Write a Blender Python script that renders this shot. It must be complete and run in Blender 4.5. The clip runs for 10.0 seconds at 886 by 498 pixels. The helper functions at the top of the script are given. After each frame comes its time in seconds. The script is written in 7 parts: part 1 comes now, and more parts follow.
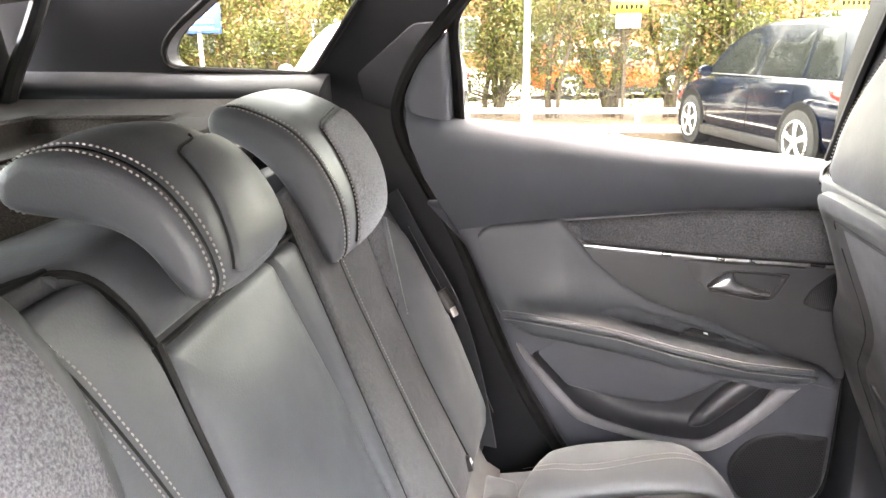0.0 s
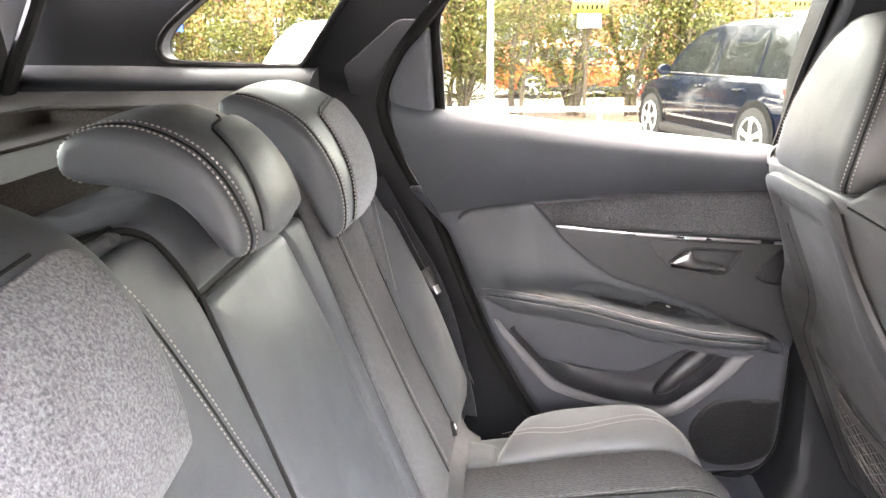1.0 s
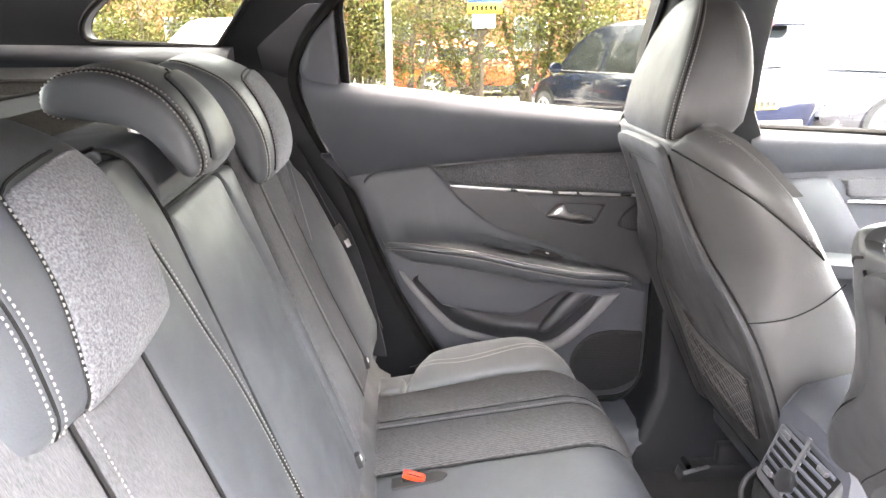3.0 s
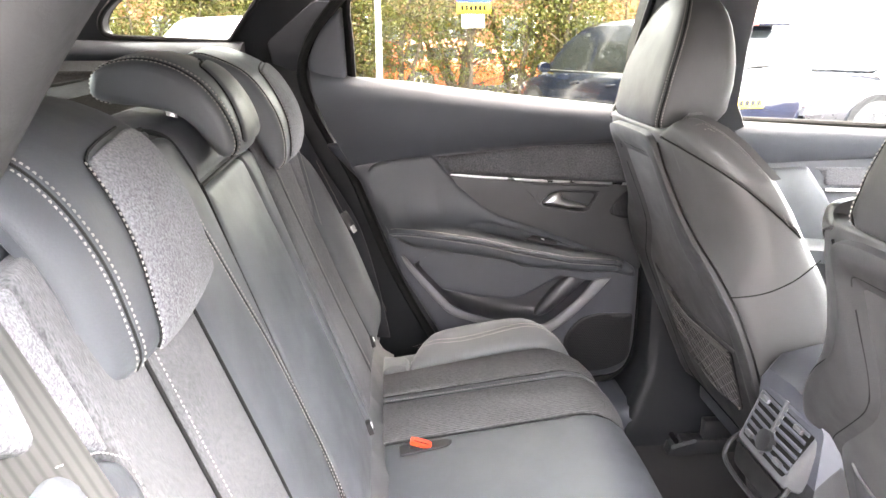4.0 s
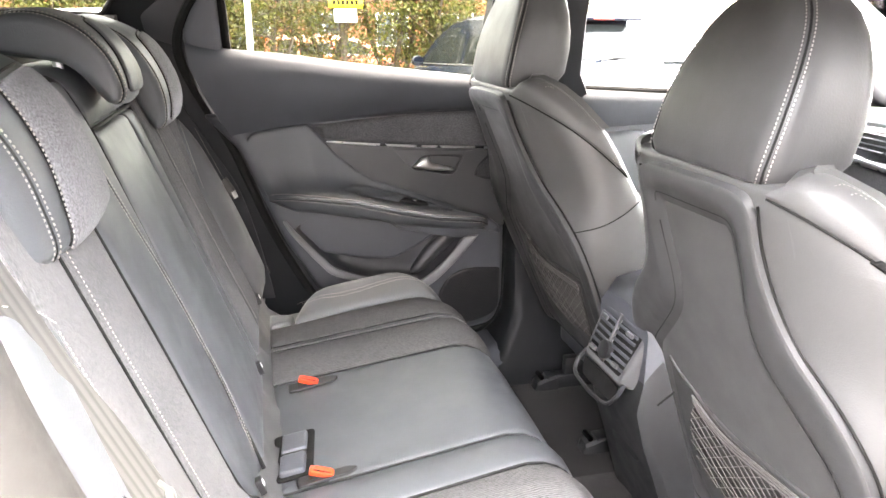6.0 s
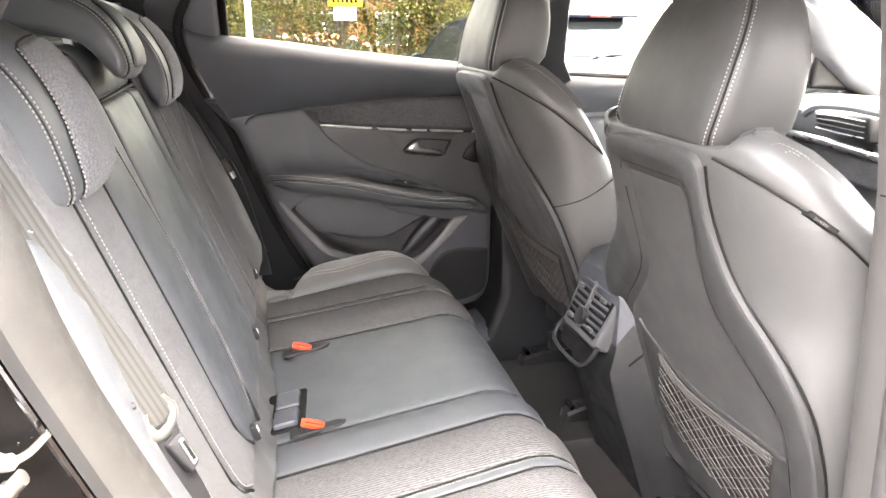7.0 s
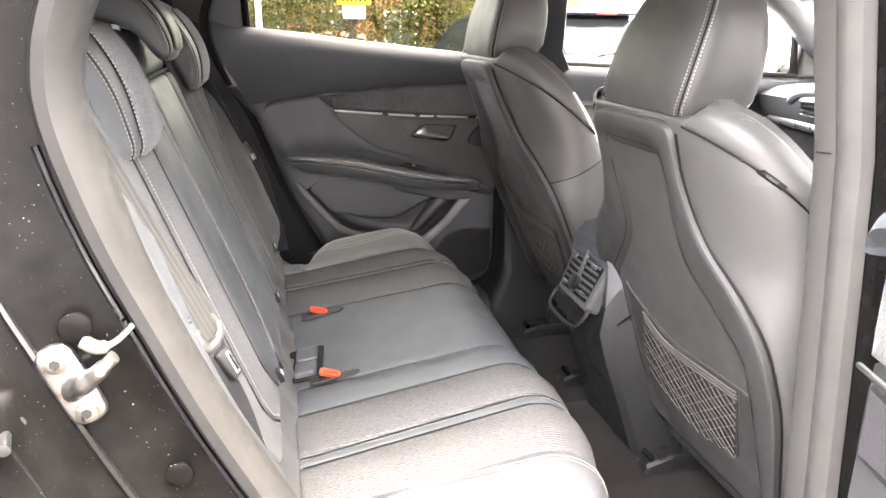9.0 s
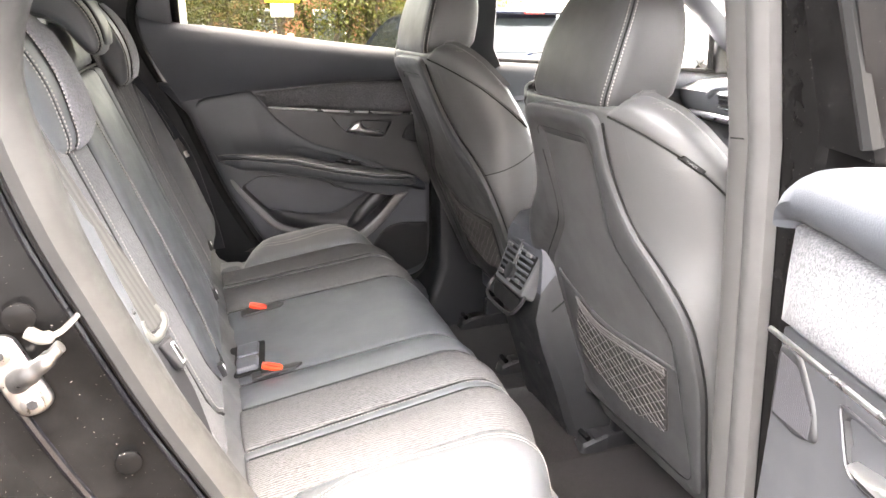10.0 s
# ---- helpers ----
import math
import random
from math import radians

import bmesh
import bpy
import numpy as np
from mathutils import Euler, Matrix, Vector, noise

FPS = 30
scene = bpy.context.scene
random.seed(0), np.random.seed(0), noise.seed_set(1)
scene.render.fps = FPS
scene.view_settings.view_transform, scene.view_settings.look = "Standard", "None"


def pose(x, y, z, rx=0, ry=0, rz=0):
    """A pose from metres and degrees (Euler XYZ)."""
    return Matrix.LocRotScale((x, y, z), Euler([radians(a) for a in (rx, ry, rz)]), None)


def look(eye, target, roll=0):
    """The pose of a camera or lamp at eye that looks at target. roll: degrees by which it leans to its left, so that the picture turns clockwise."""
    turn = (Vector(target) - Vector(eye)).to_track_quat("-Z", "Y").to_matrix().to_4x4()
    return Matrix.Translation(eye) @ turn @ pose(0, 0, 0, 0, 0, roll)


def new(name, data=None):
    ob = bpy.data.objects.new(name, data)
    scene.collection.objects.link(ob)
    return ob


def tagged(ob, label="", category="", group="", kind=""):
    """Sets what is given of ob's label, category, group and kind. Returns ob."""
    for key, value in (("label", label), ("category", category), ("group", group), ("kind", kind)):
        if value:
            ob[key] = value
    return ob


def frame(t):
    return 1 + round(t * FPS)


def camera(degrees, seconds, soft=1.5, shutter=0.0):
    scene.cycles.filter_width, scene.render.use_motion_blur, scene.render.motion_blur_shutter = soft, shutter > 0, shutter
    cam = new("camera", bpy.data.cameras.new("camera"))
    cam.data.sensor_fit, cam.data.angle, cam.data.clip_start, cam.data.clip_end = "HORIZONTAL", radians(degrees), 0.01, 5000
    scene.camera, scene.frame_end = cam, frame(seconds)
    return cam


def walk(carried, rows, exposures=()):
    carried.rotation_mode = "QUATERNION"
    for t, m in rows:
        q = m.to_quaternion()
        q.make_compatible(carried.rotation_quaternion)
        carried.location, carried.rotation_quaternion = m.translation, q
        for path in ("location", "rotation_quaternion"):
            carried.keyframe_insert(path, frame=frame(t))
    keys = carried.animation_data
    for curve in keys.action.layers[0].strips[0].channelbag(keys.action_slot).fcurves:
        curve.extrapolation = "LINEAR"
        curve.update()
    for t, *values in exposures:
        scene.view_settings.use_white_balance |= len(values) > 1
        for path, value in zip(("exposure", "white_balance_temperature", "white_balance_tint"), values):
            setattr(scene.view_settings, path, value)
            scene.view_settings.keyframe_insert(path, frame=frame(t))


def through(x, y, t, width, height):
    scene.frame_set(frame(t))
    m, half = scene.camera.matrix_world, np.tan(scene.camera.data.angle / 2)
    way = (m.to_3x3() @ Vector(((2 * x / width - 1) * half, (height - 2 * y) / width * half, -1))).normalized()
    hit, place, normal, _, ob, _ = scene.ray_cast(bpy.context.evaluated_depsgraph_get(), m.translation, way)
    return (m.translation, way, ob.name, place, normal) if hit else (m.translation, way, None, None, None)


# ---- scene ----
cam = camera(62.4, 10.0)
PATH = [
    (0, (-0.047, 0.031, 1.418), (-0.291, 1.926, 0.828), -0.9),
    (0.5, (-0.059, -0.019, 1.415), (-0.279, 1.879, 0.825), -0.8),
    (1, (-0.068, -0.064, 1.414), (-0.216, 1.84, 0.822), -0.7),
    (1.5, (-0.07, -0.105, 1.415), (-0.096, 1.804, 0.821), -0.6),
    (2, (-0.061, -0.156, 1.407), (0.022, 1.752, 0.813), -0.4),
    (2.5, (-0.058, -0.213, 1.392), (0.05, 1.695, 0.801), -0.3),
    (4, (-0.096, -0.346, 1.377), (0.046, 1.559, 0.787), -0.1),
    (4.5, (-0.107, -0.38, 1.369), (0.136, 1.514, 0.774), -0.0),
    (5, (-0.108, -0.413, 1.351), (0.232, 1.468, 0.762), 0.0),
    (5.5, (-0.114, -0.451, 1.336), (0.318, 1.411, 0.748), 0.2),
    (5.7, (-0.11, -0.467, 1.336), (0.343, 1.388, 0.743), 0.3),
    (6.8, (-0.095, -0.569, 1.309), (0.36, 1.284, 0.711), 0.1),
    (7, (-0.097, -0.586, 1.307), (0.357, 1.268, 0.71), 0.2),
    (7.5, (-0.094, -0.628, 1.301), (0.343, 1.23, 0.702), 0.1),
    (8, (-0.095, -0.661, 1.299), (0.329, 1.199, 0.699), 0.2),
    (8.5, (-0.108, -0.693, 1.294), (0.306, 1.17, 0.694), 0.1),
    (9, (-0.124, -0.719, 1.291), (0.31, 1.139, 0.692), 0.2),
    (9.5, (-0.129, -0.737, 1.29), (0.396, 1.097, 0.69), 0.3),
    (10, (-0.138, -0.746, 1.285), (0.466, 1.063, 0.685), 0.4),
]
walk(cam, [(t, look(eye, target, roll)) for t, eye, target, roll in PATH], [(0.0, 7.95, 7600, 14), (2.5, 7.85, 7450, 14), (4.5, 7.56, 7500, 14), (5.5, 7.50, 7550, 13), (7.5, 7.17, 7900, 13), (10.0, 7.02, 7800, 13)])
# ---------------------------------------------------------------- world, sun
world = bpy.data.worlds.new("World")
scene.world = world
world.use_nodes = True
wn = world.node_tree
wn.nodes.clear()
sky = wn.nodes.new("ShaderNodeTexSky")
sky.sky_type, sky.sun_disc = "NISHITA", False
sky.sun_elevation, sky.sun_rotation = radians(80), radians(88)
sky.air_density, sky.dust_density, sky.ozone_density = 1.0, 4.0, 1.0
wb = wn.nodes.new("ShaderNodeBackground")
wb.inputs[1].default_value = 0.15
wo = wn.nodes.new("ShaderNodeOutputWorld")
haze = wn.nodes.new("ShaderNodeHueSaturation")
haze.inputs["Saturation"].default_value = 0.45
wn.links.new(sky.outputs[0], haze.inputs["Color"])
wn.links.new(haze.outputs[0], wb.inputs[0])
wn.links.new(wb.outputs[0], wo.inputs[0])
sun_data = bpy.data.lights.new("sun", "SUN")
sun_data.energy, sun_data.angle, sun_data.color = 0.20, radians(26), (1.0, 0.97, 0.93)
sun = new("sun", sun_data)
sun.matrix_world = look((1.75, 0.06, 10), (0, 0, 0))

# ---------------------------------------------------------------- materials


def nodes_of(name):
    m = bpy.data.materials.new(name)
    m.use_nodes = True
    nt = m.node_tree
    return m, nt, nt.nodes["Principled BSDF"]


def coords(nt, scale=(1, 1, 1)):
    tc = nt.nodes.new("ShaderNodeTexCoord")
    mp = nt.nodes.new("ShaderNodeMapping")
    mp.inputs["Scale"].default_value = scale
    nt.links.new(tc.outputs["Object"], mp.inputs["Vector"])
    return mp.outputs[0]


def noise_node(nt, vec, scale, detail=3.0, rough=0.55):
    n = nt.nodes.new("ShaderNodeTexNoise")
    n.inputs["Scale"].default_value, n.inputs["Detail"].default_value, n.inputs["Roughness"].default_value = scale, detail, rough
    nt.links.new(vec, n.inputs["Vector"])
    return n.outputs["Fac"]


def ramp(nt, fac, stops):
    r = nt.nodes.new("ShaderNodeValToRGB")
    while len(r.color_ramp.elements) < len(stops):
        r.color_ramp.elements.new(0.5)
    for e, (p, c) in zip(r.color_ramp.elements, stops):
        e.position, e.color = p, (*c, 1)
    nt.links.new(fac, r.inputs[0])
    return r.outputs[0]


def bump_node(nt, bsdf, fac, strength, dist):
    b = nt.nodes.new("ShaderNodeBump")
    b.inputs["Strength"].default_value, b.inputs["Distance"].default_value = strength, dist
    nt.links.new(fac, b.inputs["Height"])
    nt.links.new(b.outputs[0], bsdf.inputs["Normal"])
    return b


def surface(name, base, rough, metal=0.0, vary=0.15, scale=14, grain=700, bump=0.12, dist=0.0006, coat=0.0, spec=0.5, rvary=0.08, cell=False):
    """A plain worked surface: large soft variation of colour and gloss, and a fine grain."""
    m, nt, p = nodes_of(name)
    v = coords(nt)
    big = noise_node(nt, v, scale, 4)
    lo = tuple(c * (1 - vary) for c in base)
    hi = tuple(min(1, c * (1 + vary)) for c in base)
    nt.links.new(ramp(nt, big, [(0.3, lo), (0.7, hi)]), p.inputs["Base Color"])
    mr = nt.nodes.new("ShaderNodeMapRange")
    mr.inputs[1].default_value, mr.inputs[2].default_value = 0.3, 0.7
    mr.inputs[3].default_value, mr.inputs[4].default_value = max(0.02, rough - rvary), rough + rvary
    nt.links.new(noise_node(nt, v, scale * 2.3, 3), mr.inputs[0])
    nt.links.new(mr.outputs[0], p.inputs["Roughness"])
    p.inputs["Metallic"].default_value = metal
    p.inputs["Specular IOR Level"].default_value = spec
    p.inputs["Coat Weight"].default_value = coat
    if bump:
        if cell:
            vo = nt.nodes.new("ShaderNodeTexVoronoi")
            vo.inputs["Scale"].default_value = grain
            nt.links.new(v, vo.inputs["Vector"])
            f = vo.outputs["Distance"]
        else:
            f = noise_node(nt, v, grain, 2)
        bump_node(nt, p, f, bump, dist)
    return m


def fabric(name, dark, light, scale, stretch=(1, 1, 1), bump=0.5, cut=(0.38, 0.66)):
    m, nt, p = nodes_of(name)
    v = coords(nt, stretch)
    f = noise_node(nt, v, scale, 3, 0.7)
    v2 = coords(nt)
    mix = nt.nodes.new("ShaderNodeMix")
    mix.data_type, mix.blend_type = "RGBA", "MULTIPLY"
    mix.inputs[0].default_value = 1.0
    nt.links.new(ramp(nt, f, [(cut[0], dark), (cut[1], light)]), mix.inputs[6])
    nt.links.new(ramp(nt, noise_node(nt, v2, 9, 4), [(0.3, (0.82,) * 3), (0.7, (1.12,) * 3)]), mix.inputs[7])
    nt.links.new(mix.outputs[2], p.inputs["Base Color"])
    p.inputs["Roughness"].default_value = 0.95
    p.inputs["Specular IOR Level"].default_value = 0.15
    p.inputs["Sheen Weight"].default_value = 0.06
    p.inputs["Sheen Roughness"].default_value = 0.5
    bump_node(nt, p, f, bump, 0.001)
    return m


def glass(name, tint=(0.97, 0.985, 0.975), gloss=0.06):
    m = bpy.data.materials.new(name)
    m.use_nodes = True
    nt = m.node_tree
    nt.nodes.clear()
    tr = nt.nodes.new("ShaderNodeBsdfTransparent")
    tr.inputs[0].default_value = (*tint, 1)
    gl = nt.nodes.new("ShaderNodeBsdfGlossy")
    gl.inputs["Roughness"].default_value = 0.02
    fr = nt.nodes.new("ShaderNodeFresnel")
    fr.inputs[0].default_value = 1.3 + gloss
    mx = nt.nodes.new("ShaderNodeMixShader")
    out = nt.nodes.new("ShaderNodeOutputMaterial")
    for a, b in ((fr.outputs[0], mx.inputs[0]), (tr.outputs[0], mx.inputs[1]), (gl.outputs[0], mx.inputs[2]), (mx.outputs[0], out.inputs[0])):
        nt.links.new(a, b)
    return m


LEATHER = surface("black_leather", (0.050, 0.054, 0.059), 0.52, vary=0.08, scale=6, grain=420, bump=0.2, dist=0.0005, cell=True, spec=0.45)
LEATHER_DOOR = surface("door_leather", (0.0470, 0.0515, 0.0582), 0.48, vary=0.08, scale=6, grain=420, bump=0.2, dist=0.0005, cell=True, spec=0.42)
LEATHER_SIDE = surface("black_vinyl", (0.060, 0.061, 0.062), 0.48, vary=0.10, scale=6, grain=520, bump=0.16, dist=0.0004, cell=True)
PLASTIC = surface("charcoal_plastic", (0.048, 0.051, 0.060), 0.50, vary=0.10, scale=5, grain=900, bump=0.25, dist=0.0004)
PLASTIC_DARK = surface("black_plastic", (0.014, 0.014, 0.015), 0.48, vary=0.15, scale=6, grain=800, bump=0.2, spec=0.32)
PLASTIC_SOFT = surface("soft_touch_plastic", (0.0484, 0.0528, 0.0605), 0.60, spec=0.32, vary=0.08, scale=4, grain=650, bump=0.28, dist=0.0004, cell=True)
PILLAR_DARK = surface("dark_pillar_plastic", (0.011, 0.0115, 0.013), 0.45, vary=0.08, scale=5, grain=900, bump=0.2, dist=0.0004, spec=0.12)
GREY_TRIM = surface("grey_pillar_trim", (0.058, 0.056, 0.054), 0.55, vary=0.08, scale=6, grain=900, bump=0.2, spec=0.3)
GLOSS = surface("piano_black", (0.008, 0.008, 0.009), 0.09, vary=0.1, grain=0, bump=0, coat=0.5, rvary=0.03)
CHROME = surface("satin_chrome", (0.62, 0.62, 0.63), 0.30, metal=1.0, vary=0.04, bump=0.02, rvary=0.05)
BRIGHT = surface("bright_steel", (0.38, 0.376, 0.37), 0.34, metal=1.0, vary=0.12, scale=60, bump=0.06)
JAMB_DARK = surface("dark_jamb_plastic", (0.026, 0.027, 0.031), 0.5, vary=0.1, scale=8, grain=900, bump=0.2, spec=0.3)
ZINC = surface("dull_zinc", (0.10, 0.095, 0.085), 0.42, metal=0.6, vary=0.3, scale=70, bump=0.2)
RUBBER = surface("door_seal_rubber", (0.019, 0.0188, 0.0186), 0.55, vary=0.15, scale=25, grain=500, bump=0.15, spec=0.25)
SEAL_GAP = surface("black_rubber", (0.007, 0.007, 0.007), 0.7, vary=0.1, bump=0.05, spec=0.15)
FELT = fabric("boot_felt", (0.018, 0.0145, 0.012), (0.070, 0.058, 0.050), 500, bump=0.8)
CARPET = fabric("floor_carpet", (0.006, 0.005, 0.005), (0.024, 0.021, 0.020), 420, bump=1.0)
CLOTH = fabric("mottled_grey_cloth", (0.062, 0.062, 0.067), (0.178, 0.178, 0.186), 420, bump=0.7, cut=(0.36, 0.68))
CLOTH_DOOR = fabric("dark_mottled_cloth", (0.045, 0.046, 0.050), (0.13, 0.13, 0.136), 480, bump=0.6)
def ribbed(name, dark, light, pitch):
    """Corded cloth: broken ribs that run along the car."""
    m, nt, p = nodes_of(name)
    v = coords(nt)
    f = noise_node(nt, coords(nt, (14, 110, 60)), 10, 2, 0.6)
    sep = nt.nodes.new("ShaderNodeSeparateXYZ")
    nt.links.new(v, sep.inputs[0])
    mul = nt.nodes.new("ShaderNodeMath")
    mul.operation, mul.inputs[1].default_value = "MULTIPLY", math.tau / pitch
    add = nt.nodes.new("ShaderNodeMath")
    add.operation, add.inputs[2].default_value = "MULTIPLY_ADD", 0.0
    nt.links.new(sep.outputs["Y"], mul.inputs[0])
    wob = nt.nodes.new("ShaderNodeMath")
    wob.operation, wob.inputs[1].default_value = "MULTIPLY", 5.0
    nt.links.new(noise_node(nt, v, 60, 2), wob.inputs[0])
    nt.nodes.remove(add)
    ph = nt.nodes.new("ShaderNodeMath")
    nt.links.new(mul.outputs[0], ph.inputs[0])
    nt.links.new(wob.outputs[0], ph.inputs[1])
    sn = nt.nodes.new("ShaderNodeMath")
    sn.operation = "SINE"
    nt.links.new(ph.outputs[0], sn.inputs[0])
    mix = nt.nodes.new("ShaderNodeMath")
    mix.operation, mix.inputs[1].default_value = "MULTIPLY_ADD", 0.13
    nt.links.new(sn.outputs[0], mix.inputs[0])
    nt.links.new(f, mix.inputs[2])
    nt.links.new(ramp(nt, mix.outputs[0], [(0.30, dark), (0.70, light)]), p.inputs["Base Color"])
    p.inputs["Roughness"].default_value = 0.95
    p.inputs["Specular IOR Level"].default_value = 0.15
    bump_node(nt, p, mix.outputs[0], 0.7, 0.0012)
    return m


KNIT = ribbed("ribbed_grey_cloth", (0.034, 0.034, 0.035), (0.108, 0.107, 0.107), 0.0040)
KNIT_BACK = fabric("ribbed_back_cloth", (0.040, 0.041, 0.043), (0.114, 0.114, 0.117), 10, stretch=(26, 150, 18), bump=0.6, cut=(0.32, 0.68))
THREAD = surface("grey_thread", (0.24, 0.225, 0.21), 0.7, vary=0.1, bump=0)
def webbing(name, dark, light, across):
    """Woven belt: fine ribs that run along it."""
    m, nt, p = nodes_of(name)
    v = coords(nt)
    dot = nt.nodes.new("ShaderNodeVectorMath")
    dot.operation = "DOT_PRODUCT"
    dot.inputs[1].default_value = across
    nt.links.new(v, dot.inputs[0])
    mul = nt.nodes.new("ShaderNodeMath")
    mul.operation = "MULTIPLY"
    mul.inputs[1].default_value = math.tau / 0.0055
    sn = nt.nodes.new("ShaderNodeMath")
    sn.operation = "SINE"
    nt.links.new(dot.outputs["Value"], mul.inputs[0])
    nt.links.new(mul.outputs[0], sn.inputs[0])
    mr = nt.nodes.new("ShaderNodeMapRange")
    mr.inputs[1].default_value = -1.0
    nt.links.new(sn.outputs[0], mr.inputs[0])
    nt.links.new(ramp(nt, mr.outputs[0], [(0.0, dark), (0.6, light)]), p.inputs["Base Color"])
    p.inputs["Roughness"].default_value = 0.8
    p.inputs["Specular IOR Level"].default_value = 0.2
    bump_node(nt, p, mr.outputs[0], 0.5, 0.0006)
    return m


WEB = webbing("belt_webbing", (0.024, 0.024, 0.023), (0.038, 0.038, 0.036), (0.62, 0.74, 0.25))
RED = surface("red_buckle", (0.62, 0.045, 0.012), 0.38, vary=0.08, bump=0.05)
WHITE_MARK = surface("white_print", (0.75, 0.75, 0.75), 0.6, vary=0.05, bump=0)
GLASS = glass("clear_glass")
GLASS_REAR = glass("light_tinted_glass", (0.185, 0.189, 0.165), 0.06)
GLASS_FRONT = glass("front_glass", (0.62, 0.65, 0.65), 0.06)
GLASS_DARK = glass("tinted_glass", (0.22, 0.24, 0.23), 0.15)
BODY_BLACK = surface("black_car_paint", (0.006, 0.006, 0.007), 0.16, vary=0.3, scale=40, grain=60, bump=0.05, dist=0.002, coat=0.8)
HEADLINER = fabric("headliner", (0.07, 0.07, 0.07), (0.12, 0.12, 0.12), 500)

PLASTIC_PALE = surface("pale_grey_plastic", (0.050, 0.050, 0.046), 0.35, vary=0.06, bump=0.1)
GREY_SEAL = surface("pale_grey_seal", (0.050, 0.049, 0.048), 0.6, vary=0.1, scale=20, grain=500, bump=0.15, spec=0.28)
BODY_PAINT = surface("dusty_black_paint", (0.005, 0.0048, 0.0048), 0.13, vary=0.4, scale=30, grain=35, bump=0.04, dist=0.004, coat=0.0, rvary=0.08, spec=0.08)
# water spots and dust on the paint
_nt = BODY_PAINT.node_tree
_p = _nt.nodes["Principled BSDF"]
_old = _p.inputs["Base Color"].links[0].from_socket
_mix = _nt.nodes.new("ShaderNodeMix")
_mix.data_type = "RGBA"
_mix.inputs[7].default_value = (0.16, 0.15, 0.135, 1)
_nt.links.new(ramp(_nt, noise_node(_nt, coords(_nt), 400, 1.5), [(0.73, (0, 0, 0)), (0.79, (1, 1, 1))]), _mix.inputs[0])
_nt.links.new(_old, _mix.inputs[6])
_nt.links.new(_mix.outputs[2], _p.inputs["Base Color"])
WHITE_PAINT = surface("white_car_paint", (0.78, 0.79, 0.80), 0.2, vary=0.03, bump=0, coat=0.6)
NAVY = surface("navy_car_paint", (0.004, 0.006, 0.013), 0.10, vary=0.15, scale=3, bump=0, coat=0.2, rvary=0.03, spec=0.35)
GREY_PAINT = surface("dark_grey_car_paint", (0.022, 0.023, 0.026), 0.18, vary=0.08, bump=0, coat=0.7)
RED_PAINT = surface("orange_red_car_paint", (0.50, 0.07, 0.025), 0.2, vary=0.06, bump=0, coat=0.6)
CAR_GLASS = surface("car_window_glass", (0.012, 0.014, 0.014), 0.04, vary=0.2, bump=0, coat=0.0, rvary=0.02, spec=0.16)
PANE_FAR = surface("far_window_glass", (0.06, 0.07, 0.08), 0.08, vary=0.3, scale=2, bump=0, rvary=0.03)
MIRROR = surface("mirror_glass", (0.8, 0.82, 0.83), 0.03, metal=1.0, vary=0.02, bump=0, rvary=0.01)
ALLOY = surface("silver_alloy", (0.62, 0.62, 0.63), 0.3, metal=0.8, vary=0.06, bump=0)
TYRE = surface("tyre_rubber", (0.011, 0.011, 0.011), 0.85, vary=0.2, scale=20, grain=200, bump=0.2)
TAIL_RED = surface("red_lamp_plastic", (0.45, 0.015, 0.012), 0.15, vary=0.1, bump=0, coat=0.8)
ASPHALT = surface("worn_tarmac", (0.024, 0.019, 0.015), 0.95, vary=0.25, scale=1.3, grain=120, bump=0.5, dist=0.006, spec=0.0)
CONCRETE = surface("kerb_concrete", (0.38, 0.36, 0.33), 0.85, vary=0.15, scale=6, grain=150, bump=0.3, dist=0.003)
PALE_LOT = surface("pale_paving", (0.10, 0.095, 0.088), 0.85, vary=0.12, scale=0.6, grain=60, bump=0.2, spec=0.05)
SOIL = surface("leafy_soil", (0.055, 0.035, 0.021), 0.95, vary=0.4, scale=9, grain=60, bump=0.6, dist=0.02)
LINE_WHITE = surface("worn_line_paint", (0.62, 0.62, 0.60), 0.8, vary=0.2, scale=20, bump=0.2)
PALE_PAINT = surface("pale_paint", (0.68, 0.67, 0.64), 0.55, vary=0.08, scale=10, bump=0.1)
SIGN_BLUE = surface("sign_blue", (0.025, 0.08, 0.42), 0.45, vary=0.05, bump=0)
SIGN_YELLOW = surface("sign_yellow", (0.80, 0.58, 0.02), 0.45, vary=0.05, bump=0)
BARK = surface("bark", (0.07, 0.055, 0.04), 0.9, vary=0.3, scale=18, grain=90, bump=0.6, dist=0.006)
BRICK = surface("red_brick", (0.20, 0.075, 0.04), 0.9, vary=0.25, scale=1.5, grain=25, bump=0.3, dist=0.01)
# for the added unseen wall, pale so that it bounces light into the cabin
WALL_BOUNCE = surface("unseen_wall_pale", (0.42, 0.414, 0.408), 0.9, vary=0.2, scale=1.5, grain=25, bump=0.3, dist=0.01)
ROOF = surface("roof_tiles", (0.10, 0.08, 0.075), 0.9, vary=0.2, scale=2, grain=12, bump=0.4, dist=0.02)
DASH_GREY = surface("grey_dash", (0.11, 0.115, 0.12), 0.5, vary=0.06, scale=5, grain=700, bump=0.2)


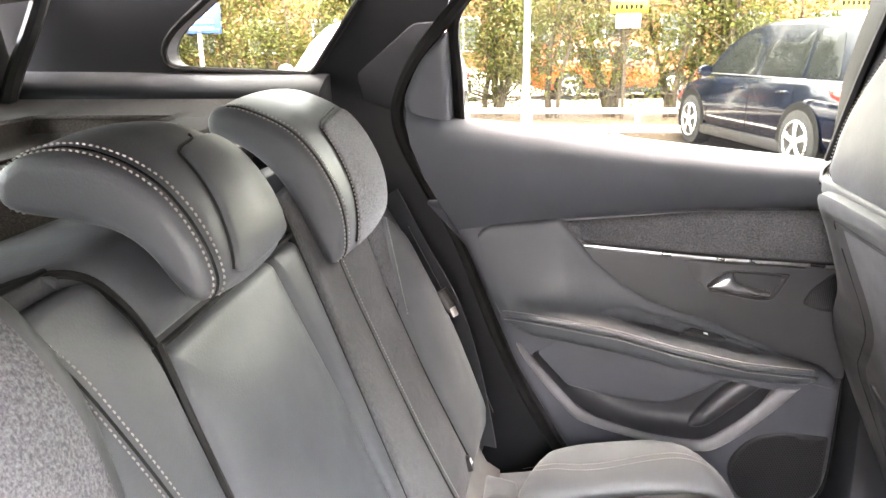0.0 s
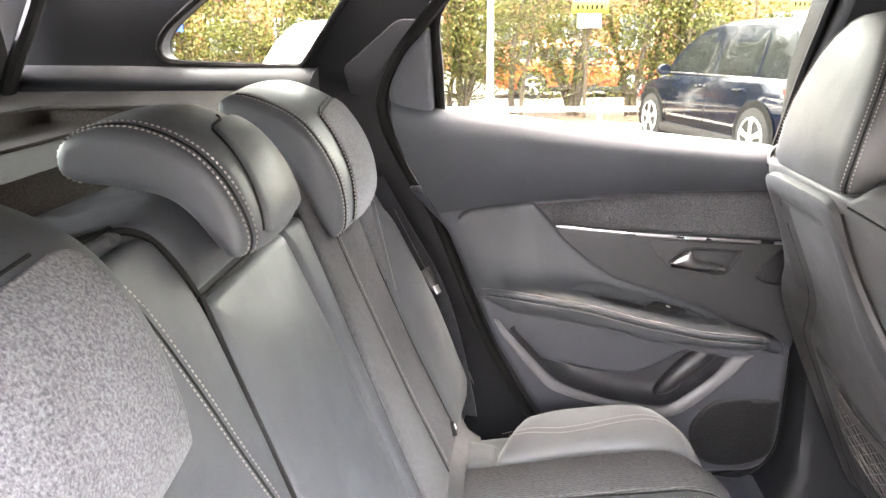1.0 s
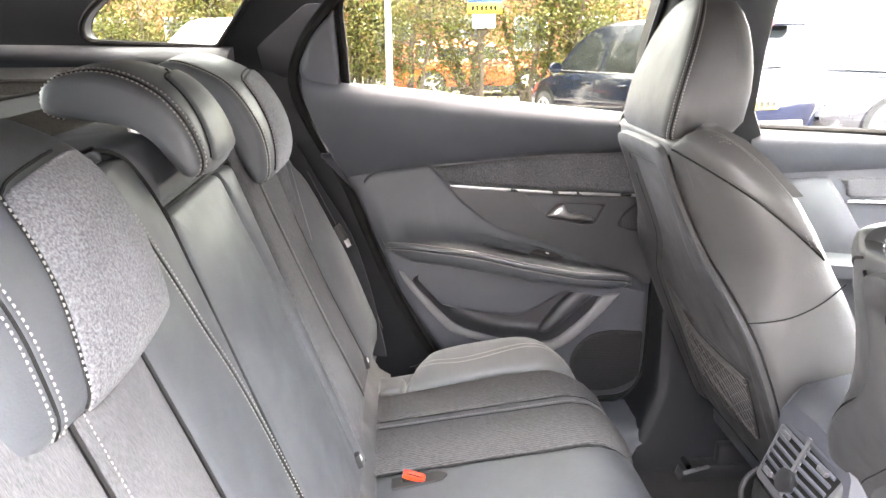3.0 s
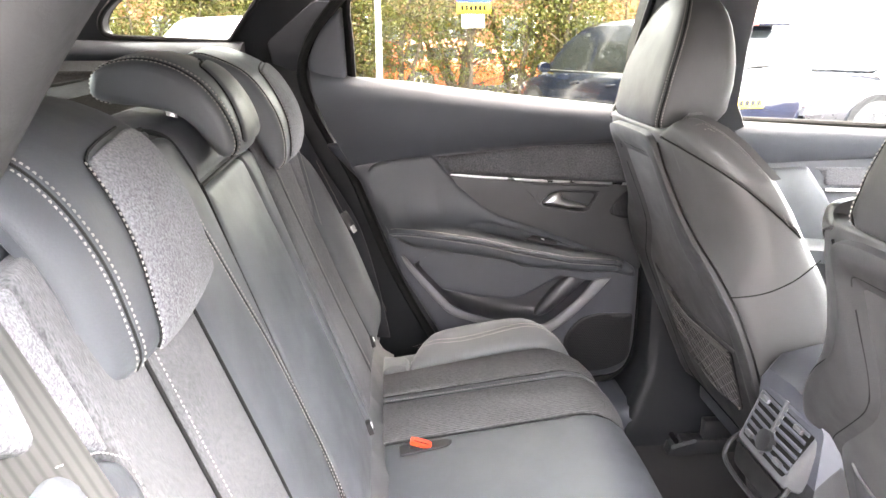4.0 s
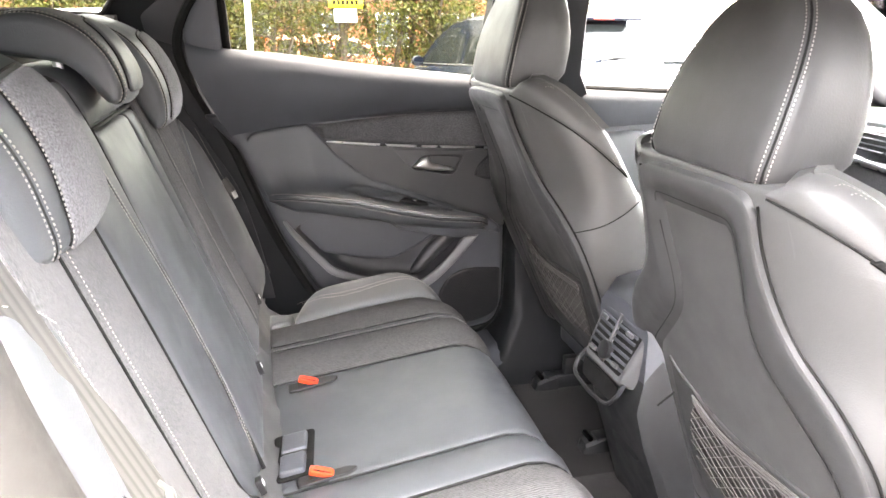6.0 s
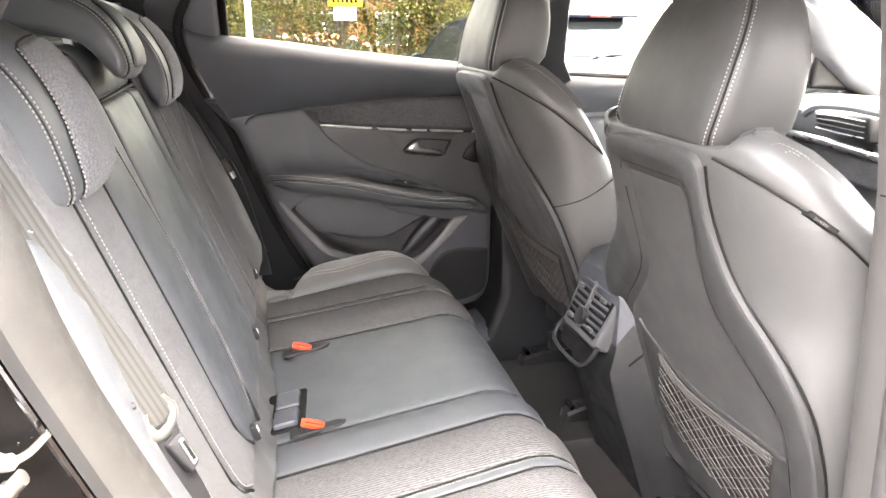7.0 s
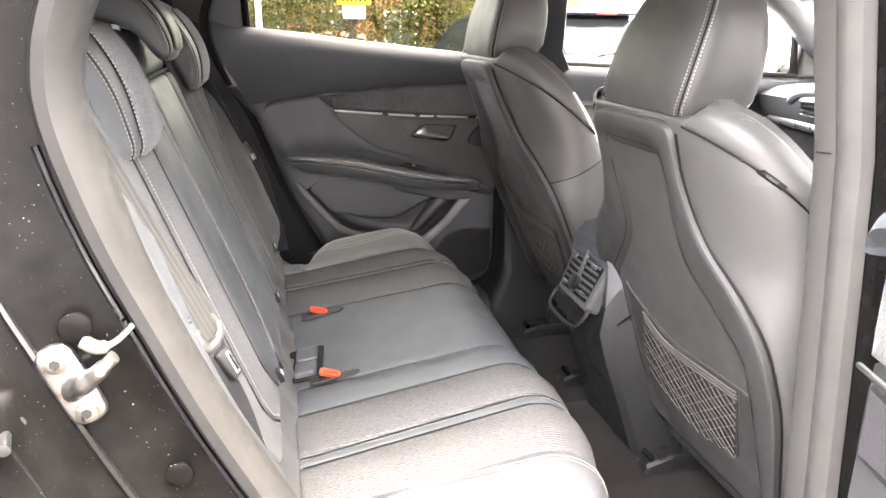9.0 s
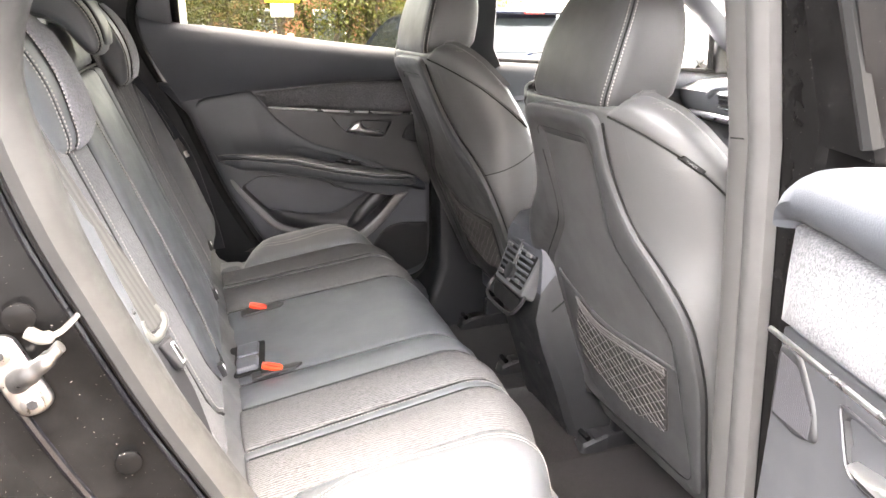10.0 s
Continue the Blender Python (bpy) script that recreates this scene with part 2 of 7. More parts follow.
def leaf_material(name, stops, through):
    m, nt, p = nodes_of(name)
    g = nt.nodes.new("ShaderNodeNewGeometry")
    nt.links.new(ramp(nt, g.outputs["Random Per Island"], stops), p.inputs["Base Color"])
    p.inputs["Roughness"].default_value = 0.55
    p.inputs["Subsurface Weight"].default_value = 0.0
    if through:
        tl = nt.nodes.new("ShaderNodeBsdfTranslucent")
        nt.links.new(p.inputs["Base Color"].links[0].from_socket, tl.inputs[0])
        mx = nt.nodes.new("ShaderNodeMixShader")
        mx.inputs[0].default_value = through
        out = nt.nodes["Material Output"]
        nt.links.new(p.outputs[0], mx.inputs[1])
        nt.links.new(tl.outputs[0], mx.inputs[2])
        nt.links.new(mx.outputs[0], out.inputs[0])
    return m


LEAF = leaf_material("hedge_leaf", [(0.0, (0.055, 0.070, 0.012)), (0.5, (0.080, 0.090, 0.016)), (0.85, (0.105, 0.100, 0.020)), (1.0, (0.10, 0.060, 0.016))], 0.35)
DEAD_LEAF = leaf_material("dead_leaf", [(0.0, (0.045, 0.022, 0.011)), (0.6, (0.10, 0.048, 0.022)), (1.0, (0.15, 0.09, 0.045))], 0.0)

# ---------------------------------------------------------------- shapes
CENTRE = 0.54


def rounded(pts, r=0.01, step=0.03, seg=5):
    """A closed outline through pts, its corners rounded by r (or by a third number of a point's own)."""
    out, n = [], len(pts)
    for i in range(n):
        a, b, c = Vector(pts[i - 1][:2]), Vector(pts[i][:2]), Vector(pts[(i + 1) % n][:2])
        rr = pts[i][2] if len(pts[i]) > 2 else r
        la, lc = (a - b).length, (c - b).length
        p, q = b + (a - b) * min(rr / la, 0.48), b + (c - b) * min(rr / lc, 0.48)
        for k in range(seg + 1):
            f = k / seg
            out.append(p * (1 - f) ** 2 + b * 2 * f * (1 - f) + q * f * f)
    full = []
    for i in range(len(out)):
        a, b = out[i], out[(i + 1) % len(out)]
        if (b - a).length < 1e-5:
            continue
        k = max(1, int((b - a).length / step))
        full += [a + (b - a) * (j / k) for j in range(k)]
    return [tuple(v) for v in full]


def smooth_line(pts, n=8):
    """An open Catmull-Rom line through points of any dimension."""
    p = [Vector(q) for q in pts]
    p = [p[0] * 2 - p[1]] + p + [p[-1] * 2 - p[-2]]
    out = []
    for i in range(1, len(p) - 2):
        for k in range(n):
            t = k / n
            out.append(0.5 * ((2 * p[i]) + (p[i + 1] - p[i - 1]) * t + (2 * p[i - 1] - 5 * p[i] + 4 * p[i + 1] - p[i + 2]) * t * t
                              + (3 * p[i] - p[i - 1] - 3 * p[i + 1] + p[i + 2]) * t ** 3))
    return out + [p[-2]]


def edge_distance(pts, ring):
    p, a = np.array(pts)[:, None, :], np.array(ring)[None, :, :]
    d = np.roll(a, -1, axis=1) - a
    t = np.clip(((p - a) * d).sum(2) / np.maximum((d * d).sum(2), 1e-12), 0, 1)
    return np.sqrt((((a + t[..., None] * d) - p) ** 2).sum(2)).min(1)


def inside(pts, ring):
    p, a = np.array(pts), np.array(ring)
    b = np.roll(a, -1, axis=0)
    x, y = p[:, 0][:, None], p[:, 1][:, None]
    c = ((a[:, 1] > y) != (b[:, 1] > y)) & (x < (b[:, 0] - a[:, 0]) * (y - a[:, 1]) / (b[:, 1] - a[:, 1] + 1e-12) + a[:, 0])
    return c.sum(1) % 2 == 1


def panel(outline, to3d, thick=0.006, edge=0.008, bulge=0.0, wide=0.06, back=0.012, step=0.025, r=0.012, relief=None, hole=None):
    """A stuffed or moulded panel: its outline lies on a surface to3d(u, v, height), its edge is rounded over, its middle swells by bulge."""
    from mathutils.geometry import delaunay_2d_cdt
    ring = rounded(outline, r, step)
    if sum(a[0] * b[1] - b[0] * a[1] for a, b in zip(ring, ring[1:] + ring[:1])) < 0:
        ring = ring[::-1]
    P = np.array(ring)
    tang = np.roll(P, -1, 0) - np.roll(P, 1, 0)
    tang /= np.maximum(np.linalg.norm(tang, axis=1), 1e-9)[:, None]
    inward = np.stack([-tang[:, 1], tang[:, 0]], 1)
    extra = []
    for f in (0.08, 0.3, 0.65, 1.05):
        q = P + inward * edge * f
        q = q[inside(q, P)]
        if len(q):
            extra.append(q[edge_distance(q, P) > edge * f * 0.93])
    lo, hi = P.min(0), P.max(0)
    g = np.stack(np.meshgrid(np.arange(lo[0], hi[0], step), np.arange(lo[1], hi[1], step)), -1).reshape(-1, 2)
    g = g + (np.arange(len(g)) % 7)[:, None] * 1e-5
    g = g[inside(g, P)] if len(g) else g
    if len(g):
        extra.append(g[edge_distance(g, P) > edge * 1.05 + step * 0.35])
    n = len(P)
    links = [(i, (i + 1) % n) for i in range(n)]
    gap = rounded(hole, 0.02, 0.012) if hole else []
    m = len(gap)
    links += [(n + i, n + (i + 1) % m) for i in range(m)]
    pts = [Vector(q) for q in P] + [Vector(q) for q in gap] + [Vector(q) for e in extra for q in e]
    vs, _, fs, _, _, _ = delaunay_2d_cdt(pts, links, [], 1, 1e-7)
    if hole:
        mid = [(sum(vs[i][0] for i in f) / 3, sum(vs[i][1] for i in f) / 3) for f in fs]
        fs = [f for f, out in zip(fs, ~inside(mid, gap)) if out]
    d = edge_distance([tuple(v) for v in vs], P)
    k = np.clip(d / edge, 0, 1)
    h = thick * np.sqrt(np.maximum(0, 1 - (1 - k) ** 2))
    w = np.clip(d / wide, 0, 1)
    h = h + bulge * (w * w * (3 - 2 * w))
    bm = bmesh.new()
    top = []
    for v, hh in zip(vs, h):
        if relief:
            hh += relief(v[0], v[1])
        top.append(bm.verts.new(to3d(v[0], v[1], hh)))
    for f in fs:
        try:
            bm.faces.new([top[i] for i in f])
        except ValueError:
            pass
    for v in [v for v in top if not v.link_faces]:
        bm.verts.remove(v)
    top = [v if v.is_valid else None for v in top]
    rim = [e for e in bm.edges if len(e.link_faces) == 1]
    place = {v: i for i, v in enumerate(top)}
    low = {}
    for e in rim:
        for v in e.verts:
            if v not in low:
                q = vs[place[v]]
                low[v] = bm.verts.new(to3d(q[0], q[1], -back))
    for e in rim:
        a, b = e.verts
        bm.faces.new((a, b, low[b], low[a]))
    bmesh.ops.recalc_face_normals(bm, faces=bm.faces)
    return bm


def loft(rings, caps=True, closed=True):
    bm = bmesh.new()
    rows = [[bm.verts.new(p) for p in ring] for ring in rings]
    n = len(rows[0])
    for a, b in zip(rows, rows[1:]):
        for i in range(n if closed else n - 1):
            j = (i + 1) % n
            bm.faces.new((a[i], a[j], b[j], b[i]))
    if caps and closed:
        bm.faces.new(rows[0])
        bm.faces.new(rows[-1])
    bmesh.ops.recalc_face_normals(bm, faces=bm.faces)
    return bm


def tube(points, r=0.003, n=8, flat=1.0, caps=True, side=None):
    """A round or flattened bar along points; r may be a list. side: the way in which it is r wide, across it is r * flat."""
    pts = [Vector(p) for p in points]
    rings, ref = [], Vector(side) if side else None
    for i, p in enumerate(pts):
        t = (pts[min(i + 1, len(pts) - 1)] - pts[max(i - 1, 0)]).normalized()
        if ref is None:
            ref = t.orthogonal().normalized()
        a = (ref - t * ref.dot(t)).normalized()
        if side is None:
            ref = a
        b = t.cross(a)
        rr = r[i] if isinstance(r, (list, tuple)) else r
        rings.append([p + a * rr * math.cos(k * math.tau / n) + b * rr * flat * math.sin(k * math.tau / n) for k in range(n)])
    return loft(rings, caps)


def box(x0, x1, y0, y1, z0, z1, bevel=0.004, seg=2):
    bm = bmesh.new()
    bmesh.ops.create_cube(bm, size=1, matrix=Matrix.Translation(((x0 + x1) / 2, (y0 + y1) / 2, (z0 + z1) / 2)) @ Matrix.Diagonal((x1 - x0, y1 - y0, z1 - z0, 1)))
    if bevel:
        bmesh.ops.bevel(bm, geom=list(bm.edges), offset=bevel, segments=seg, profile=0.5, affect="EDGES")
    return bm


def disc(centre, axis, r, depth, n=24, bevel=0.0, r2=None):
    bm = bmesh.new()
    m = Matrix.Translation(centre) @ Vector(axis).to_track_quat("Z", "Y").to_matrix().to_4x4()
    bmesh.ops.create_cone(bm, cap_ends=True, segments=n, radius1=r, radius2=r if r2 is None else r2, depth=depth, matrix=m)
    if bevel:
        bmesh.ops.bevel(bm, geom=[e for e in bm.edges if e.calc_face_angle(0) > 0.8], offset=bevel, segments=2, profile=0.5, affect="EDGES")
    return bm


def merged(*bms):
    out = bmesh.new()
    for b in bms:
        me = bpy.data.meshes.new("tmp")
        b.to_mesh(me)
        out.from_mesh(me)
        bpy.data.meshes.remove(me)
        b.free()
    return out


def stitches(line, to3d, h=0.0, length=0.0029, gap=0.0020, w=0.00045):
    """A row of separate thread stitches along a line on a surface."""
    P = [Vector(to3d(*q, h)) for q in line]
    N = [(Vector(to3d(*q, h + 0.002)) - p).normalized() for q, p in zip(line, P)]
    s = [0.0]
    for a, b in zip(P, P[1:]):
        s.append(s[-1] + (b - a).length)
    bm = bmesh.new()

    def at(d):
        i = max(0, min(len(s) - 2, int(np.searchsorted(s, d)) - 1))
        f = (d - s[i]) / max(s[i + 1] - s[i], 1e-9)
        return P[i].lerp(P[i + 1], f), N[i].lerp(N[i + 1], f).normalized()
    d = 0.0
    while d + length < s[-1]:
        (a, n1), (b, n2) = at(d), at(d + length)
        t = (b - a).normalized()
        c = t.cross(n1).normalized() * w
        q = [bm.verts.new(v) for v in (a - c - n1 * w, a + c - n1 * w, b + c - n2 * w, b - c - n2 * w,
                                       a.lerp(b, 0.2) - c * 0.7 + n1 * w, a.lerp(b, 0.2) + c * 0.7 + n1 * w, a.lerp(b, 0.8) + c * 0.7 + n2 * w, a.lerp(b, 0.8) - c * 0.7 + n2 * w)]
        for f in ((4, 5, 6, 7), (0, 1, 5, 4), (1, 2, 6, 5), (2, 3, 7, 6), (3, 0, 4, 7)):
            bm.faces.new([q[k] for k in f])
        d += length + gap
    return bm


PLACE = Matrix.Identity(4)


def thing(name, base, label, category, group="", kind=""):
    ob = new(name)
    ob.empty_display_size = 0.05
    ob.location = PLACE @ Vector(base)
    return tagged(ob, label, category, group, kind)


def part(name, bm, material, parent=None, label="", smooth=True, bevel=0):
    bm.transform(PLACE)
    if PLACE.determinant() < 0:
        bmesh.ops.reverse_faces(bm, faces=bm.faces)
    me = bpy.data.meshes.new(name)
    bm.to_mesh(me)
    bm.free()
    me.materials.append(material)
    if smooth:
        me.shade_smooth()
        me.set_sharp_from_angle(angle=radians(42))
    ob = new(name, me)
    if parent:
        ob.parent = parent
        ob.matrix_parent_inverse = Matrix.Translation(parent.location).inverted()
    return tagged(ob, label)


def solo(name, bm, material, label, category, group="", kind="", smooth=True):
    return tagged(part(name, bm, material, None, "", smooth), label, category, group, kind)


def slab(outline, to3d, depth, r=0.01, step=0.05):
    """A flat-faced board of an outline, depth thick."""
    return panel(outline, to3d, 0.002, 0.002, back=depth, r=r, step=step)

# ---------------------------------------------------------------- cabin shell
DOOR_Y = 1.235


def side_map(y0, lean=0.0, face=-1):
    """A side wall: u along the car, v up; height goes into the cabin. Above the belt it leans inwards."""
    def f(u, v, h):
        inn = max(0.0, v - 1.12) * lean
        return (u, y0 + face * (h + inn), v)
    return f


FAR = side_map(DOOR_Y, 0.30)
NEAR = side_map(2 * CENTRE - DOOR_Y, 0.30, 1)

floor_bm = box(-1.0, 1.7, -0.16, 1.24, 0.38, 0.44, 0.01)
solo("floor", floor_bm, CARPET, "black carpeted car floor", "floor", kind="structure")
tun = [[(x, y, z) for y, z in ((0.36, 0.43), (0.40, 0.446), (0.46, 0.462), (0.62, 0.462), (0.68, 0.446), (0.72, 0.43))] for x in (0.0, 0.3, 0.6, 1.0, 1.6)]
solo("floor_tunnel", loft(tun), CARPET, "carpeted centre tunnel of the car floor", "floor", kind="structure")
roof = []
for i in range(15):
    x = -1.0 + i * 0.17
    z = 1.575 - 0.06 * ((x - 0.2) / 1.2) ** 2
    roof.append([(x, y, z - 0.06 * abs((y - CENTRE) / 0.62) ** 3) for y in np.linspace(-0.10, 1.18, 13)]
                + [(x, y, z + 0.03 - 0.06 * abs((y - CENTRE) / 0.62) ** 3) for y in np.linspace(1.18, -0.10, 13)])
solo("ceiling", loft(roof), HEADLINER, "dark cloth headliner under the car roof", "ceiling", kind="structure")

# far rear quarter: lower trim, pillar, small fixed window, sill ledge
QW = [(-0.668, 1.352, 0.03), (-0.415, 1.340, 0.01), (-0.30, 1.485, 0.02), (-0.52, 1.497, 0.04), (-0.66, 1.40, 0.05)]


def frame_panel(outer, hole, to3d, depth, step=0.05):
    """A board with one window cut through it."""
    from mathutils.geometry import delaunay_2d_cdt
    a, b = rounded(outer, 0.01, step), rounded(hole, 0.02, 0.02)
    if sum(p[0] * q[1] - q[0] * p[1] for p, q in zip(b, b[1:] + b[:1])) > 0:
        b = b[::-1]
    pts = [Vector(p) for p in a + b]
    n, m = len(a), len(b)
    edges = [(i, (i + 1) % n) for i in range(n)] + [(n + i, n + (i + 1) % m) for i in range(m)]
    vs, _, fs, _, _, _ = delaunay_2d_cdt(pts, edges, [], 1, 1e-7)
    bm = bmesh.new()
    top = [bm.verts.new(to3d(v[0], v[1], 0)) for v in vs]
    low = [bm.verts.new(to3d(v[0], v[1], -depth)) for v in vs]
    cen = lambda f: [(sum(vs[i][0] for i in f) / 3, sum(vs[i][1] for i in f) / 3)]
    count = {}
    for f in fs:
        if inside(cen(f), b)[0]:
            continue
        bm.faces.new([top[i] for i in f])
        bm.faces.new([low[i] for i in reversed(f)])
        for i, j in zip(f, list(f[1:]) + [f[0]]):
            count[(i, j)] = 1
    for i, j in count:
        if (j, i) not in count:
            bm.faces.new((top[j], top[i], low[i], low[j]))
    for v in list(bm.verts):
        if not v.link_faces:
            bm.verts.remove(v)
    bmesh.ops.recalc_face_normals(bm, faces=bm.faces)
    return bm


def quarter(u, v, h):
    return (u, 1.245 - h - max(0.0, v - 1.30) * 0.22, v)


SHUT = [(-0.06, 1.55), (-0.13, 1.475), (-0.178, 1.425), (-0.232, 1.36), (-0.262, 1.30), (-0.262, 1.25), (-0.245, 1.20), (-0.219, 1.143), (-0.173, 1.055), (-0.135, 0.955), (-0.085, 0.829), (-0.007, 0.68), (0.07, 0.575), (0.15, 0.53), (0.30, 0.52), (0.40, 0.53),
        (0.46, 0.565), (0.485, 0.62), (0.487, 0.75), (0.480, 0.95), (0.475, 1.10)]
solo("quarter_panel", frame_panel([(-0.98, 0.44), (0.06, 0.44)] + [(p[0] - 0.007, p[1]) for p in SHUT[12::-1]] + [(-0.06, 1.57), (-0.98, 1.57)],
     QW, quarter, 0.05), PILLAR_DARK, "dark grey rear quarter trim and sloping pillar of the car", "pillar", kind="structure")
qwin = thing("window_1", (-0.5, 1.27, 1.35), "small slanted fixed rear quarter window", "window", kind="structure")
pane = part("pane", slab([(p[0] + (0.012 if p[0] > -0.5 else -0.012), p[1] + (0.012 if p[1] > 1.42 else -0.012)) for p in QW], lambda u, v, h: (u, 1.285 + h - max(0, v - 1.30) * 0.22, v), 0.004), GLASS_REAR, qwin)
pane.visible_shadow = False
gasket = rounded(QW, 0.03, 0.02)
part("gasket", tube([quarter(u, v, 0.002) for u, v in gasket + gasket[:1]], 0.006), SEAL_GAP, qwin, "black rubber gasket")

# ledge below the quarter window, with its felt-covered boot cover
ledge = []
for x in np.linspace(-0.98, -0.385, 12):
    up = 0.014 * (x + 0.65) * -1
    ledge.append([(x, 1.235, 1.345 + up), (x, 1.205, 1.340 + up), (x, 1.165, 1.322 + up), (x, 1.155, 1.310 + up), (x, 1.150, 1.27), (x, 1.24, 1.27)])
solo("trim_ledge", loft(ledge), PILLAR_DARK, "smooth grey plastic ledge below the quarter window", "trim", kind="structure")


def shelf_top(x, y):
    dip = 0.0
    if -0.80 < x < -0.565 and 0.60 < y < 1.06:
        d = min(x + 0.80, -0.565 - x, y - 0.60, 1.06 - y)
        dip = -0.030 * min(1, d / 0.02)
    return 1.292 + dip - 0.018 * max(0, (y - 1.08) / 0.08) * -1


shelf = bmesh.new()
xs = sorted(set(list(np.linspace(-0.98, -0.44, 19)) + [-0.80, -0.785, -0.565, -0.58]))
ys = sorted(set(list(np.linspace(-0.08, 1.155, 26)) + [0.60, 0.615, 1.06, 1.045]))
grid = [[shelf.verts.new((x, y, shelf_top(x, y) - 0.03 * max(0, (x + 0.47) / 0.03))) for y in ys] for x in xs]
for i in range(len(xs) - 1):
    for j in range(len(ys) - 1):
        shelf.faces.new((grid[i][j], grid[i + 1][j], grid[i + 1][j + 1], grid[i][j + 1]))
ex = bmesh.ops.extrude_face_region(shelf, geom=list(shelf.faces))
bmesh.ops.translate(shelf, vec=(0, 0, -0.02), verts=[v for v in ex["geom"] if isinstance(v, bmesh.types.BMVert)])
bmesh.ops.recalc_face_normals(shelf, faces=shelf.faces)
cover_ob = thing("boot_cover", (-0.7, CENTRE, 1.27), "brown-grey felt boot cover with a shallow recess", "parcel shelf")
part("felt_panel", shelf, FELT, cover_ob, "rough brown-grey felt")
part("front_hem", tube([(-0.438, y, 1.262) for y in np.linspace(-0.07, 1.15, 12)], 0.007, 8), PLASTIC_DARK, cover_ob, "black plastic hem")
part("recess_lip", tube([(x, y, 1.2925) for x, y in rounded([(-0.795, 0.605), (-0.57, 0.605), (-0.57, 1.055), (-0.795, 1.055)], 0.012, 0.05)], 0.003, 6), FELT, cover_ob)

# tailgate with its rear window and dark frame
TG = lambda u, v, h: (-0.96 + h + (v - 1.0) * 0.10, u, v)
solo("tailgate_wall", frame_panel([(-0.16, 0.44), (1.25, 0.44), (1.22, 1.30), (1.13, 1.57), (-0.05, 1.57), (-0.14, 1.30)], [(0.02, 1.32), (1.06, 1.32), (1.00, 1.52), (0.08, 1.52)], TG, 0.05), PLASTIC_DARK,
     "black plastic tailgate lining with a rear window", "tailgate", kind="structure")
rw = solo("window_2", slab([(0.0, 1.30), (1.08, 1.30), (1.02, 1.54), (0.06, 1.54)], lambda u, v, h: TG(u, v, h - 0.03), 0.004), GLASS_DARK, "tinted tailgate window", "window", kind="structure")
rw.visible_shadow = False
part("seal", tube(smooth_line([(-0.90, 1.14, 1.30), (-0.895, 1.165, 1.35), (-0.87, 1.19, 1.42), (-0.83, 1.19, 1.50), (-0.80, 1.16, 1.56)], 6), 0.014), RUBBER, rw, "ribbed grey tailgate seal")

# far door aperture: black shut line all round the rear door
line = smooth_line(SHUT, 5)
solo("trim_gap", tube([FAR(p[0] - 0.004, p[1], -0.016) for p in line], 0.011, 8), SEAL_GAP, "black rubber seal in the door gap", "seal", kind="structure")

solo("door_jamb", slab([(-0.34, 1.34), (-0.24, 1.42), (-0.20, 1.42), (-0.19, 1.36), (-0.16, 1.18), (0.02, 0.86), (0.14, 0.62), (0.56, 0.60), (0.56, 0.48), (0.0, 0.48), (-0.16, 0.80), (-0.30, 1.12)], lambda u, v, h: (u, 1.262 - h - max(0.0, v - 1.2) * 0.2, v), 0.02), JAMB_DARK, "charcoal door frame behind the shut line", "seal", kind="structure")

# far B-pillar: wide foot below, column between the windows, belt guide
bp = []
for z, xa, xb, y0 in ((0.44, 0.42, 0.80, 1.10), (0.52, 0.44, 0.78, 1.115), (0.60, 0.485, 0.75, 1.15), (0.70, 0.49, 0.72, 1.17), (0.85, 0.49, 0.71, 1.185), (1.0, 0.487, 0.70, 1.195), (1.15, 0.475, 0.69, 1.195), (1.21, 0.42, 0.65, 1.165),
                      (1.33, 0.425, 0.645, 1.14), (1.45, 0.45, 0.645, 1.105), (1.57, 0.47, 0.645, 1.07)):
    bp.append([(xa, 1.26, z), (xa, y0 + 0.02, z), (xa + 0.008, y0 + 0.006, z), (xa + 0.03, y0, z), (xb - 0.03, y0, z), (xb - 0.008, y0 + 0.006, z), (xb, y0 + 0.02, z), (xb, 1.26, z)])
solo("pillar_far", loft(bp), PILLAR_DARK, "charcoal plastic centre pillar trim", "pillar", kind="structure")
sillbox = [[(x, 1.25, 0.44), (x, 1.12, 0.44), (x, 1.115, 0.50), (x, 1.13, 0.525), (x, 1.16, 0.535), (x, 1.25, 0.535)] for x in (-0.10, 0.2, 0.45, 0.8, 1.5)]
solo("sill_trim", loft(sillbox), PLASTIC, "grey plastic door sill trim", "trim", kind="structure")

# ---------------------------------------------------------------- rear doors


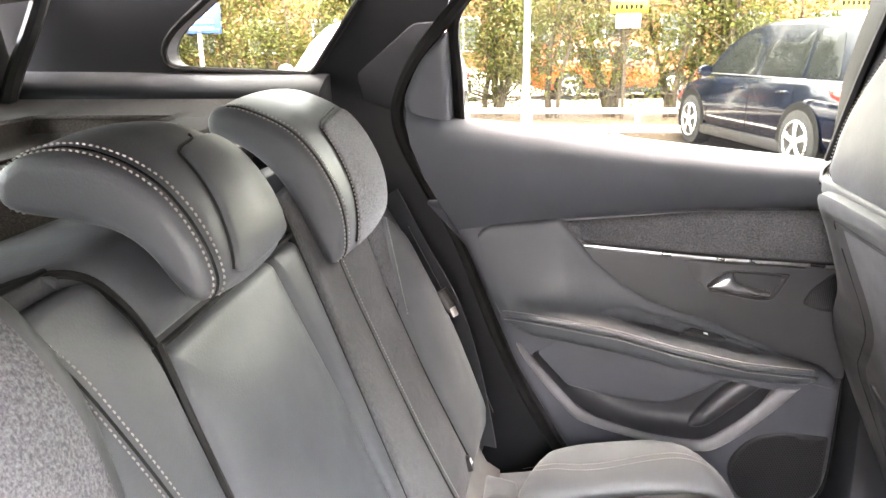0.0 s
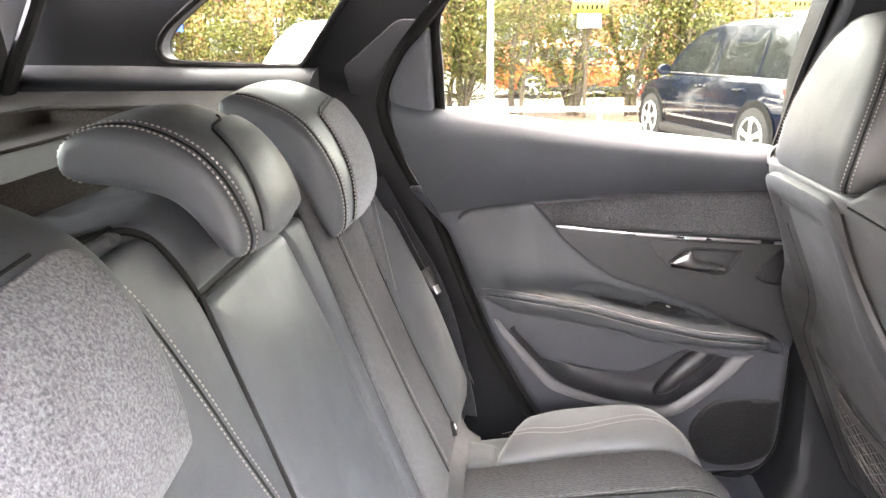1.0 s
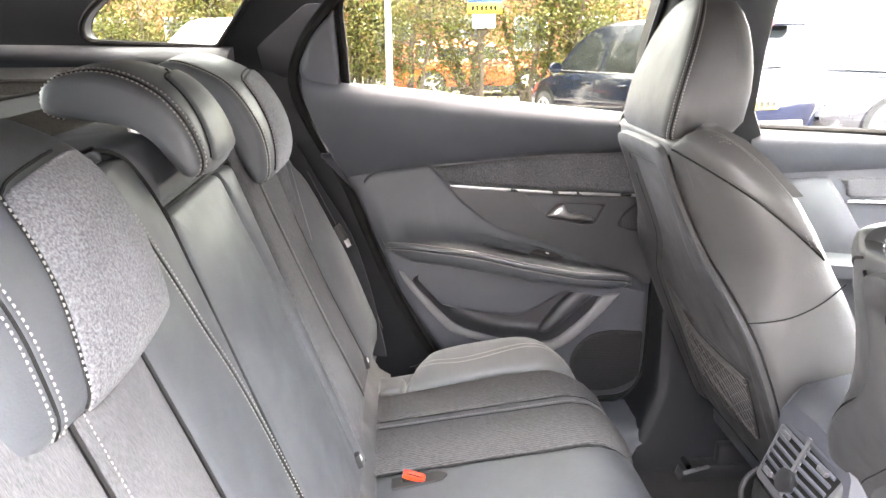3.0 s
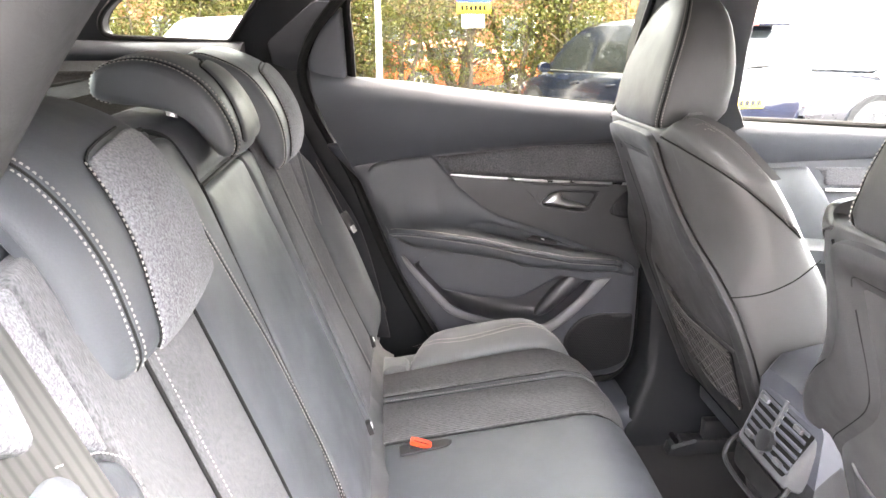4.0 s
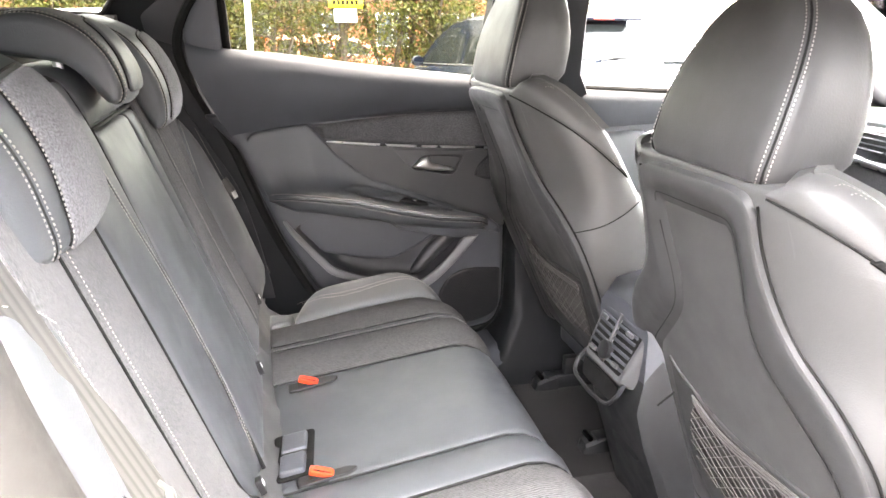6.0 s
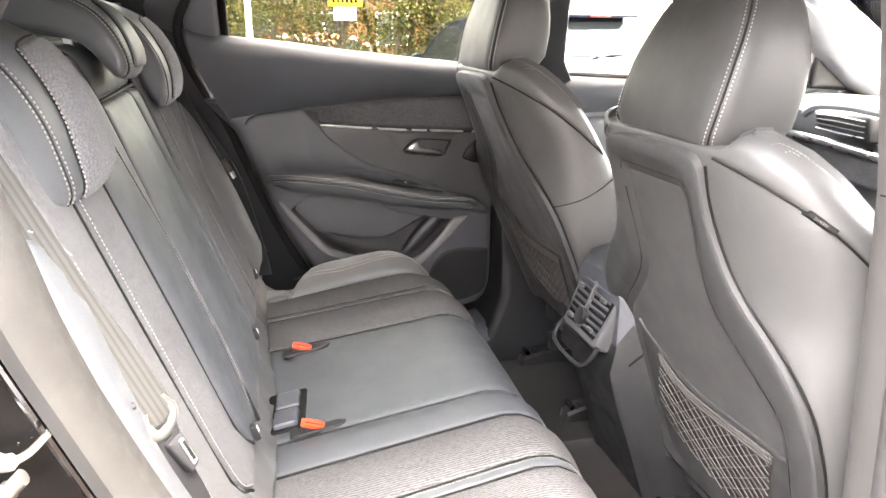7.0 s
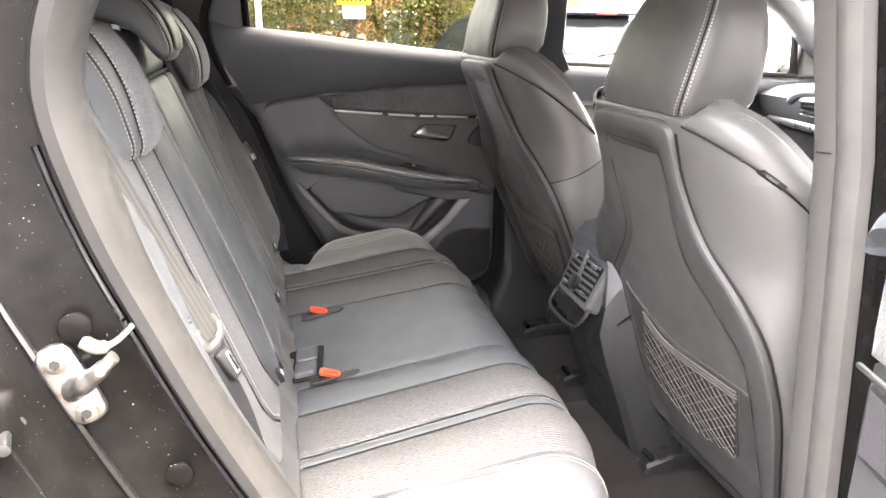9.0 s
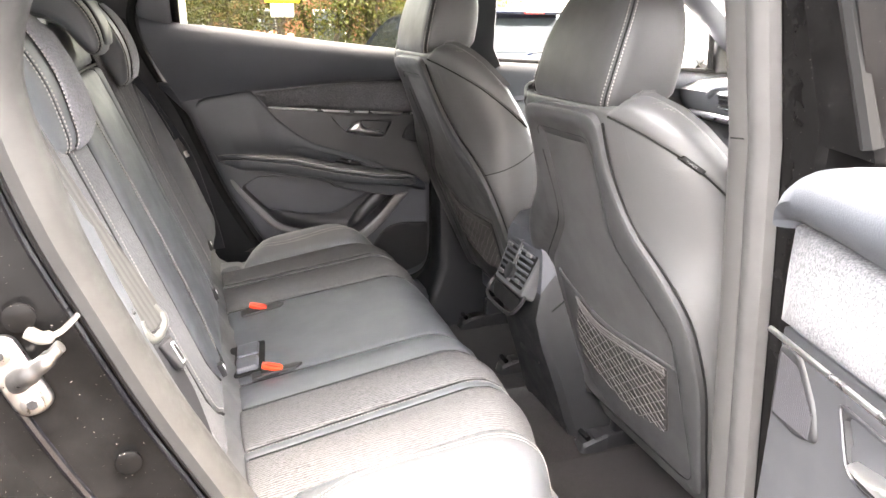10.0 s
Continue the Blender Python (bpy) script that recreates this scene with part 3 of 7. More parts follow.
def arm_surface(u, w, h=0.0):
    """The leather that sweeps from the door down and out to the armrest's edge. u: along the car, w: from its top to the edge, both 0 to 1."""
    ip = lambda x, xs, ys: float(np.interp(x, xs, ys))
    def at(u, w):
        xt, xe = -0.140 + 0.572 * u, -0.100 + 0.525 * u
        zt = ip(xt, ARM_TX, ARM_TZ)
        ze = ip(xe, ARM_EX, ARM_EZ)
        ye = ip(xe, ARM_EX, ARM_EY)
        y0 = 1.2135
        drop = zt - 0.008 - ze
        P = (Vector((xt, y0, zt - 0.008)), Vector((xt + (xe - xt) * 0.35, y0 - 0.002, ze + drop * 0.34)), Vector((xt + (xe - xt) * 0.7, y0 + (ye - y0) * 0.30, ze + 0.012 + drop * 0.06)), Vector((xe, ye, ze)))
        return P[0] * (1 - w) ** 3 + P[1] * 3 * w * (1 - w) ** 2 + P[2] * 3 * w * w * (1 - w) + P[3] * w ** 3
    p = at(u, w)
    if h:
        du = at(min(u + 0.01, 1), w) - at(max(u - 0.01, 0), w)
        dw = at(u, min(w + 0.02, 1)) - at(u, max(w - 0.02, 0))
        n = dw.cross(du).normalized()
        if n.y > 0:
            n = -n
        p = p + n * h
    return p


ARM_TX = (-0.140, -0.132, -0.1165, -0.060, -0.006, 0.0047, 0.054, 0.104, 0.147, 0.208, 0.28, 0.347, 0.432)
ARM_TZ = (1.076, 1.086, 1.0935, 1.101, 1.1075, 1.098, 1.039, 0.996, 0.969, 0.948, 0.9206, 0.8934, 0.853)
ARM_EX = (-0.100, -0.085, -0.0475, 0.008, 0.096, 0.183, 0.297, 0.380, 0.403, 0.425)
ARM_EZ = (0.941, 0.9475, 0.949, 0.943, 0.930, 0.9075, 0.884, 0.876, 0.871, 0.857)
ARM_EY = (1.204, 1.186, 1.170, 1.162, 1.156, 1.153, 1.152, 1.155, 1.164, 1.188)
ARM_BX = (-0.100, -0.070, -0.042, 0.009, 0.16, 0.19, 0.305, 0.387, 0.425)
ARM_BZ = (0.931, 0.920, 0.910, 0.906, 0.880, 0.868, 0.853, 0.846, 0.842)


def rear_door(name, label, drop=0.0):
    """The lining of a rear passenger door, in the far door's place."""
    d = thing(name, (0.2, 1.25, 0.53), label, "car door")
    # upper belt roll with the window sill
    sill = [(-0.262, 1.292), (-0.18, 1.274), (-0.036, 1.259), (0.087, 1.242), (0.258, 1.222), (0.39, 1.207), (0.44, 1.195), (0.462, 1.178), (0.471, 1.157), (0.4745, 1.130)]
    sl = smooth_line(sill, 4)

    def sill_z(x):
        return float(np.interp(x, [p[0] for p in sl], [p[1] for p in sl])) - drop

    def seam_z(x):
        return float(np.interp(x, [-0.25, -0.142, -0.004, 0.223, 0.415, 0.475], [1.066, 1.083, 1.103, 1.124, 1.129, 1.129]))

    def rear_x(z):
        zs = [p[1] for p in SHUT[3:12]][::-1]
        return float(np.interp(z, zs, [p[0] for p in SHUT[3:12]][::-1])) + 0.012
    rows = []
    for i in range(39):
        x = -0.255 + i * 0.7275 / 30 if i < 28 else 0.424 + 0.0495 * math.sin((i - 27) / 11 * math.pi / 2)
        zt, zb = sill_z(x), seam_z(x)
        row = []
        for f, h in ((0.0, -0.03), (0.0, -0.006), (0.03, 0.004), (0.10, 0.012), (0.25, 0.020), (0.5, 0.024), (0.75, 0.018), (0.93, 0.008), (1.0, 0.0), (1.0, -0.03)):
            z = zb + (zt - zb) * (1 - f)
            xx = max(x, rear_x(min(max(z, 0.70), 1.30))) if i < 6 else x
            row.append((xx, 1.222 - h - max(0, z - 1.10) * 0.20, z))
        rows.append(row)
    part("belt_roll", loft(rows), PLASTIC_SOFT, d, "soft grained charcoal door top")
    D = lambda u, v, h: (u, DOOR_Y - 0.0165 - h, v)
    # main carrier panel behind everything
    main = [(-0.232, 1.13), (0.475, 1.135), (0.477, 0.95), (0.479, 0.62, 0.05), (0.45, 0.56, 0.04), (0.16, 0.545, 0.08), (0.07, 0.60, 0.05), (0.01, 0.69), (-0.07, 0.83), (-0.122, 0.955), (-0.160, 1.05)]
    PK = [(-0.048, 0.858, 0.01), (-0.020, 0.874, 0.01), (0.002, 0.886, 0.02), (0.050, 0.885, 0.02), (0.116, 0.876), (0.190, 0.859, 0.01), (0.206, 0.843, 0.01), (0.302, 0.820), (0.372, 0.807, 0.008), (0.326, 0.7556), (0.2697, 0.7086, 0.015), (0.2335, 0.703, 0.02),
          (0.1448, 0.7159), (0.0543, 0.747, 0.03), (0.0153, 0.784)]
    DM = lambda u, v, h: (u, DOOR_Y - 0.004 - h + 0.02 * max(0, 0.75 - v), v)
    part("lower_panel", panel(main, DM, 0.012, 0.016, back=0.05, step=0.03, r=0.012, hole=PK), PLASTIC, d, "hard charcoal plastic lower door lining")
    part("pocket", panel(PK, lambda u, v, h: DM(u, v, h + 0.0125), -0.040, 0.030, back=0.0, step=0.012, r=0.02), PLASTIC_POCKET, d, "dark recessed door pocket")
    # lining in the pocket, its bulging front end, and the flat rim that sweeps up to the armrest
    part("pocket_lining", panel([(-0.060, 0.850, 0.01), (0.0, 0.905, 0.02), (0.12, 0.895, 0.02), (0.21, 0.868), (0.33, 0.833), (0.286, 0.8055, 0.01), (0.2386, 0.7775, 0.03), (0.196, 0.757, 0.02), (0.1135, 0.764), (0.016, 0.788, 0.01), (-0.005, 0.813, 0.01)],
                                 lambda u, v, h: (u, DOOR_Y + 0.012 - h, v), 0.006, 0.008, back=0.02), PLASTIC, d, "matt charcoal pocket lining")
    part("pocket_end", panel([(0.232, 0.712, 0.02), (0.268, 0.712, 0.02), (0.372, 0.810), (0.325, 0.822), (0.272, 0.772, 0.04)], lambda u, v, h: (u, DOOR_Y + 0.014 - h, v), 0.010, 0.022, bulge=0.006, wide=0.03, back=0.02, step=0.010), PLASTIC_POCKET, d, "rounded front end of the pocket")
    rim_in = smooth_line([(-0.066, 0.8785), (-0.041, 0.847), (0.0153, 0.784), (0.0543, 0.747), (0.1448, 0.7159), (0.2335, 0.703), (0.2697, 0.7086), (0.326, 0.7556), (0.374, 0.812)], 5)
    rim_out = smooth_line([(-0.074, 0.8790), (-0.053, 0.841), (0.0100, 0.762), (0.0492, 0.7285), (0.1458, 0.6999), (0.2411, 0.6817), (0.2905, 0.6917), (0.3623, 0.7577), (0.412, 0.815)], 5)
    part("pocket_rim", panel([(p[0], p[1], 0.004) for p in rim_in] + [(p[0], p[1], 0.004) for p in rim_out[::-1]], lambda u, v, h: DM(u, v, h + 0.0125), 0.005, 0.006, bulge=0.002, wide=0.012, back=0.012, step=0.010, r=0.004), GREY_RIM, d, "smooth mid-grey pocket rim")
    # speaker grille: a perforated plate
    GR = [(0.300, 0.655, 0.03), (0.335, 0.712, 0.04), (0.385, 0.728, 0.03), (0.470, 0.722, 0.01), (0.468, 0.60, 0.03), (0.40, 0.572, 0.05), (0.33, 0.58, 0.05)]
    sp = part("speaker_grille", panel(GR, lambda u, v, h: (u, DOOR_Y - 0.0145 - h, v), 0.004, 0.006, back=0.01), PLASTIC_DARK, d, "black perforated speaker grille")
    ring = rounded(GR, 0.03, 0.02)
    holes = bmesh.new()
    k = 0
    for i in range(40):
        for j in range(40):
            u, v = 0.30 + i * 0.0046 + (j % 2) * 0.0023, 0.575 + j * 0.0040
            if inside([(u, v)], ring)[0] and edge_distance([(u, v)], ring)[0] > 0.007:
                vs = [holes.verts.new((u + 0.0013 * math.cos(a * math.tau / 6), DOOR_Y - 0.0192, v + 0.0013 * math.sin(a * math.tau / 6))) for a in range(6)]
                holes.faces.new(vs)
    part("grille_holes", holes, SEAL_GAP, sp)
    # cloth insert and bright strip
    part("cloth_insert", panel([(-0.002, 1.101, 0.006), (0.223, 1.121), (0.474, 1.127, 0.004), (0.474, 1.039, 0.004), (0.24, 1.0505), (0.034, 1.068, 0.006)], D, 0.010, 0.010, bulge=0.004, wide=0.04, back=0.01), CLOTH_DOOR, d, "dark grey mottled cloth insert")
    strip = [(0.036, 1.0655), (0.13, 1.0565), (0.24, 1.0480), (0.36, 1.0415), (0.464, 1.0362)]
    part("chrome_strip", tube([(p[0], DOOR_Y - 0.0345, p[1]) for p in smooth_line(strip, 5)], [0.0010] + [0.0026] * 20, 8, 1.3), CHROME, d, "thin satin chrome strip")
    part("upper_trim", panel([(0.030, 1.066, 0.004), (0.24, 1.047), (0.475, 1.035, 0.004), (0.477, 0.832, 0.01), (0.440, 0.845), (0.347, 0.888), (0.28, 0.915), (0.208, 0.942), (0.147, 0.963), (0.104, 0.990), (0.054, 1.033)], lambda u, v, h: (u, DOOR_Y - 0.0165 - h, v), 0.0025, 0.004, back=0.01, step=0.03, r=0.01), TRIM_DARK, d, "smooth dark upper door trim")
    # padded leather panel with the armrest
    TRAY = [(0.327 * 0.55, 0.72 * 0.075, 0.004), (0.40 * 0.55, 0.46 * 0.075), (0.47 * 0.55, 0.26 * 0.075, 0.01), (0.60 * 0.55, 0.14 * 0.075), (0.72 * 0.55, 0.10 * 0.075, 0.01), (0.80 * 0.55, 0.22 * 0.075, 0.01), (0.835 * 0.55, 0.66 * 0.075, 0.006), (0.77 * 0.55, 0.745 * 0.075, 0.01), (0.59 * 0.55, 0.70 * 0.075), (0.45 * 0.55, 0.735 * 0.075)]
    tr = rounded(TRAY, 0.006, 0.006)
    WELL = rounded([(0.215, 0.049), (0.245, 0.030), (0.290, 0.020), (0.345, 0.018), (0.322, 0.042), (0.27, 0.049)], 0.008, 0.006)

    def sunk(u, w):
        """Depth of the pull tray below the leather."""
        q = [(u * 0.55, w * 0.075)]
        if not inside(q, tr)[0]:
            e = float(edge_distance(q, tr)[0])
            return 0.0022 * max(0.0, 1 - e / 0.007)
        k = min(float(edge_distance(q, tr)[0]) / 0.006, 1.0)
        dep = -0.004 * k * k * (3 - 2 * k)
        if inside(q, WELL)[0]:
            k = min(float(edge_distance(q, WELL)[0]) / 0.005, 1.0)
            dep -= 0.016 * k * k * (3 - 2 * k)
        return dep
    arm = []
    for i in range(145):
        u = i / 144
        a0, a1 = arm_surface(u, 0.0), arm_surface(u, 1.0)
        zb = float(np.interp(a1.x, ARM_BX, ARM_BZ))
        ring = [(a0.x, 1.2320, a0.z + 0.008), (a0.x, 1.2200, a0.z + 0.0075), (a0.x, 1.2160, a0.z + 0.0050)]
        for j in range(31):
            w = j / 30
            ring.append(tuple(arm_surface(u, w, sunk(u, w) if 0.30 < u < 0.87 and 0 < j < 30 else 0.0)))
        x, y, z = a1
        dz = z - 0.014 - zb
        back = min(1.2320, y + 0.040)
        ring += [(x, y - 0.0012, z - 0.0030), (x, y - 0.0008, z - 0.0062), (x, y + 0.0022, z - 0.0078), (x, y - 0.0012, z - 0.0094), (x, y - 0.0016, z - 0.0125), (x, y - 0.0004, z - 0.014 - dz * 0.4), (x, y + 0.003, zb + 0.004), (x, min(y + 0.009, 1.2315), zb), (x, back, zb - 0.004), (x, 1.2325, zb - 0.004)]
        arm.append(ring)
    at = part("armrest", loft(arm), LEATHER_DOOR, d, "black leather pad sweeping into a stitched armrest")
    us = [0.012 + 0.97 * k / 90 for k in range(91)]
    part("stitching", stitches([(u, 0.955) for u in us], lambda u, w, h: tuple(arm_surface(u, w, h)), 0.0006, w=0.0006), THREAD, at, "pale grey thread")
    low = [arm_surface(u, 1.0) + Vector((0, -0.0017, -0.0112)) for u in us]
    part("lower_stitching", stitches([tuple(p) for p in low], lambda p, q, r, h: (p, q - h, r), 0.0002, w=0.0006), THREAD, at, "pale grey thread")
    AT = lambda u, v, h: tuple(arm_surface(u / 0.55, v / 0.075, h))
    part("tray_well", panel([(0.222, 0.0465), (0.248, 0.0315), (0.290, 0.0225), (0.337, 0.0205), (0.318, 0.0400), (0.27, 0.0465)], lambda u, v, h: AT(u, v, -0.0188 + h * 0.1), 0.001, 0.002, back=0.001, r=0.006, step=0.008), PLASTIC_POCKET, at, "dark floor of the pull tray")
    sw = part("window_switch", panel([(0.324, 0.036), (0.346, 0.014), (0.395, 0.010), (0.404, 0.022), (0.375, 0.036)], lambda u, v, h: AT(u, v, h - 0.0038), 0.006, 0.005, back=0.002, r=0.006, step=0.007), PLASTIC_DARK, at, "black window switch")
    part("switch_mark", panel([(0.362, 0.021), (0.369, 0.021), (0.369, 0.027), (0.362, 0.027)], lambda u, v, h: AT(u, v, 0.0024 + h), 0.0004, 0.0004, back=0.0002, r=0.0004, step=0.003), WHITE_MARK, sw)
    part("end_cap", panel([(0.415, 0.866, 0.004), (0.437, 0.858, 0.01), (0.462, 0.838, 0.006), (0.464, 0.816, 0.006), (0.400, 0.832, 0.004)], lambda u, v, h: (u, 1.216 - h, v), 0.018, 0.016, back=0.01, step=0.008), PLASTIC, d, "plastic end of the armrest")
    # inner handle: dark cup and bright lever
    part("handle_plate", panel([(0.194, 1.0405, 0.004), (0.2396, 0.985, 0.02), (0.3261, 0.9710, 0.02), (0.3478, 0.9750, 0.01), (0.3941, 1.0310, 0.004)], D, 0.0045, 0.003, back=0.006, step=0.03), TRIM_DARK, d, "dark plate round the handle")
    CUP = [(0.2385, 0.990, 0.008), (0.259, 1.019, 0.010), (0.281, 1.0245, 0.006), (0.3685, 1.019, 0.006), (0.3465, 0.976, 0.012), (0.326, 0.9735, 0.012)]
    hole2 = rounded(CUP, 0.01, 0.01)

    def dish(u, v):
        k = min(float(edge_distance([(u, v)], hole2)[0]) / 0.012, 1.0)
        return -0.009 * k * k * (3 - 2 * k)
    cup = part("handle_cup", panel(CUP, D, 0.0075, 0.003, back=0.012, step=0.006, relief=dish), PLASTIC_DARK, d, "black recessed handle cup")
    part("cup_rim", tube([D(p[0], p[1], 0.0070) for p in hole2 + hole2[:1]], 0.0014, 6), PLASTIC_POCKET, cup)
    part("handle_lever", panel([(0.237, 0.9955, 0.006), (0.259, 1.0170, 0.008), (0.279, 1.0215, 0.004), (0.286, 1.0030, 0.008), (0.311, 0.9965), (0.3405, 0.9890, 0.003), (0.3405, 0.9820, 0.003), (0.283, 0.9855)], lambda u, v, h: D(u, v, 0.005 + h), 0.011, 0.008, bulge=0.002, wide=0.012, back=0.006, step=0.004, r=0.004), CHROME, d, "bright chrome door lever")
    part("tweeter_grille", panel([(0.392, 0.968, 0.01), (0.405, 0.996, 0.01), (0.438, 1.0255, 0.01), (0.472, 1.020, 0.008), (0.472, 0.952, 0.008), (0.425, 0.955, 0.01)], D, 0.0055, 0.004, back=0.01, step=0.012), PLASTIC_DARK, d, "ribbed black tweeter grille")
    ribs = merged(*[tube([(0.404 + 0.0030 * k, DOOR_Y - 0.0222, 0.966 - 0.0004 * k), (0.404 + 0.0030 * k, DOOR_Y - 0.0222, min(0.988 + 0.0026 * k, 1.015))], 0.0009, 5) for k in range(21)])
    part("grille_ribs", ribs, PLASTIC_POCKET, d)
    return d


TRIM_DARK = surface("dark_door_trim", (0.0299, 0.0305, 0.0333), 0.46, vary=0.08, scale=5, grain=900, bump=0.2, dist=0.0004)
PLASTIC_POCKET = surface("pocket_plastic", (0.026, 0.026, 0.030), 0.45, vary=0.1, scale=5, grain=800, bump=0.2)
GREY_RIM = surface("grey_rim_plastic", (0.15, 0.149, 0.155), 0.42, vary=0.06, scale=5, grain=900, bump=0.15)
far_door = rear_door("door_1", "closed rear car door with leather, cloth and plastic lining")


def door_window(parent, tint):
    fr = [(-0.178, 1.26), (-0.172, 1.445), (-0.06, 1.50), (0.41, 1.515), (0.455, 1.50), (0.400, 1.20)]
    g = part("pane", slab([(p[0] + (-0.01 if p[0] < 0.1 else 0.01), p[1] + (0.012 if p[1] > 1.3 else -0.03)) for p in fr], lambda u, v, h: (u, 1.245 + h - max(0, v - 1.2) * 0.26, v), 0.004, r=0.02), tint, parent)
    g.visible_shadow = False
    # fixed blank at the rear of the glass and the dark frame above
    part("corner_blank", panel([(-0.258, 1.300, 0.02), (-0.236, 1.245, 0.015), (-0.176, 1.243, 0.008), (-0.180, 1.41, 0.01), (-0.225, 1.37, 0.02)], lambda u, v, h: (u, 1.213 - h - max(0, v - 1.2) * 0.22, v), 0.012, 0.014, back=0.05, step=0.015), PLASTIC, parent, "charcoal corner cover beside the glass")
    part("window_frame", tube(smooth_line([(x, 1.225 - (z - 1.2) * 0.26, z) for x, z in ((-0.168, 1.26), (-0.170, 1.34), (-0.171, 1.425), (-0.13, 1.475), (-0.05, 1.525), (0.2, 1.54), (0.40, 1.535), (0.45, 1.51), (0.425, 1.33), (0.408, 1.20))], 5), 0.008, 8, 1.5), SEAL_GAP, parent, "black window channel")


door_window(far_door, GLASS_REAR)

# ---------------------------------------------------------------- rear seat


def back_map(u, v, h):
    """Rear backrest: u across the car, v the height above ground."""
    x = -0.145 - 0.356 * (v - 0.75)
    wing = 0.022 * max(0.0, (abs(u - CENTRE) - 0.40) / 0.22) ** 2
    return (x + wing + 0.942 * (h - 0.006), u, v + 0.335 * (h - 0.006))


def roll_map(u, v, h):
    """The backrest's face, bent backwards over its top edge."""
    s = v - 1.252
    if s <= 0:
        return back_map(u, v, h)
    q = Vector(back_map(u, 1.252, 0.0))
    R, lean = 0.024, 0.342
    ang = min(s / R, 1.57 - lean)
    rest = s - ang * R
    a = lean + ang
    x = q.x - R * (math.cos(lean) - math.cos(a)) - rest
    z = q.z + R * (math.sin(a) - math.sin(lean))
    return (x + math.cos(a) * h, u, z + math.sin(a) * h)


def backrest(name, base_y, label, body_pts):
    t = thing(name, (-0.15, base_y, 0.70), label, "car seat", "rear seat")
    part("body", panel(body_pts, lambda u, v, h: back_map(u, v, h - 0.022), 0.010, 0.02, back=0.085, step=0.05, r=0.03), LEATHER, t)
    return t


near_back = backrest("rear_bench_back", 0.30, "rear seat backrest part in black leather and grey ribbed cloth", [(-0.035, 0.70), (0.765, 0.70), (0.765, 1.245, 0.02), (0.40, 1.245, 0.03), (0.34, 1.275, 0.03), (0.16, 1.262, 0.06), (0.03, 1.215, 0.06), (-0.035, 1.12, 0.06)])
# middle section
part("middle_panel", panel([(0.474, 1.199, 0.012), (0.690, 1.199, 0.012), (0.712, 1.05), (0.722, 0.90), (0.728, 0.72, 0.01), (0.462, 0.72, 0.01), (0.462, 0.90), (0.470, 1.08)], back_map, 0.010, 0.012, bulge=0.008, wide=0.07, step=0.022), LEATHER, near_back, "smooth leather middle back panel")
part("middle_edge", panel([(0.696, 1.199, 0.006), (0.762, 1.199, 0.012), (0.763, 0.715, 0.01), (0.732, 0.715, 0.006), (0.726, 0.90), (0.716, 1.05)], back_map, 0.010, 0.010, bulge=0.003, wide=0.03, step=0.02), LEATHER, near_back)
part("middle_top", panel([(0.478, 1.206, 0.01), (0.763, 1.206, 0.008), (0.760, 1.360, 0.03), (0.320, 1.375, 0.01), (0.320, 1.296, 0.006), (0.425, 1.290, 0.03), (0.455, 1.262, 0.03)], lambda u, v, h: roll_map(u, v, h - 0.006), 0.012, 0.014, bulge=0.004, back=0.05, step=0.014), LEATHER, near_back, "moulded leather roll under the middle headrest")
part("top_piece", panel([(0.325, 1.272), (0.438, 1.272, 0.01), (0.424, 1.286, 0.01), (0.33, 1.291, 0.006)], lambda u, v, h: roll_map(u, v, h - 0.002), 0.008, 0.006, back=0.03, step=0.012), LEATHER, near_back)
part("top_piping", tube([roll_map(0.333 + 0.004 * k, 1.281 - 0.00006 * k, 0.0078) for k in range(25)], 0.0022, 6), SEAL_GAP, near_back, "dark piping across the top piece")
# near outer section: inner leather, two cloth strips, outer bolster
part("inner_panel", panel([(0.2965, 1.145, 0.01), (0.325, 1.266, 0.006), (0.440, 1.266, 0.012), (0.462, 1.225, 0.02), (0.468, 1.19, 0.01), (0.466, 1.08), (0.456, 0.90), (0.430, 0.735, 0.02), (0.35, 0.735, 0.02), (0.303, 0.80), (0.303, 0.98)], back_map, 0.010, 0.010, bulge=0.003, wide=0.03, step=0.02), LEATHER, near_back)
part("cloth_strip", panel([(0.170, 1.15), (0.292, 1.15), (0.298, 0.98), (0.298, 0.80), (0.345, 0.735, 0.02), (0.24, 0.735, 0.02), (0.178, 0.80), (0.170, 1.0)], back_map, 0.008, 0.006, bulge=0.008, wide=0.05, step=0.02, r=0.005), KNIT_BACK, near_back, "grey ribbed cloth strip")
part("outer_cloth_strip", panel([(0.075, 1.240, 0.01), (0.166, 1.248, 0.01), (0.166, 1.0), (0.174, 0.80), (0.235, 0.735, 0.02), (0.13, 0.735, 0.02), (0.085, 0.80), (0.079, 1.10)], back_map, 0.008, 0.006, bulge=0.004, wide=0.05, step=0.02, r=0.005), KNIT_BACK, near_back, "grey ribbed cloth strip")
part("bolster", panel([(-0.030, 1.125, 0.04), (0.0, 1.156, 0.02), (0.045, 1.134), (0.076, 1.110), (0.081, 0.80), (0.125, 0.735, 0.02), (-0.020, 0.735, 0.03)], back_map, 0.012, 0.014, bulge=0.016, wide=0.08, step=0.025, r=0.01), LEATHER, near_back)
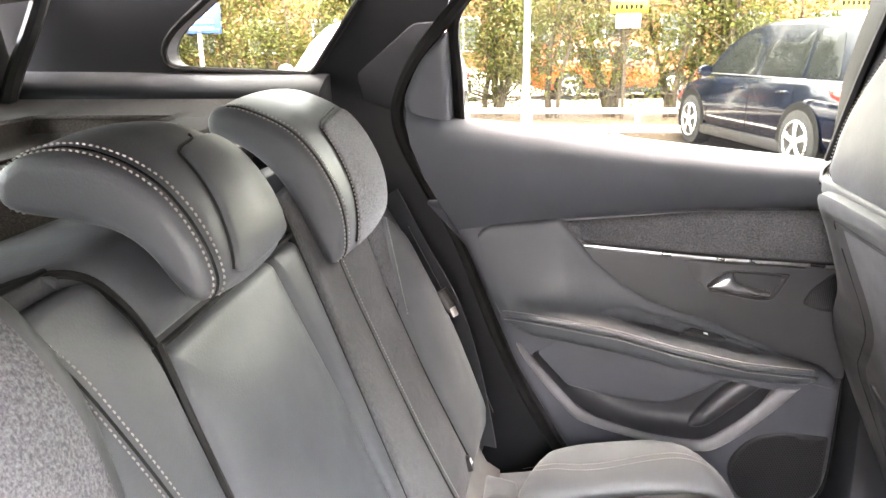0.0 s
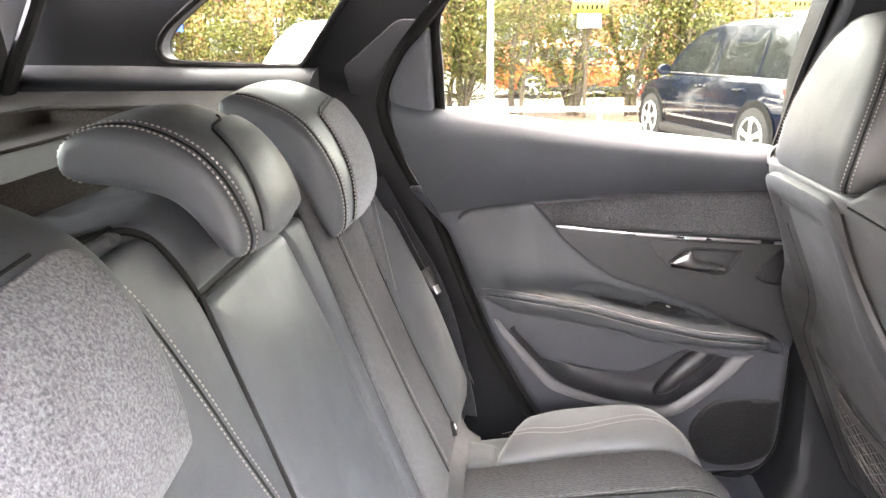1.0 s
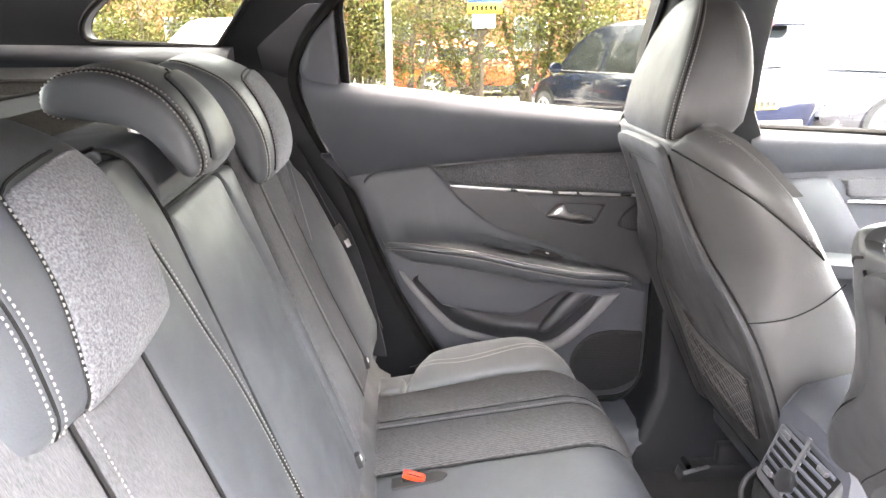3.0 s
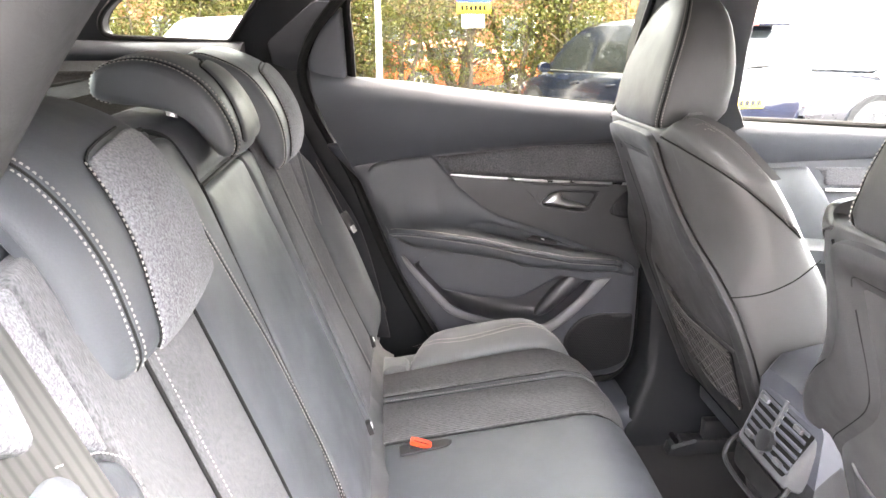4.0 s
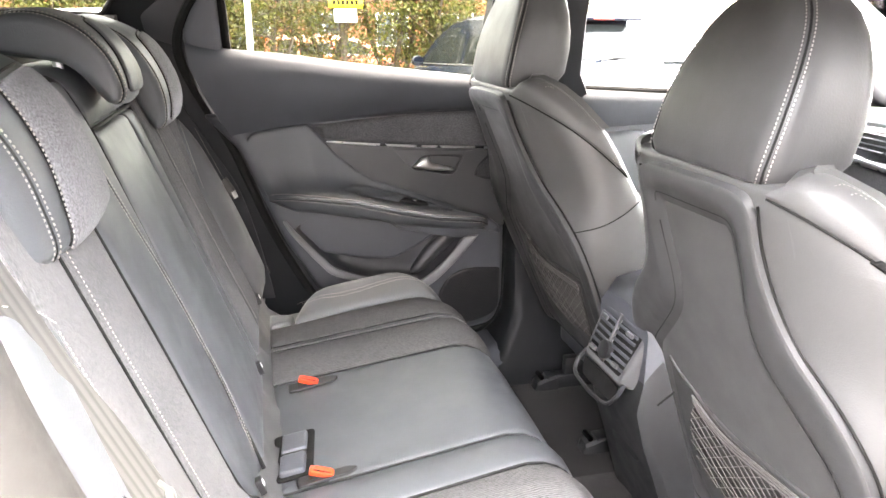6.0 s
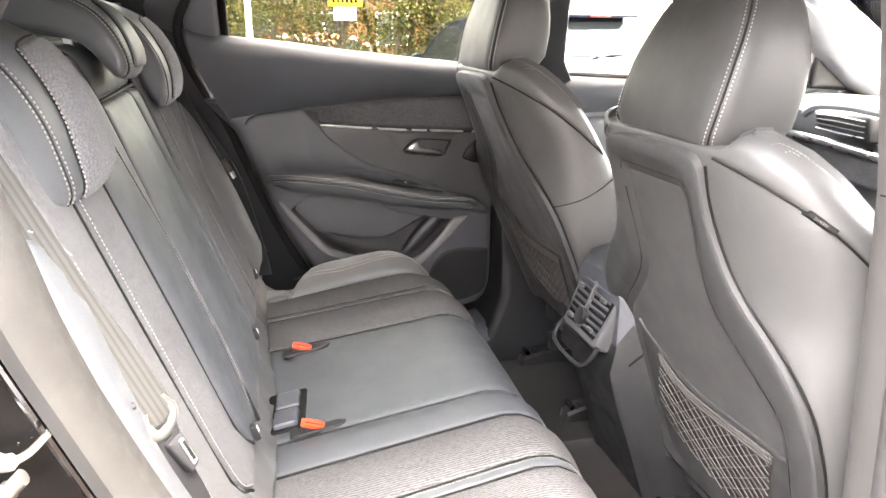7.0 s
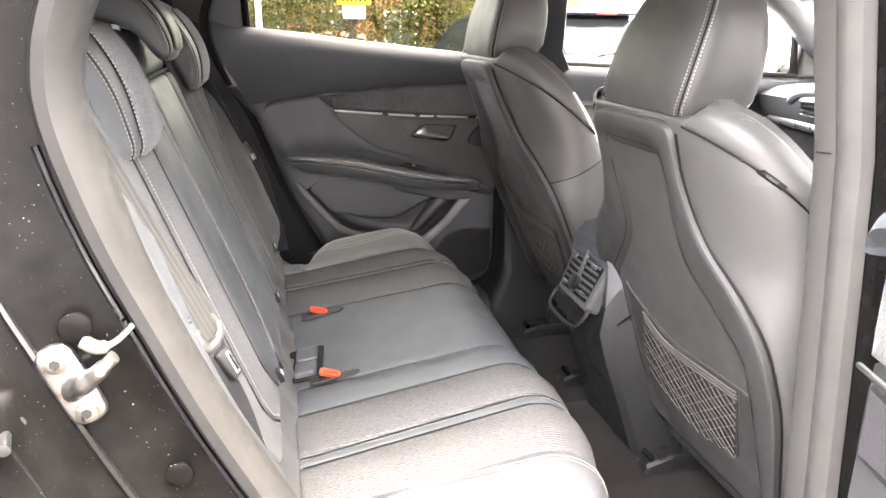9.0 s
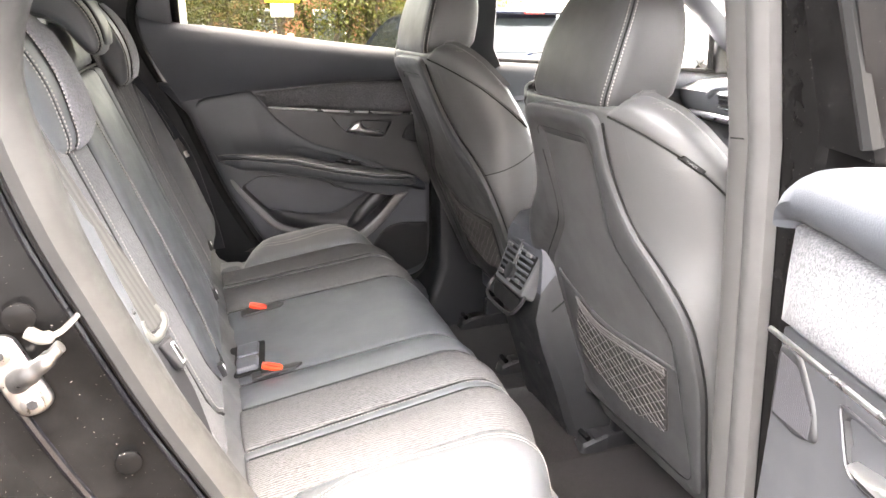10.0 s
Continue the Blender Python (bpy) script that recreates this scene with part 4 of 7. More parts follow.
part("shoulder_cloth", panel([(-0.040, 1.195, 0.03), (0.02, 1.228, 0.04), (0.068, 1.238, 0.01), (0.075, 1.118, 0.006), (0.047, 1.141), (0.0, 1.164, 0.02)], back_map, 0.008, 0.010, bulge=0.002, wide=0.06, step=0.018), CLOTH, near_back, "mottled grey cloth shoulder piece")
part("shoulder_leather", panel([(0.205, 1.246, 0.01), (0.325, 1.247, 0.02), (0.300, 1.155), (0.186, 1.155)], back_map, 0.009, 0.008, bulge=0.004, step=0.022, r=0.006), LEATHER, near_back)
for nm, pts, hh in (("inner_stitching", [(0.375, 1.247), (0.389, 1.217), (0.406, 1.155), (0.418, 1.10), (0.436, 1.025), (0.444, 0.94), (0.445, 0.86), (0.430, 0.80), (0.408, 0.765)], 0.0142), ("inner_stitching", [(0.364, 1.245), (0.378, 1.215), (0.395, 1.153), (0.407, 1.10), (0.425, 1.025), (0.433, 0.94), (0.434, 0.86), (0.419, 0.80), (0.398, 0.767)], 0.0142),
                    ("cloth_stitching", [(0.181, 1.14), (0.181, 1.0), (0.189, 0.80), (0.240, 0.745)], 0.0105), ("outer_stitching", [(0.0715, 1.104), (0.076, 0.80)], 0.0120), ("shoulder_stitching", [(0.0735, 1.110), (0.045, 1.133), (0.0, 1.153)], 0.0125)):
    part(nm, stitches(smooth_line(pts, 10), back_map, hh), THREAD, near_back, "pale thread stitching")
part("groove", tube([back_map(q, v, 0.006) for q, v in ((0.474, 1.205), (0.4695, 1.14), (0.468, 1.08), (0.4645, 1.0), (0.4625, 0.92), (0.460, 0.84), (0.452, 0.76), (0.446, 0.72))], 0.0034, 6), SEAL_GAP, near_back, "dark seam beside the middle panel")
part("inner_seam", tube([back_map(q, v, 0.0128) for q, v in smooth_line([(0.3695, 1.246), (0.3835, 1.216), (0.4005, 1.154), (0.4125, 1.10), (0.4305, 1.025), (0.4385, 0.94), (0.4395, 0.86), (0.4245, 0.80)], 6)], 0.0016, 5), SEAL_GAP, near_back)
part("top_seam", tube([roll_map(q, v, 0.005) for q, v in smooth_line([(0.33, 1.2935), (0.400, 1.290), (0.432, 1.277), (0.453, 1.252), (0.466, 1.228), (0.472, 1.206)], 6)], 0.0030, 6), SEAL_GAP, near_back, "dark seam of the leather roll")
part("roll_groove", tube([back_map(q, 1.2025, 0.005) for q in np.linspace(0.472, 0.764, 12)], 0.0028, 6), SEAL_GAP, near_back)
part("split_edge", tube([back_map(0.7685, v, 0.002) for v in np.linspace(1.235, 0.71, 16)], 0.0045, 6), SEAL_GAP, near_back, "black edge strip of the seat split")

far_back = backrest("rear_bench_back", 0.95, "narrow rear seat backrest part in leather and grey cloth", [(0.773, 0.70), (1.19, 0.70), (1.19, 1.10, 0.06), (1.10, 1.262, 0.06), (0.80, 1.262, 0.03), (0.773, 1.22, 0.02)])
part("inner_cloth", panel([(0.778, 1.24, 0.02), (0.862, 1.245, 0.01), (0.862, 1.10), (0.888, 0.90), (0.925, 0.735, 0.02), (0.778, 0.735, 0.02)], back_map, 0.010, 0.010, bulge=0.004, step=0.02, r=0.01), KNIT_BACK, far_back, "grey ribbed cloth strip")
part("cloth_strip", panel([(0.866, 1.245, 0.01), (1.005, 1.23, 0.01), (0.990, 1.06), (1.005, 0.92), (1.045, 0.735, 0.02), (0.930, 0.735, 0.02), (0.892, 0.90), (0.866, 1.10)], back_map, 0.009, 0.006, bulge=0.010, wide=0.05, step=0.02, r=0.006), KNIT_BACK, far_back, "grey ribbed cloth strip")
part("shoulder_cloth", panel([(1.009, 1.228, 0.01), (1.10, 1.215, 0.04), (1.078, 1.145, 0.01), (1.015, 1.015, 0.004), (0.994, 1.06)], back_map, 0.010, 0.008, bulge=0.006, step=0.02, r=0.008), CLOTH_DOOR, far_back, "grey mottled cloth shoulder piece")
part("bolster", panel([(1.083, 1.145, 0.01), (1.135, 1.105, 0.03), (1.182, 0.93, 0.05), (1.185, 0.75, 0.03), (1.05, 0.735, 0.02), (1.01, 0.92), (1.018, 1.005, 0.006)], back_map, 0.012, 0.012, bulge=0.018, wide=0.06, step=0.02, r=0.015), LEATHER, far_back, "black leather side bolster")
for pts, hh in (([(0.870, 1.235), (0.870, 1.10), (0.896, 0.90), (0.932, 0.75)], 0.0105), ([(1.078, 1.138), (1.015, 1.008)], 0.0135), ([(1.120, 1.108), (1.165, 0.93), (1.166, 0.76)], 0.024)):
    part("stitching", stitches(smooth_line(pts, 10), back_map, hh), THREAD, far_back, "pale thread stitching")

for t, lines in ((near_back, ([(0.2945, 1.14), (0.3005, 0.98), (0.3005, 0.80), (0.347, 0.74)], [(0.168, 1.14), (0.168, 1.0), (0.176, 0.80), (0.237, 0.74)])), (far_back, ([(0.864, 1.235), (0.864, 1.10), (0.890, 0.90), (0.9275, 0.74)], [(0.992, 1.06), (1.0075, 0.92), (1.047, 0.74)]))):
    for pts in lines:
        part("panel_seam", tube([back_map(q, v, 0.0068) for q, v in smooth_line(pts, 8)], 0.0021, 6), SEAL_GAP, t, "dark seam between seat panels")

# folded covers in the joint between back and cushion, child-seat tags
cover = []
for y in np.linspace(-0.03, 1.13, 40):
    w = 0.004 * math.sin(y * 41) + 0.003 * math.sin(y * 97)
    cover.append([(-0.17, y, 0.79 + w), (-0.152 + w, y, 0.755), (-0.140 + w, y, 0.725 + w), (-0.118, y, 0.690 + w), (-0.095, y, 0.678), (-0.095, y, 0.66), (-0.19, y, 0.66)])
solo("seat_joint_cover", loft(cover), LEATHER_SIDE, "creased black vinyl flap between rear cushion and backrest", "seat cover")
for y, z in ((1.012, 0.762), (0.70, 0.752), (0.353, 0.752)):
    tag = thing("child_seat_tag", (-0.135, y, z - 0.012), "small white-on-black child seat anchor tag on the rear backrest", "tag", "child seat tags")
    part("tag", panel([(y - 0.007, z - 0.011), (y + 0.007, z - 0.011), (y + 0.007, z + 0.011), (y - 0.007, z + 0.011)], lambda u, v, h: back_map(u, v, h + 0.018), 0.002, 0.002, back=0.006, r=0.003, step=0.006), PLASTIC_DARK, tag)
    part("mark", panel([(y - 0.004, z - 0.001), (y + 0.004, z - 0.001), (y + 0.003, z + 0.008), (y - 0.003, z + 0.008)], lambda u, v, h: back_map(u, v, h + 0.0205), 0.0006, 0.001, back=0.0004, r=0.002, step=0.004), WHITE_MARK, tag, "white printed symbol")

# cushion


def cushion_map(u, v, h):
    """Rear cushion: u from the joint forwards and down over the front edge, v across the car."""
    edge, r = 0.215 - 0.06 * max(0.0, (abs(v - CENTRE) - 0.30) / 0.25) ** 2, 0.075
    sag = -0.010 * math.cos((v - CENTRE) * math.pi / 0.36) if abs(v - CENTRE) < 0.5 else 0.0
    if u <= edge:
        return (u - 0.15 * h, v, 0.7005 + 0.155 * u + h + sag)
    a = -0.153 + min((u - edge) / r, math.radians(86))
    rest = max(0.0, u - edge - r * math.radians(86))
    n = Vector((math.sin(a), 0, math.cos(a)))
    p = Vector((edge + 0.153 * r, v, 0.7005 + 0.155 * edge - r * 0.988)) + n * (r + h) + Vector((math.cos(a), 0, -math.sin(a))) * rest
    return (p.x, p.y, p.z + sag)


cushion = thing("rear_cushion", (0.1, CENTRE, 0.50), "rear bench cushion in black leather and grey ribbed cloth", "car seat", "rear seat")
FRONT = 0.47
part("body", panel([(-0.12, -0.05), (0.42, -0.045), (0.42, 1.13), (-0.12, 1.13)], lambda u, v, h: cushion_map(u, v, h - 0.016), 0.006, 0.02, back=0.0, step=0.05), LEATHER, cushion)
base_bm = box(-0.14, 0.30, -0.03, 1.11, 0.45, 0.66, 0.03)
part("base", base_bm, LEATHER_SIDE, cushion, "black cushion base")
CU = dict(bulge=0.006, wide=0.05, step=0.024, r=0.006, back=0.012)
mir = lambda pts: [(p[0], 2 * CENTRE - p[1], *p[2:]) for p in pts]
c1 = [(-0.115, 0.331), (FRONT, 0.350), (FRONT, 0.432), (0.25, 0.428), (-0.115, 0.425)]
c_mid = [(-0.115, 0.429), (0.25, 0.432), (FRONT, 0.436), (FRONT, 2 * CENTRE - 0.350), (-0.115, 2 * CENTRE - 0.331)]
part("inner_panel", panel(c1, cushion_map, 0.008, 0.010, **CU), LEATHER, cushion)
part("middle_panel", panel(c_mid, cushion_map, 0.009, 0.012, **{**CU, "bulge": 0.005, "wide": 0.1}), LEATHER, cushion, "smooth leather middle seat panel")
s1 = [(-0.118, 0.201), (0.28, 0.221), (FRONT, 0.226), (FRONT, 0.345), (-0.118, 0.327)]
strip1 = [(-0.118, 0.178), (0.28, 0.196), (FRONT, 0.200), (FRONT, 0.222), (0.28, 0.217), (-0.118, 0.197)]
s2 = [(-0.118, 0.076), (0.10, 0.070), (0.27, 0.078), (FRONT, 0.090), (FRONT, 0.196), (0.28, 0.192), (-0.118, 0.174)]
for q in (s1, mir(s1)):
    part("cloth_panel", panel(q, cushion_map, 0.007, 0.008, **CU), KNIT, cushion, "grey ribbed cloth seat panel")
for q in (s2, mir(s2)):
    part("cloth_panel", panel(q, cushion_map, 0.007, 0.008, **CU), KNIT, cushion, "grey ribbed cloth seat panel")
for q in (strip1, mir(strip1)):
    part("leather_strip", panel(q, cushion_map, 0.005, 0.004, back=0.012, step=0.02, r=0.003), LEATHER, cushion)


def bolster_map(u, v, h):
    p = Vector(cushion_map(u, v, h))
    d = abs(v - CENTRE) - 0.462
    up = 0.030 * math.sin(min(max(d / 0.13, 0), 1) * math.pi * 0.75) * max(0, 1 - max(0, (u - 0.25) / 0.2)) * min(1, max(0, (u + 0.10) / 0.10))
    drop = 0.35 * max(0, d - 0.10)
    return (p.x, p.y, p.z + up - drop)


b1 = [(-0.065, 0.072), (0.10, 0.066), (0.27, 0.074), (FRONT, 0.086), (FRONT, 0.02, 0.04), (0.36, -0.045, 0.06), (0.02, -0.085, 0.06), (-0.055, 0.02, 0.06)]
for q in (b1, mir(b1)):
    part("bolster", panel(q, bolster_map, 0.010, 0.014, bulge=0.008, wide=0.05, back=0.06, step=0.02, r=0.01), LEATHER, cushion, "rounded leather side bolster")
    k = 1 if q is b1 else -1
    for o in (0.0, 0.010):
        ln = smooth_line([(-0.052 + o, CENTRE + k * (0.012 + o - CENTRE)), (0.05, CENTRE + k * (0.028 + o - CENTRE)), (0.16, CENTRE + k * (0.018 + o - CENTRE)), (0.25, CENTRE + k * (0.020 + o - CENTRE)), (0.40, CENTRE + k * (0.045 + o - CENTRE))], 8)
        part("bolster_stitching", stitches(ln, bolster_map, 0.0185), THREAD, cushion, "pale thread stitching")
    part("rear_corner", panel([(-0.118, CENTRE + k * (0.070 - CENTRE)), (-0.070, CENTRE + k * (0.068 - CENTRE)), (-0.062, CENTRE + k * (0.01 - CENTRE)), (-0.118, CENTRE + k * (-0.02 - CENTRE))], cushion_map, 0.012, 0.012, back=0.03, step=0.02, r=0.01), LEATHER, cushion)
for k in (1, -1):
    for o, lo in ((0.1935, 0.0055),):
        ln = smooth_line([(-0.112, CENTRE + k * (o - CENTRE)), (0.28, CENTRE + k * (o + 0.018 - CENTRE)), (0.44, CENTRE + k * (o + 0.021 - CENTRE))], 12)
        part("seam_stitching", stitches(ln, cushion_map, lo), THREAD, cushion, "pale thread stitching")

# dark seams between the cushion's panels
for k in (1, -1):
    for pts, r in (([(-0.112, 0.329), (0.2, 0.339), (0.40, 0.3455)], 0.0024), ([(-0.112, 0.427), (0.25, 0.430), (0.40, 0.433)], 0.0022), ([(-0.112, 0.199), (0.28, 0.219), (0.40, 0.222)], 0.0011), ([(-0.112, 0.176), (0.28, 0.194), (0.40, 0.197)], 0.0011)):
        if k < 0 and pts[0][1] > 0.4:
            continue
        ln = [(u, CENTRE + k * (v - CENTRE)) for u, v in smooth_line(pts, 10)]
        part("panel_seam", tube([cushion_map(u, v, 0.0045) for u, v in ln], r, 6), SEAL_GAP, cushion, "dark seam between seat panels")

# buckles standing in slots of the cushion, and the flat middle one
for y, z in ((0.716, 0.7130), (0.436, 0.7080)):
    b = thing("belt_buckle", (-0.055, y, 0.68), "black seat belt buckle with red button, upright in the rear cushion", "seat belt buckle", "rear belt buckles")
    part("slot", panel([(-0.088, y - 0.014), (-0.010, y - 0.010), (0.002, y + 0.002), (-0.010, y + 0.009), (-0.088, y + 0.012)], lambda u, v, h: cushion_map(u, v, h + 0.0145), 0.0012, 0.003, back=0.003, r=0.006, step=0.010), PLASTIC_DARK, b, "dark slot in the cushion")
    M = Matrix.Translation((-0.054, y, z)) @ pose(0, 0, 0, 6, 15, -8)
    bb = loft([[(p * (0.0178 - 0.010 * f) - 0.006 * f, q * 0.0075, -0.0040 - 0.034 * f) for p, q in ((-1, -0.7), (-0.85, -1), (0.85, -1), (1, -0.7), (1, 0.7), (0.85, 1), (-0.85, 1), (-1, 0.7))] for f in (0.0, 0.35, 0.7, 1.0)])
    bb.transform(M)
    part("housing", bb, PLASTIC_DARK, b, "black buckle housing")
    rb = merged(box(-0.0180, 0.0180, -0.0075, 0.0075, -0.0045, 0.0035, 0.0022), box(-0.0115, 0.0135, 0.0015, 0.0072, 0.0022, 0.0042, 0.0008))
    rb.transform(M)
    part("button", rb, RED, b, "red release button")
    mouth = box(-0.0125, 0.0125, -0.0042, -0.0018, 0.0030, 0.0040, 0.0003)
    mouth.transform(M)
    part("tongue_slot", mouth, SEAL_GAP, b)
sb = thing("belt_buckle", (-0.09, 0.513, 0.68), "black middle seat belt buckle lying in its recess", "seat belt buckle", "rear belt buckles")
part("recess", panel([(-0.117, 0.450), (-0.064, 0.450), (-0.052, 0.577), (-0.117, 0.577)], lambda u, v, h: cushion_map(u, v, h + 0.0145), 0.0012, 0.003, back=0.003, r=0.008, step=0.012), SEAL_GAP, sb, "black recess")
for v0, v1, hh in ((0.518, 0.568, 0.0165), (0.457, 0.507, 0.0185)):
    part("buckle_half", panel([(-0.112 + 0.08 * (v0 - 0.457), v0), (-0.074 + 0.10 * (v0 - 0.457), v0), (-0.074 + 0.10 * (v1 - 0.457), v1), (-0.112 + 0.08 * (v1 - 0.457), v1)], lambda u, v, h: cushion_map(u, v, h + hh), 0.006, 0.004, back=0.004, r=0.005, step=0.008), PLASTIC, sb, "black plastic buckle half")
part("strap", panel([(-0.106, 0.504), (-0.070, 0.504), (-0.068, 0.521), (-0.106, 0.521)], lambda u, v, h: cushion_map(u, v, h + 0.0165), 0.002, 0.002, back=0.002, r=0.002, step=0.008), WEB, sb)

# ---------------------------------------------------------------- rear headrests


def headrest_profile(raw, n=64):
    ring = rounded(raw, 0.02, 0.008, 6)
    P = [Vector(p) for p in ring]
    s = [0.0]
    for i in range(len(P)):
        s.append(s[-1] + (P[(i + 1) % len(P)] - P[i]).length)
    out, j = [], 0
    for k in range(n):
        d = s[-1] * k / n
        while s[j + 1] < d:
            j += 1
        out.append(P[j].lerp(P[(j + 1) % len(P)], (d - s[j]) / max(s[j + 1] - s[j], 1e-9)))
    return out


def rear_headrest(y0, y1, raw, label, cloth, front, dx=0.0, dz=0.0, side=0.017, dome=0.0):
    """A saddle-shaped headrest: a profile in x and z carried across from y0 to y1 with rounded ends. front: first and last share of the profile on its face; dome: how far the side pad swells out."""
    pr = [Vector((p.x + dx, p.y + dz)) for p in headrest_profile(raw)]
    n = len(pr)
    area = sum(pr[i].x * pr[(i + 1) % n].y - pr[(i + 1) % n].x * pr[i].y for i in range(n))
    sg = 1 if area > 0 else -1
    nor = []
    for i in range(n):
        t = (pr[(i + 1) % n] - pr[i - 1]).normalized()
        nor.append(Vector((t.y, -t.x)) * sg)
    for _ in range(3):
        nor = [(nor[i - 1] + nor[i] * 2 + nor[(i + 1) % n]).normalized() for i in range(n)]
    h = thing("rear_headrest", ((pr[0].x + pr[n // 2].x) / 2, (y0 + y1) / 2, 1.15 + dz), label, "headrest", "rear headrests")
    room = [0.40 * min((pr[i] - pr[j]).length for j in range(n) if 7 < (i - j) % n < n - 7) for i in range(n)]
    room = [min(room[i - 1], room[i], room[(i + 1) % n]) for i in range(n)]
    rings, w = [], y1 - y0
    swell = lambda f: 0.006 * max(0.0, math.sin(math.pi * min(max(f, 0.0), 1.0)) - 0.28) / 0.72
    ends = ((0.0, 0.0120), (0.0004, 0.0100), (0.0022, 0.0055), (0.0055, 0.0022), (side - 0.005, 0.0010), (side - 0.003, 0.0002), (side - 0.0012, 0.0012), (side, 0.0035), (side + 0.0012, 0.0012), (side + 0.004, 0.0))
    if dome:
        ends = ((-dome, 0.0260), (0.0015 - dome, 0.0190), (0.006 - dome, 0.0115), (-0.55 * dome, 0.0062), (-0.15 * dome, 0.0026)) + ends[4:]
    ys = [(y0 + a, b) for a, b in ends] + [(y0 + w * f, -swell(f)) for f in (0.13, 0.19, 0.27, 0.38, 0.5, 0.62, 0.73, 0.81)] + [(y1 - a, b) for a, b in ((0.030, 0.0), (0.020, 0.0016), (0.012, 0.0045), (0.006, 0.0080), (0.0025, 0.0105), (0.0008, 0.0120))]
    for y, inset in ys:
        rings.append([(pr[i].x - nor[i].x * min(inset, room[i]), y, pr[i].y - nor[i].y * min(inset, room[i])) for i in range(n)])
    part("pad", loft(rings), LEATHER, h, "black leather cover")

    def on(u, v, hh):
        """u: across; v: share round the profile."""
        f = (v % 1.0) * n
        i = int(f) % n
        p = pr[i].lerp(pr[(i + 1) % n], f - int(f))
        q = nor[i].lerp(nor[(i + 1) % n], f - int(f))
        hh += swell((u - y0) / w)
        return (p.x + q.x * hh, u, p.y + q.y * hh)
    a, b = front
    L = 0.6
    fw = lambda u, v, hh: on(u, v / L, hh + 0.001)
    m, e = (0.056, 0.028) if cloth else (0.042, 0.020)
    part("face", panel([(y0 + m + 0.022, (a + 0.03) * L, 0.016), (y1 - e, a * L, 0.03), (y1 - e + 0.004, b * L, 0.012), (y0 + m - 0.006, b * L, 0.012)], fw, 0.003, 0.005, bulge=0.003, wide=0.04, back=0.008, step=0.014), CLOTH if cloth else LEATHER, h, "mottled grey cloth face" if cloth else "smooth leather face")
    ks = range(int(a * 80) - (12 if cloth else 26), int(b * 80) + 4)
    for yy, hh in ((y0 + side + 0.004, 0.0010), (y0 + side - 0.0085, -0.0008)):
        part("stitching", stitches([(yy, k / 80) for k in ks], on, hh + 0.0003, w=0.0006), THREAD, h, "pale double stitching")
    for yy in (y0 + side - 0.0028,):
        part("seam", tube([on(yy, k / 80, -0.0006) for k in ks], 0.0016, 5), SEAL_GAP, h)
    edge = smooth_line([(y0 + m - 0.007, b - 0.01), (y0 + m + 0.004, (a + b) / 2 + 0.03), (y0 + m + 0.018, a + 0.05), (y0 + m + 0.030, a + 0.024), (y0 + m + 0.060, a + 0.012), (y1 - e - 0.04, a - 0.002)], 8)
    part("face_seam", tube([on(q[0], q[1], 0.0012 if cloth else 0.0004) for q in edge], 0.0014, 5), SEAL_GAP, h)
    if cloth:
        for yy in (y0 + m - 0.005,):
            part("face_stitching", stitches([(yy + 0.024 * max(0.0, 1 - k / 34) ** 1.3, a + 0.03 + (b - a - 0.03) * k / 40) for k in range(41)], on, 0.0028, w=0.0006), THREAD, h, "pale thread stitching")
    for yy in (y0 + w * 0.3, y1 - w * 0.3):
        part("post", tube([(-0.350 + dx, yy, 1.312 + dz), (-0.345 + dx, yy, 1.27 + dz), (-0.340 + dx, yy, 1.20 + dz)], 0.006), CHROME, h, "chrome post")
    return h


OUTER = [(-0.404, 1.305, 0.008), (-0.403, 1.331, 0.012), (-0.376, 1.337, 0.02), (-0.338, 1.324, 0.02), (-0.306, 1.3065, 0.02), (-0.281, 1.2755, 0.02), (-0.262, 1.237, 0.02), (-0.255, 1.202, 0.02), (-0.257, 1.169, 0.012), (-0.270, 1.156, 0.008), (-0.279, 1.161, 0.006), (-0.291, 1.1855, 0.01), (-0.308, 1.224, 0.02), (-0.329, 1.260, 0.02), (-0.362, 1.2895, 0.02)]
NEAR = OUTER[:7] + [(-0.2525, 1.198, 0.02), (-0.2470, 1.170, 0.010), (-0.2530, 1.1580, 0.008), (-0.2730, 1.1555, 0.010), (-0.2840, 1.168, 0.012), (-0.2890, 1.190, 0.015), (-0.294, 1.214, 0.02), (-0.307, 1.246, 0.02), (-0.330, 1.276, 0.02), (-0.362, 1.2925, 0.02)]
MIDDLE = [(-0.418, 1.300, 0.008), (-0.418, 1.325, 0.012), (-0.395, 1.338, 0.02), (-0.360, 1.342, 0.02), (-0.326, 1.332, 0.015), (-0.300, 1.315, 0.012), (-0.282, 1.292, 0.012), (-0.270, 1.266, 0.012), (-0.266, 1.246, 0.008), (-0.271, 1.233, 0.006), (-0.284, 1.231, 0.006), (-0.297, 1.246, 0.01), (-0.312, 1.268, 0.012), (-0.332, 1.283, 0.015), (-0.370, 1.290, 0.015), (-0.400, 1.293, 0.01)]
rear_headrest(0.790, 1.045, OUTER, "rear headrest with leather cover and grey cloth face", True, (0.25, 0.565))
rear_headrest(0.480, 0.650, MIDDLE, "low middle rear headrest covered in black leather", False, (0.310, 0.575))
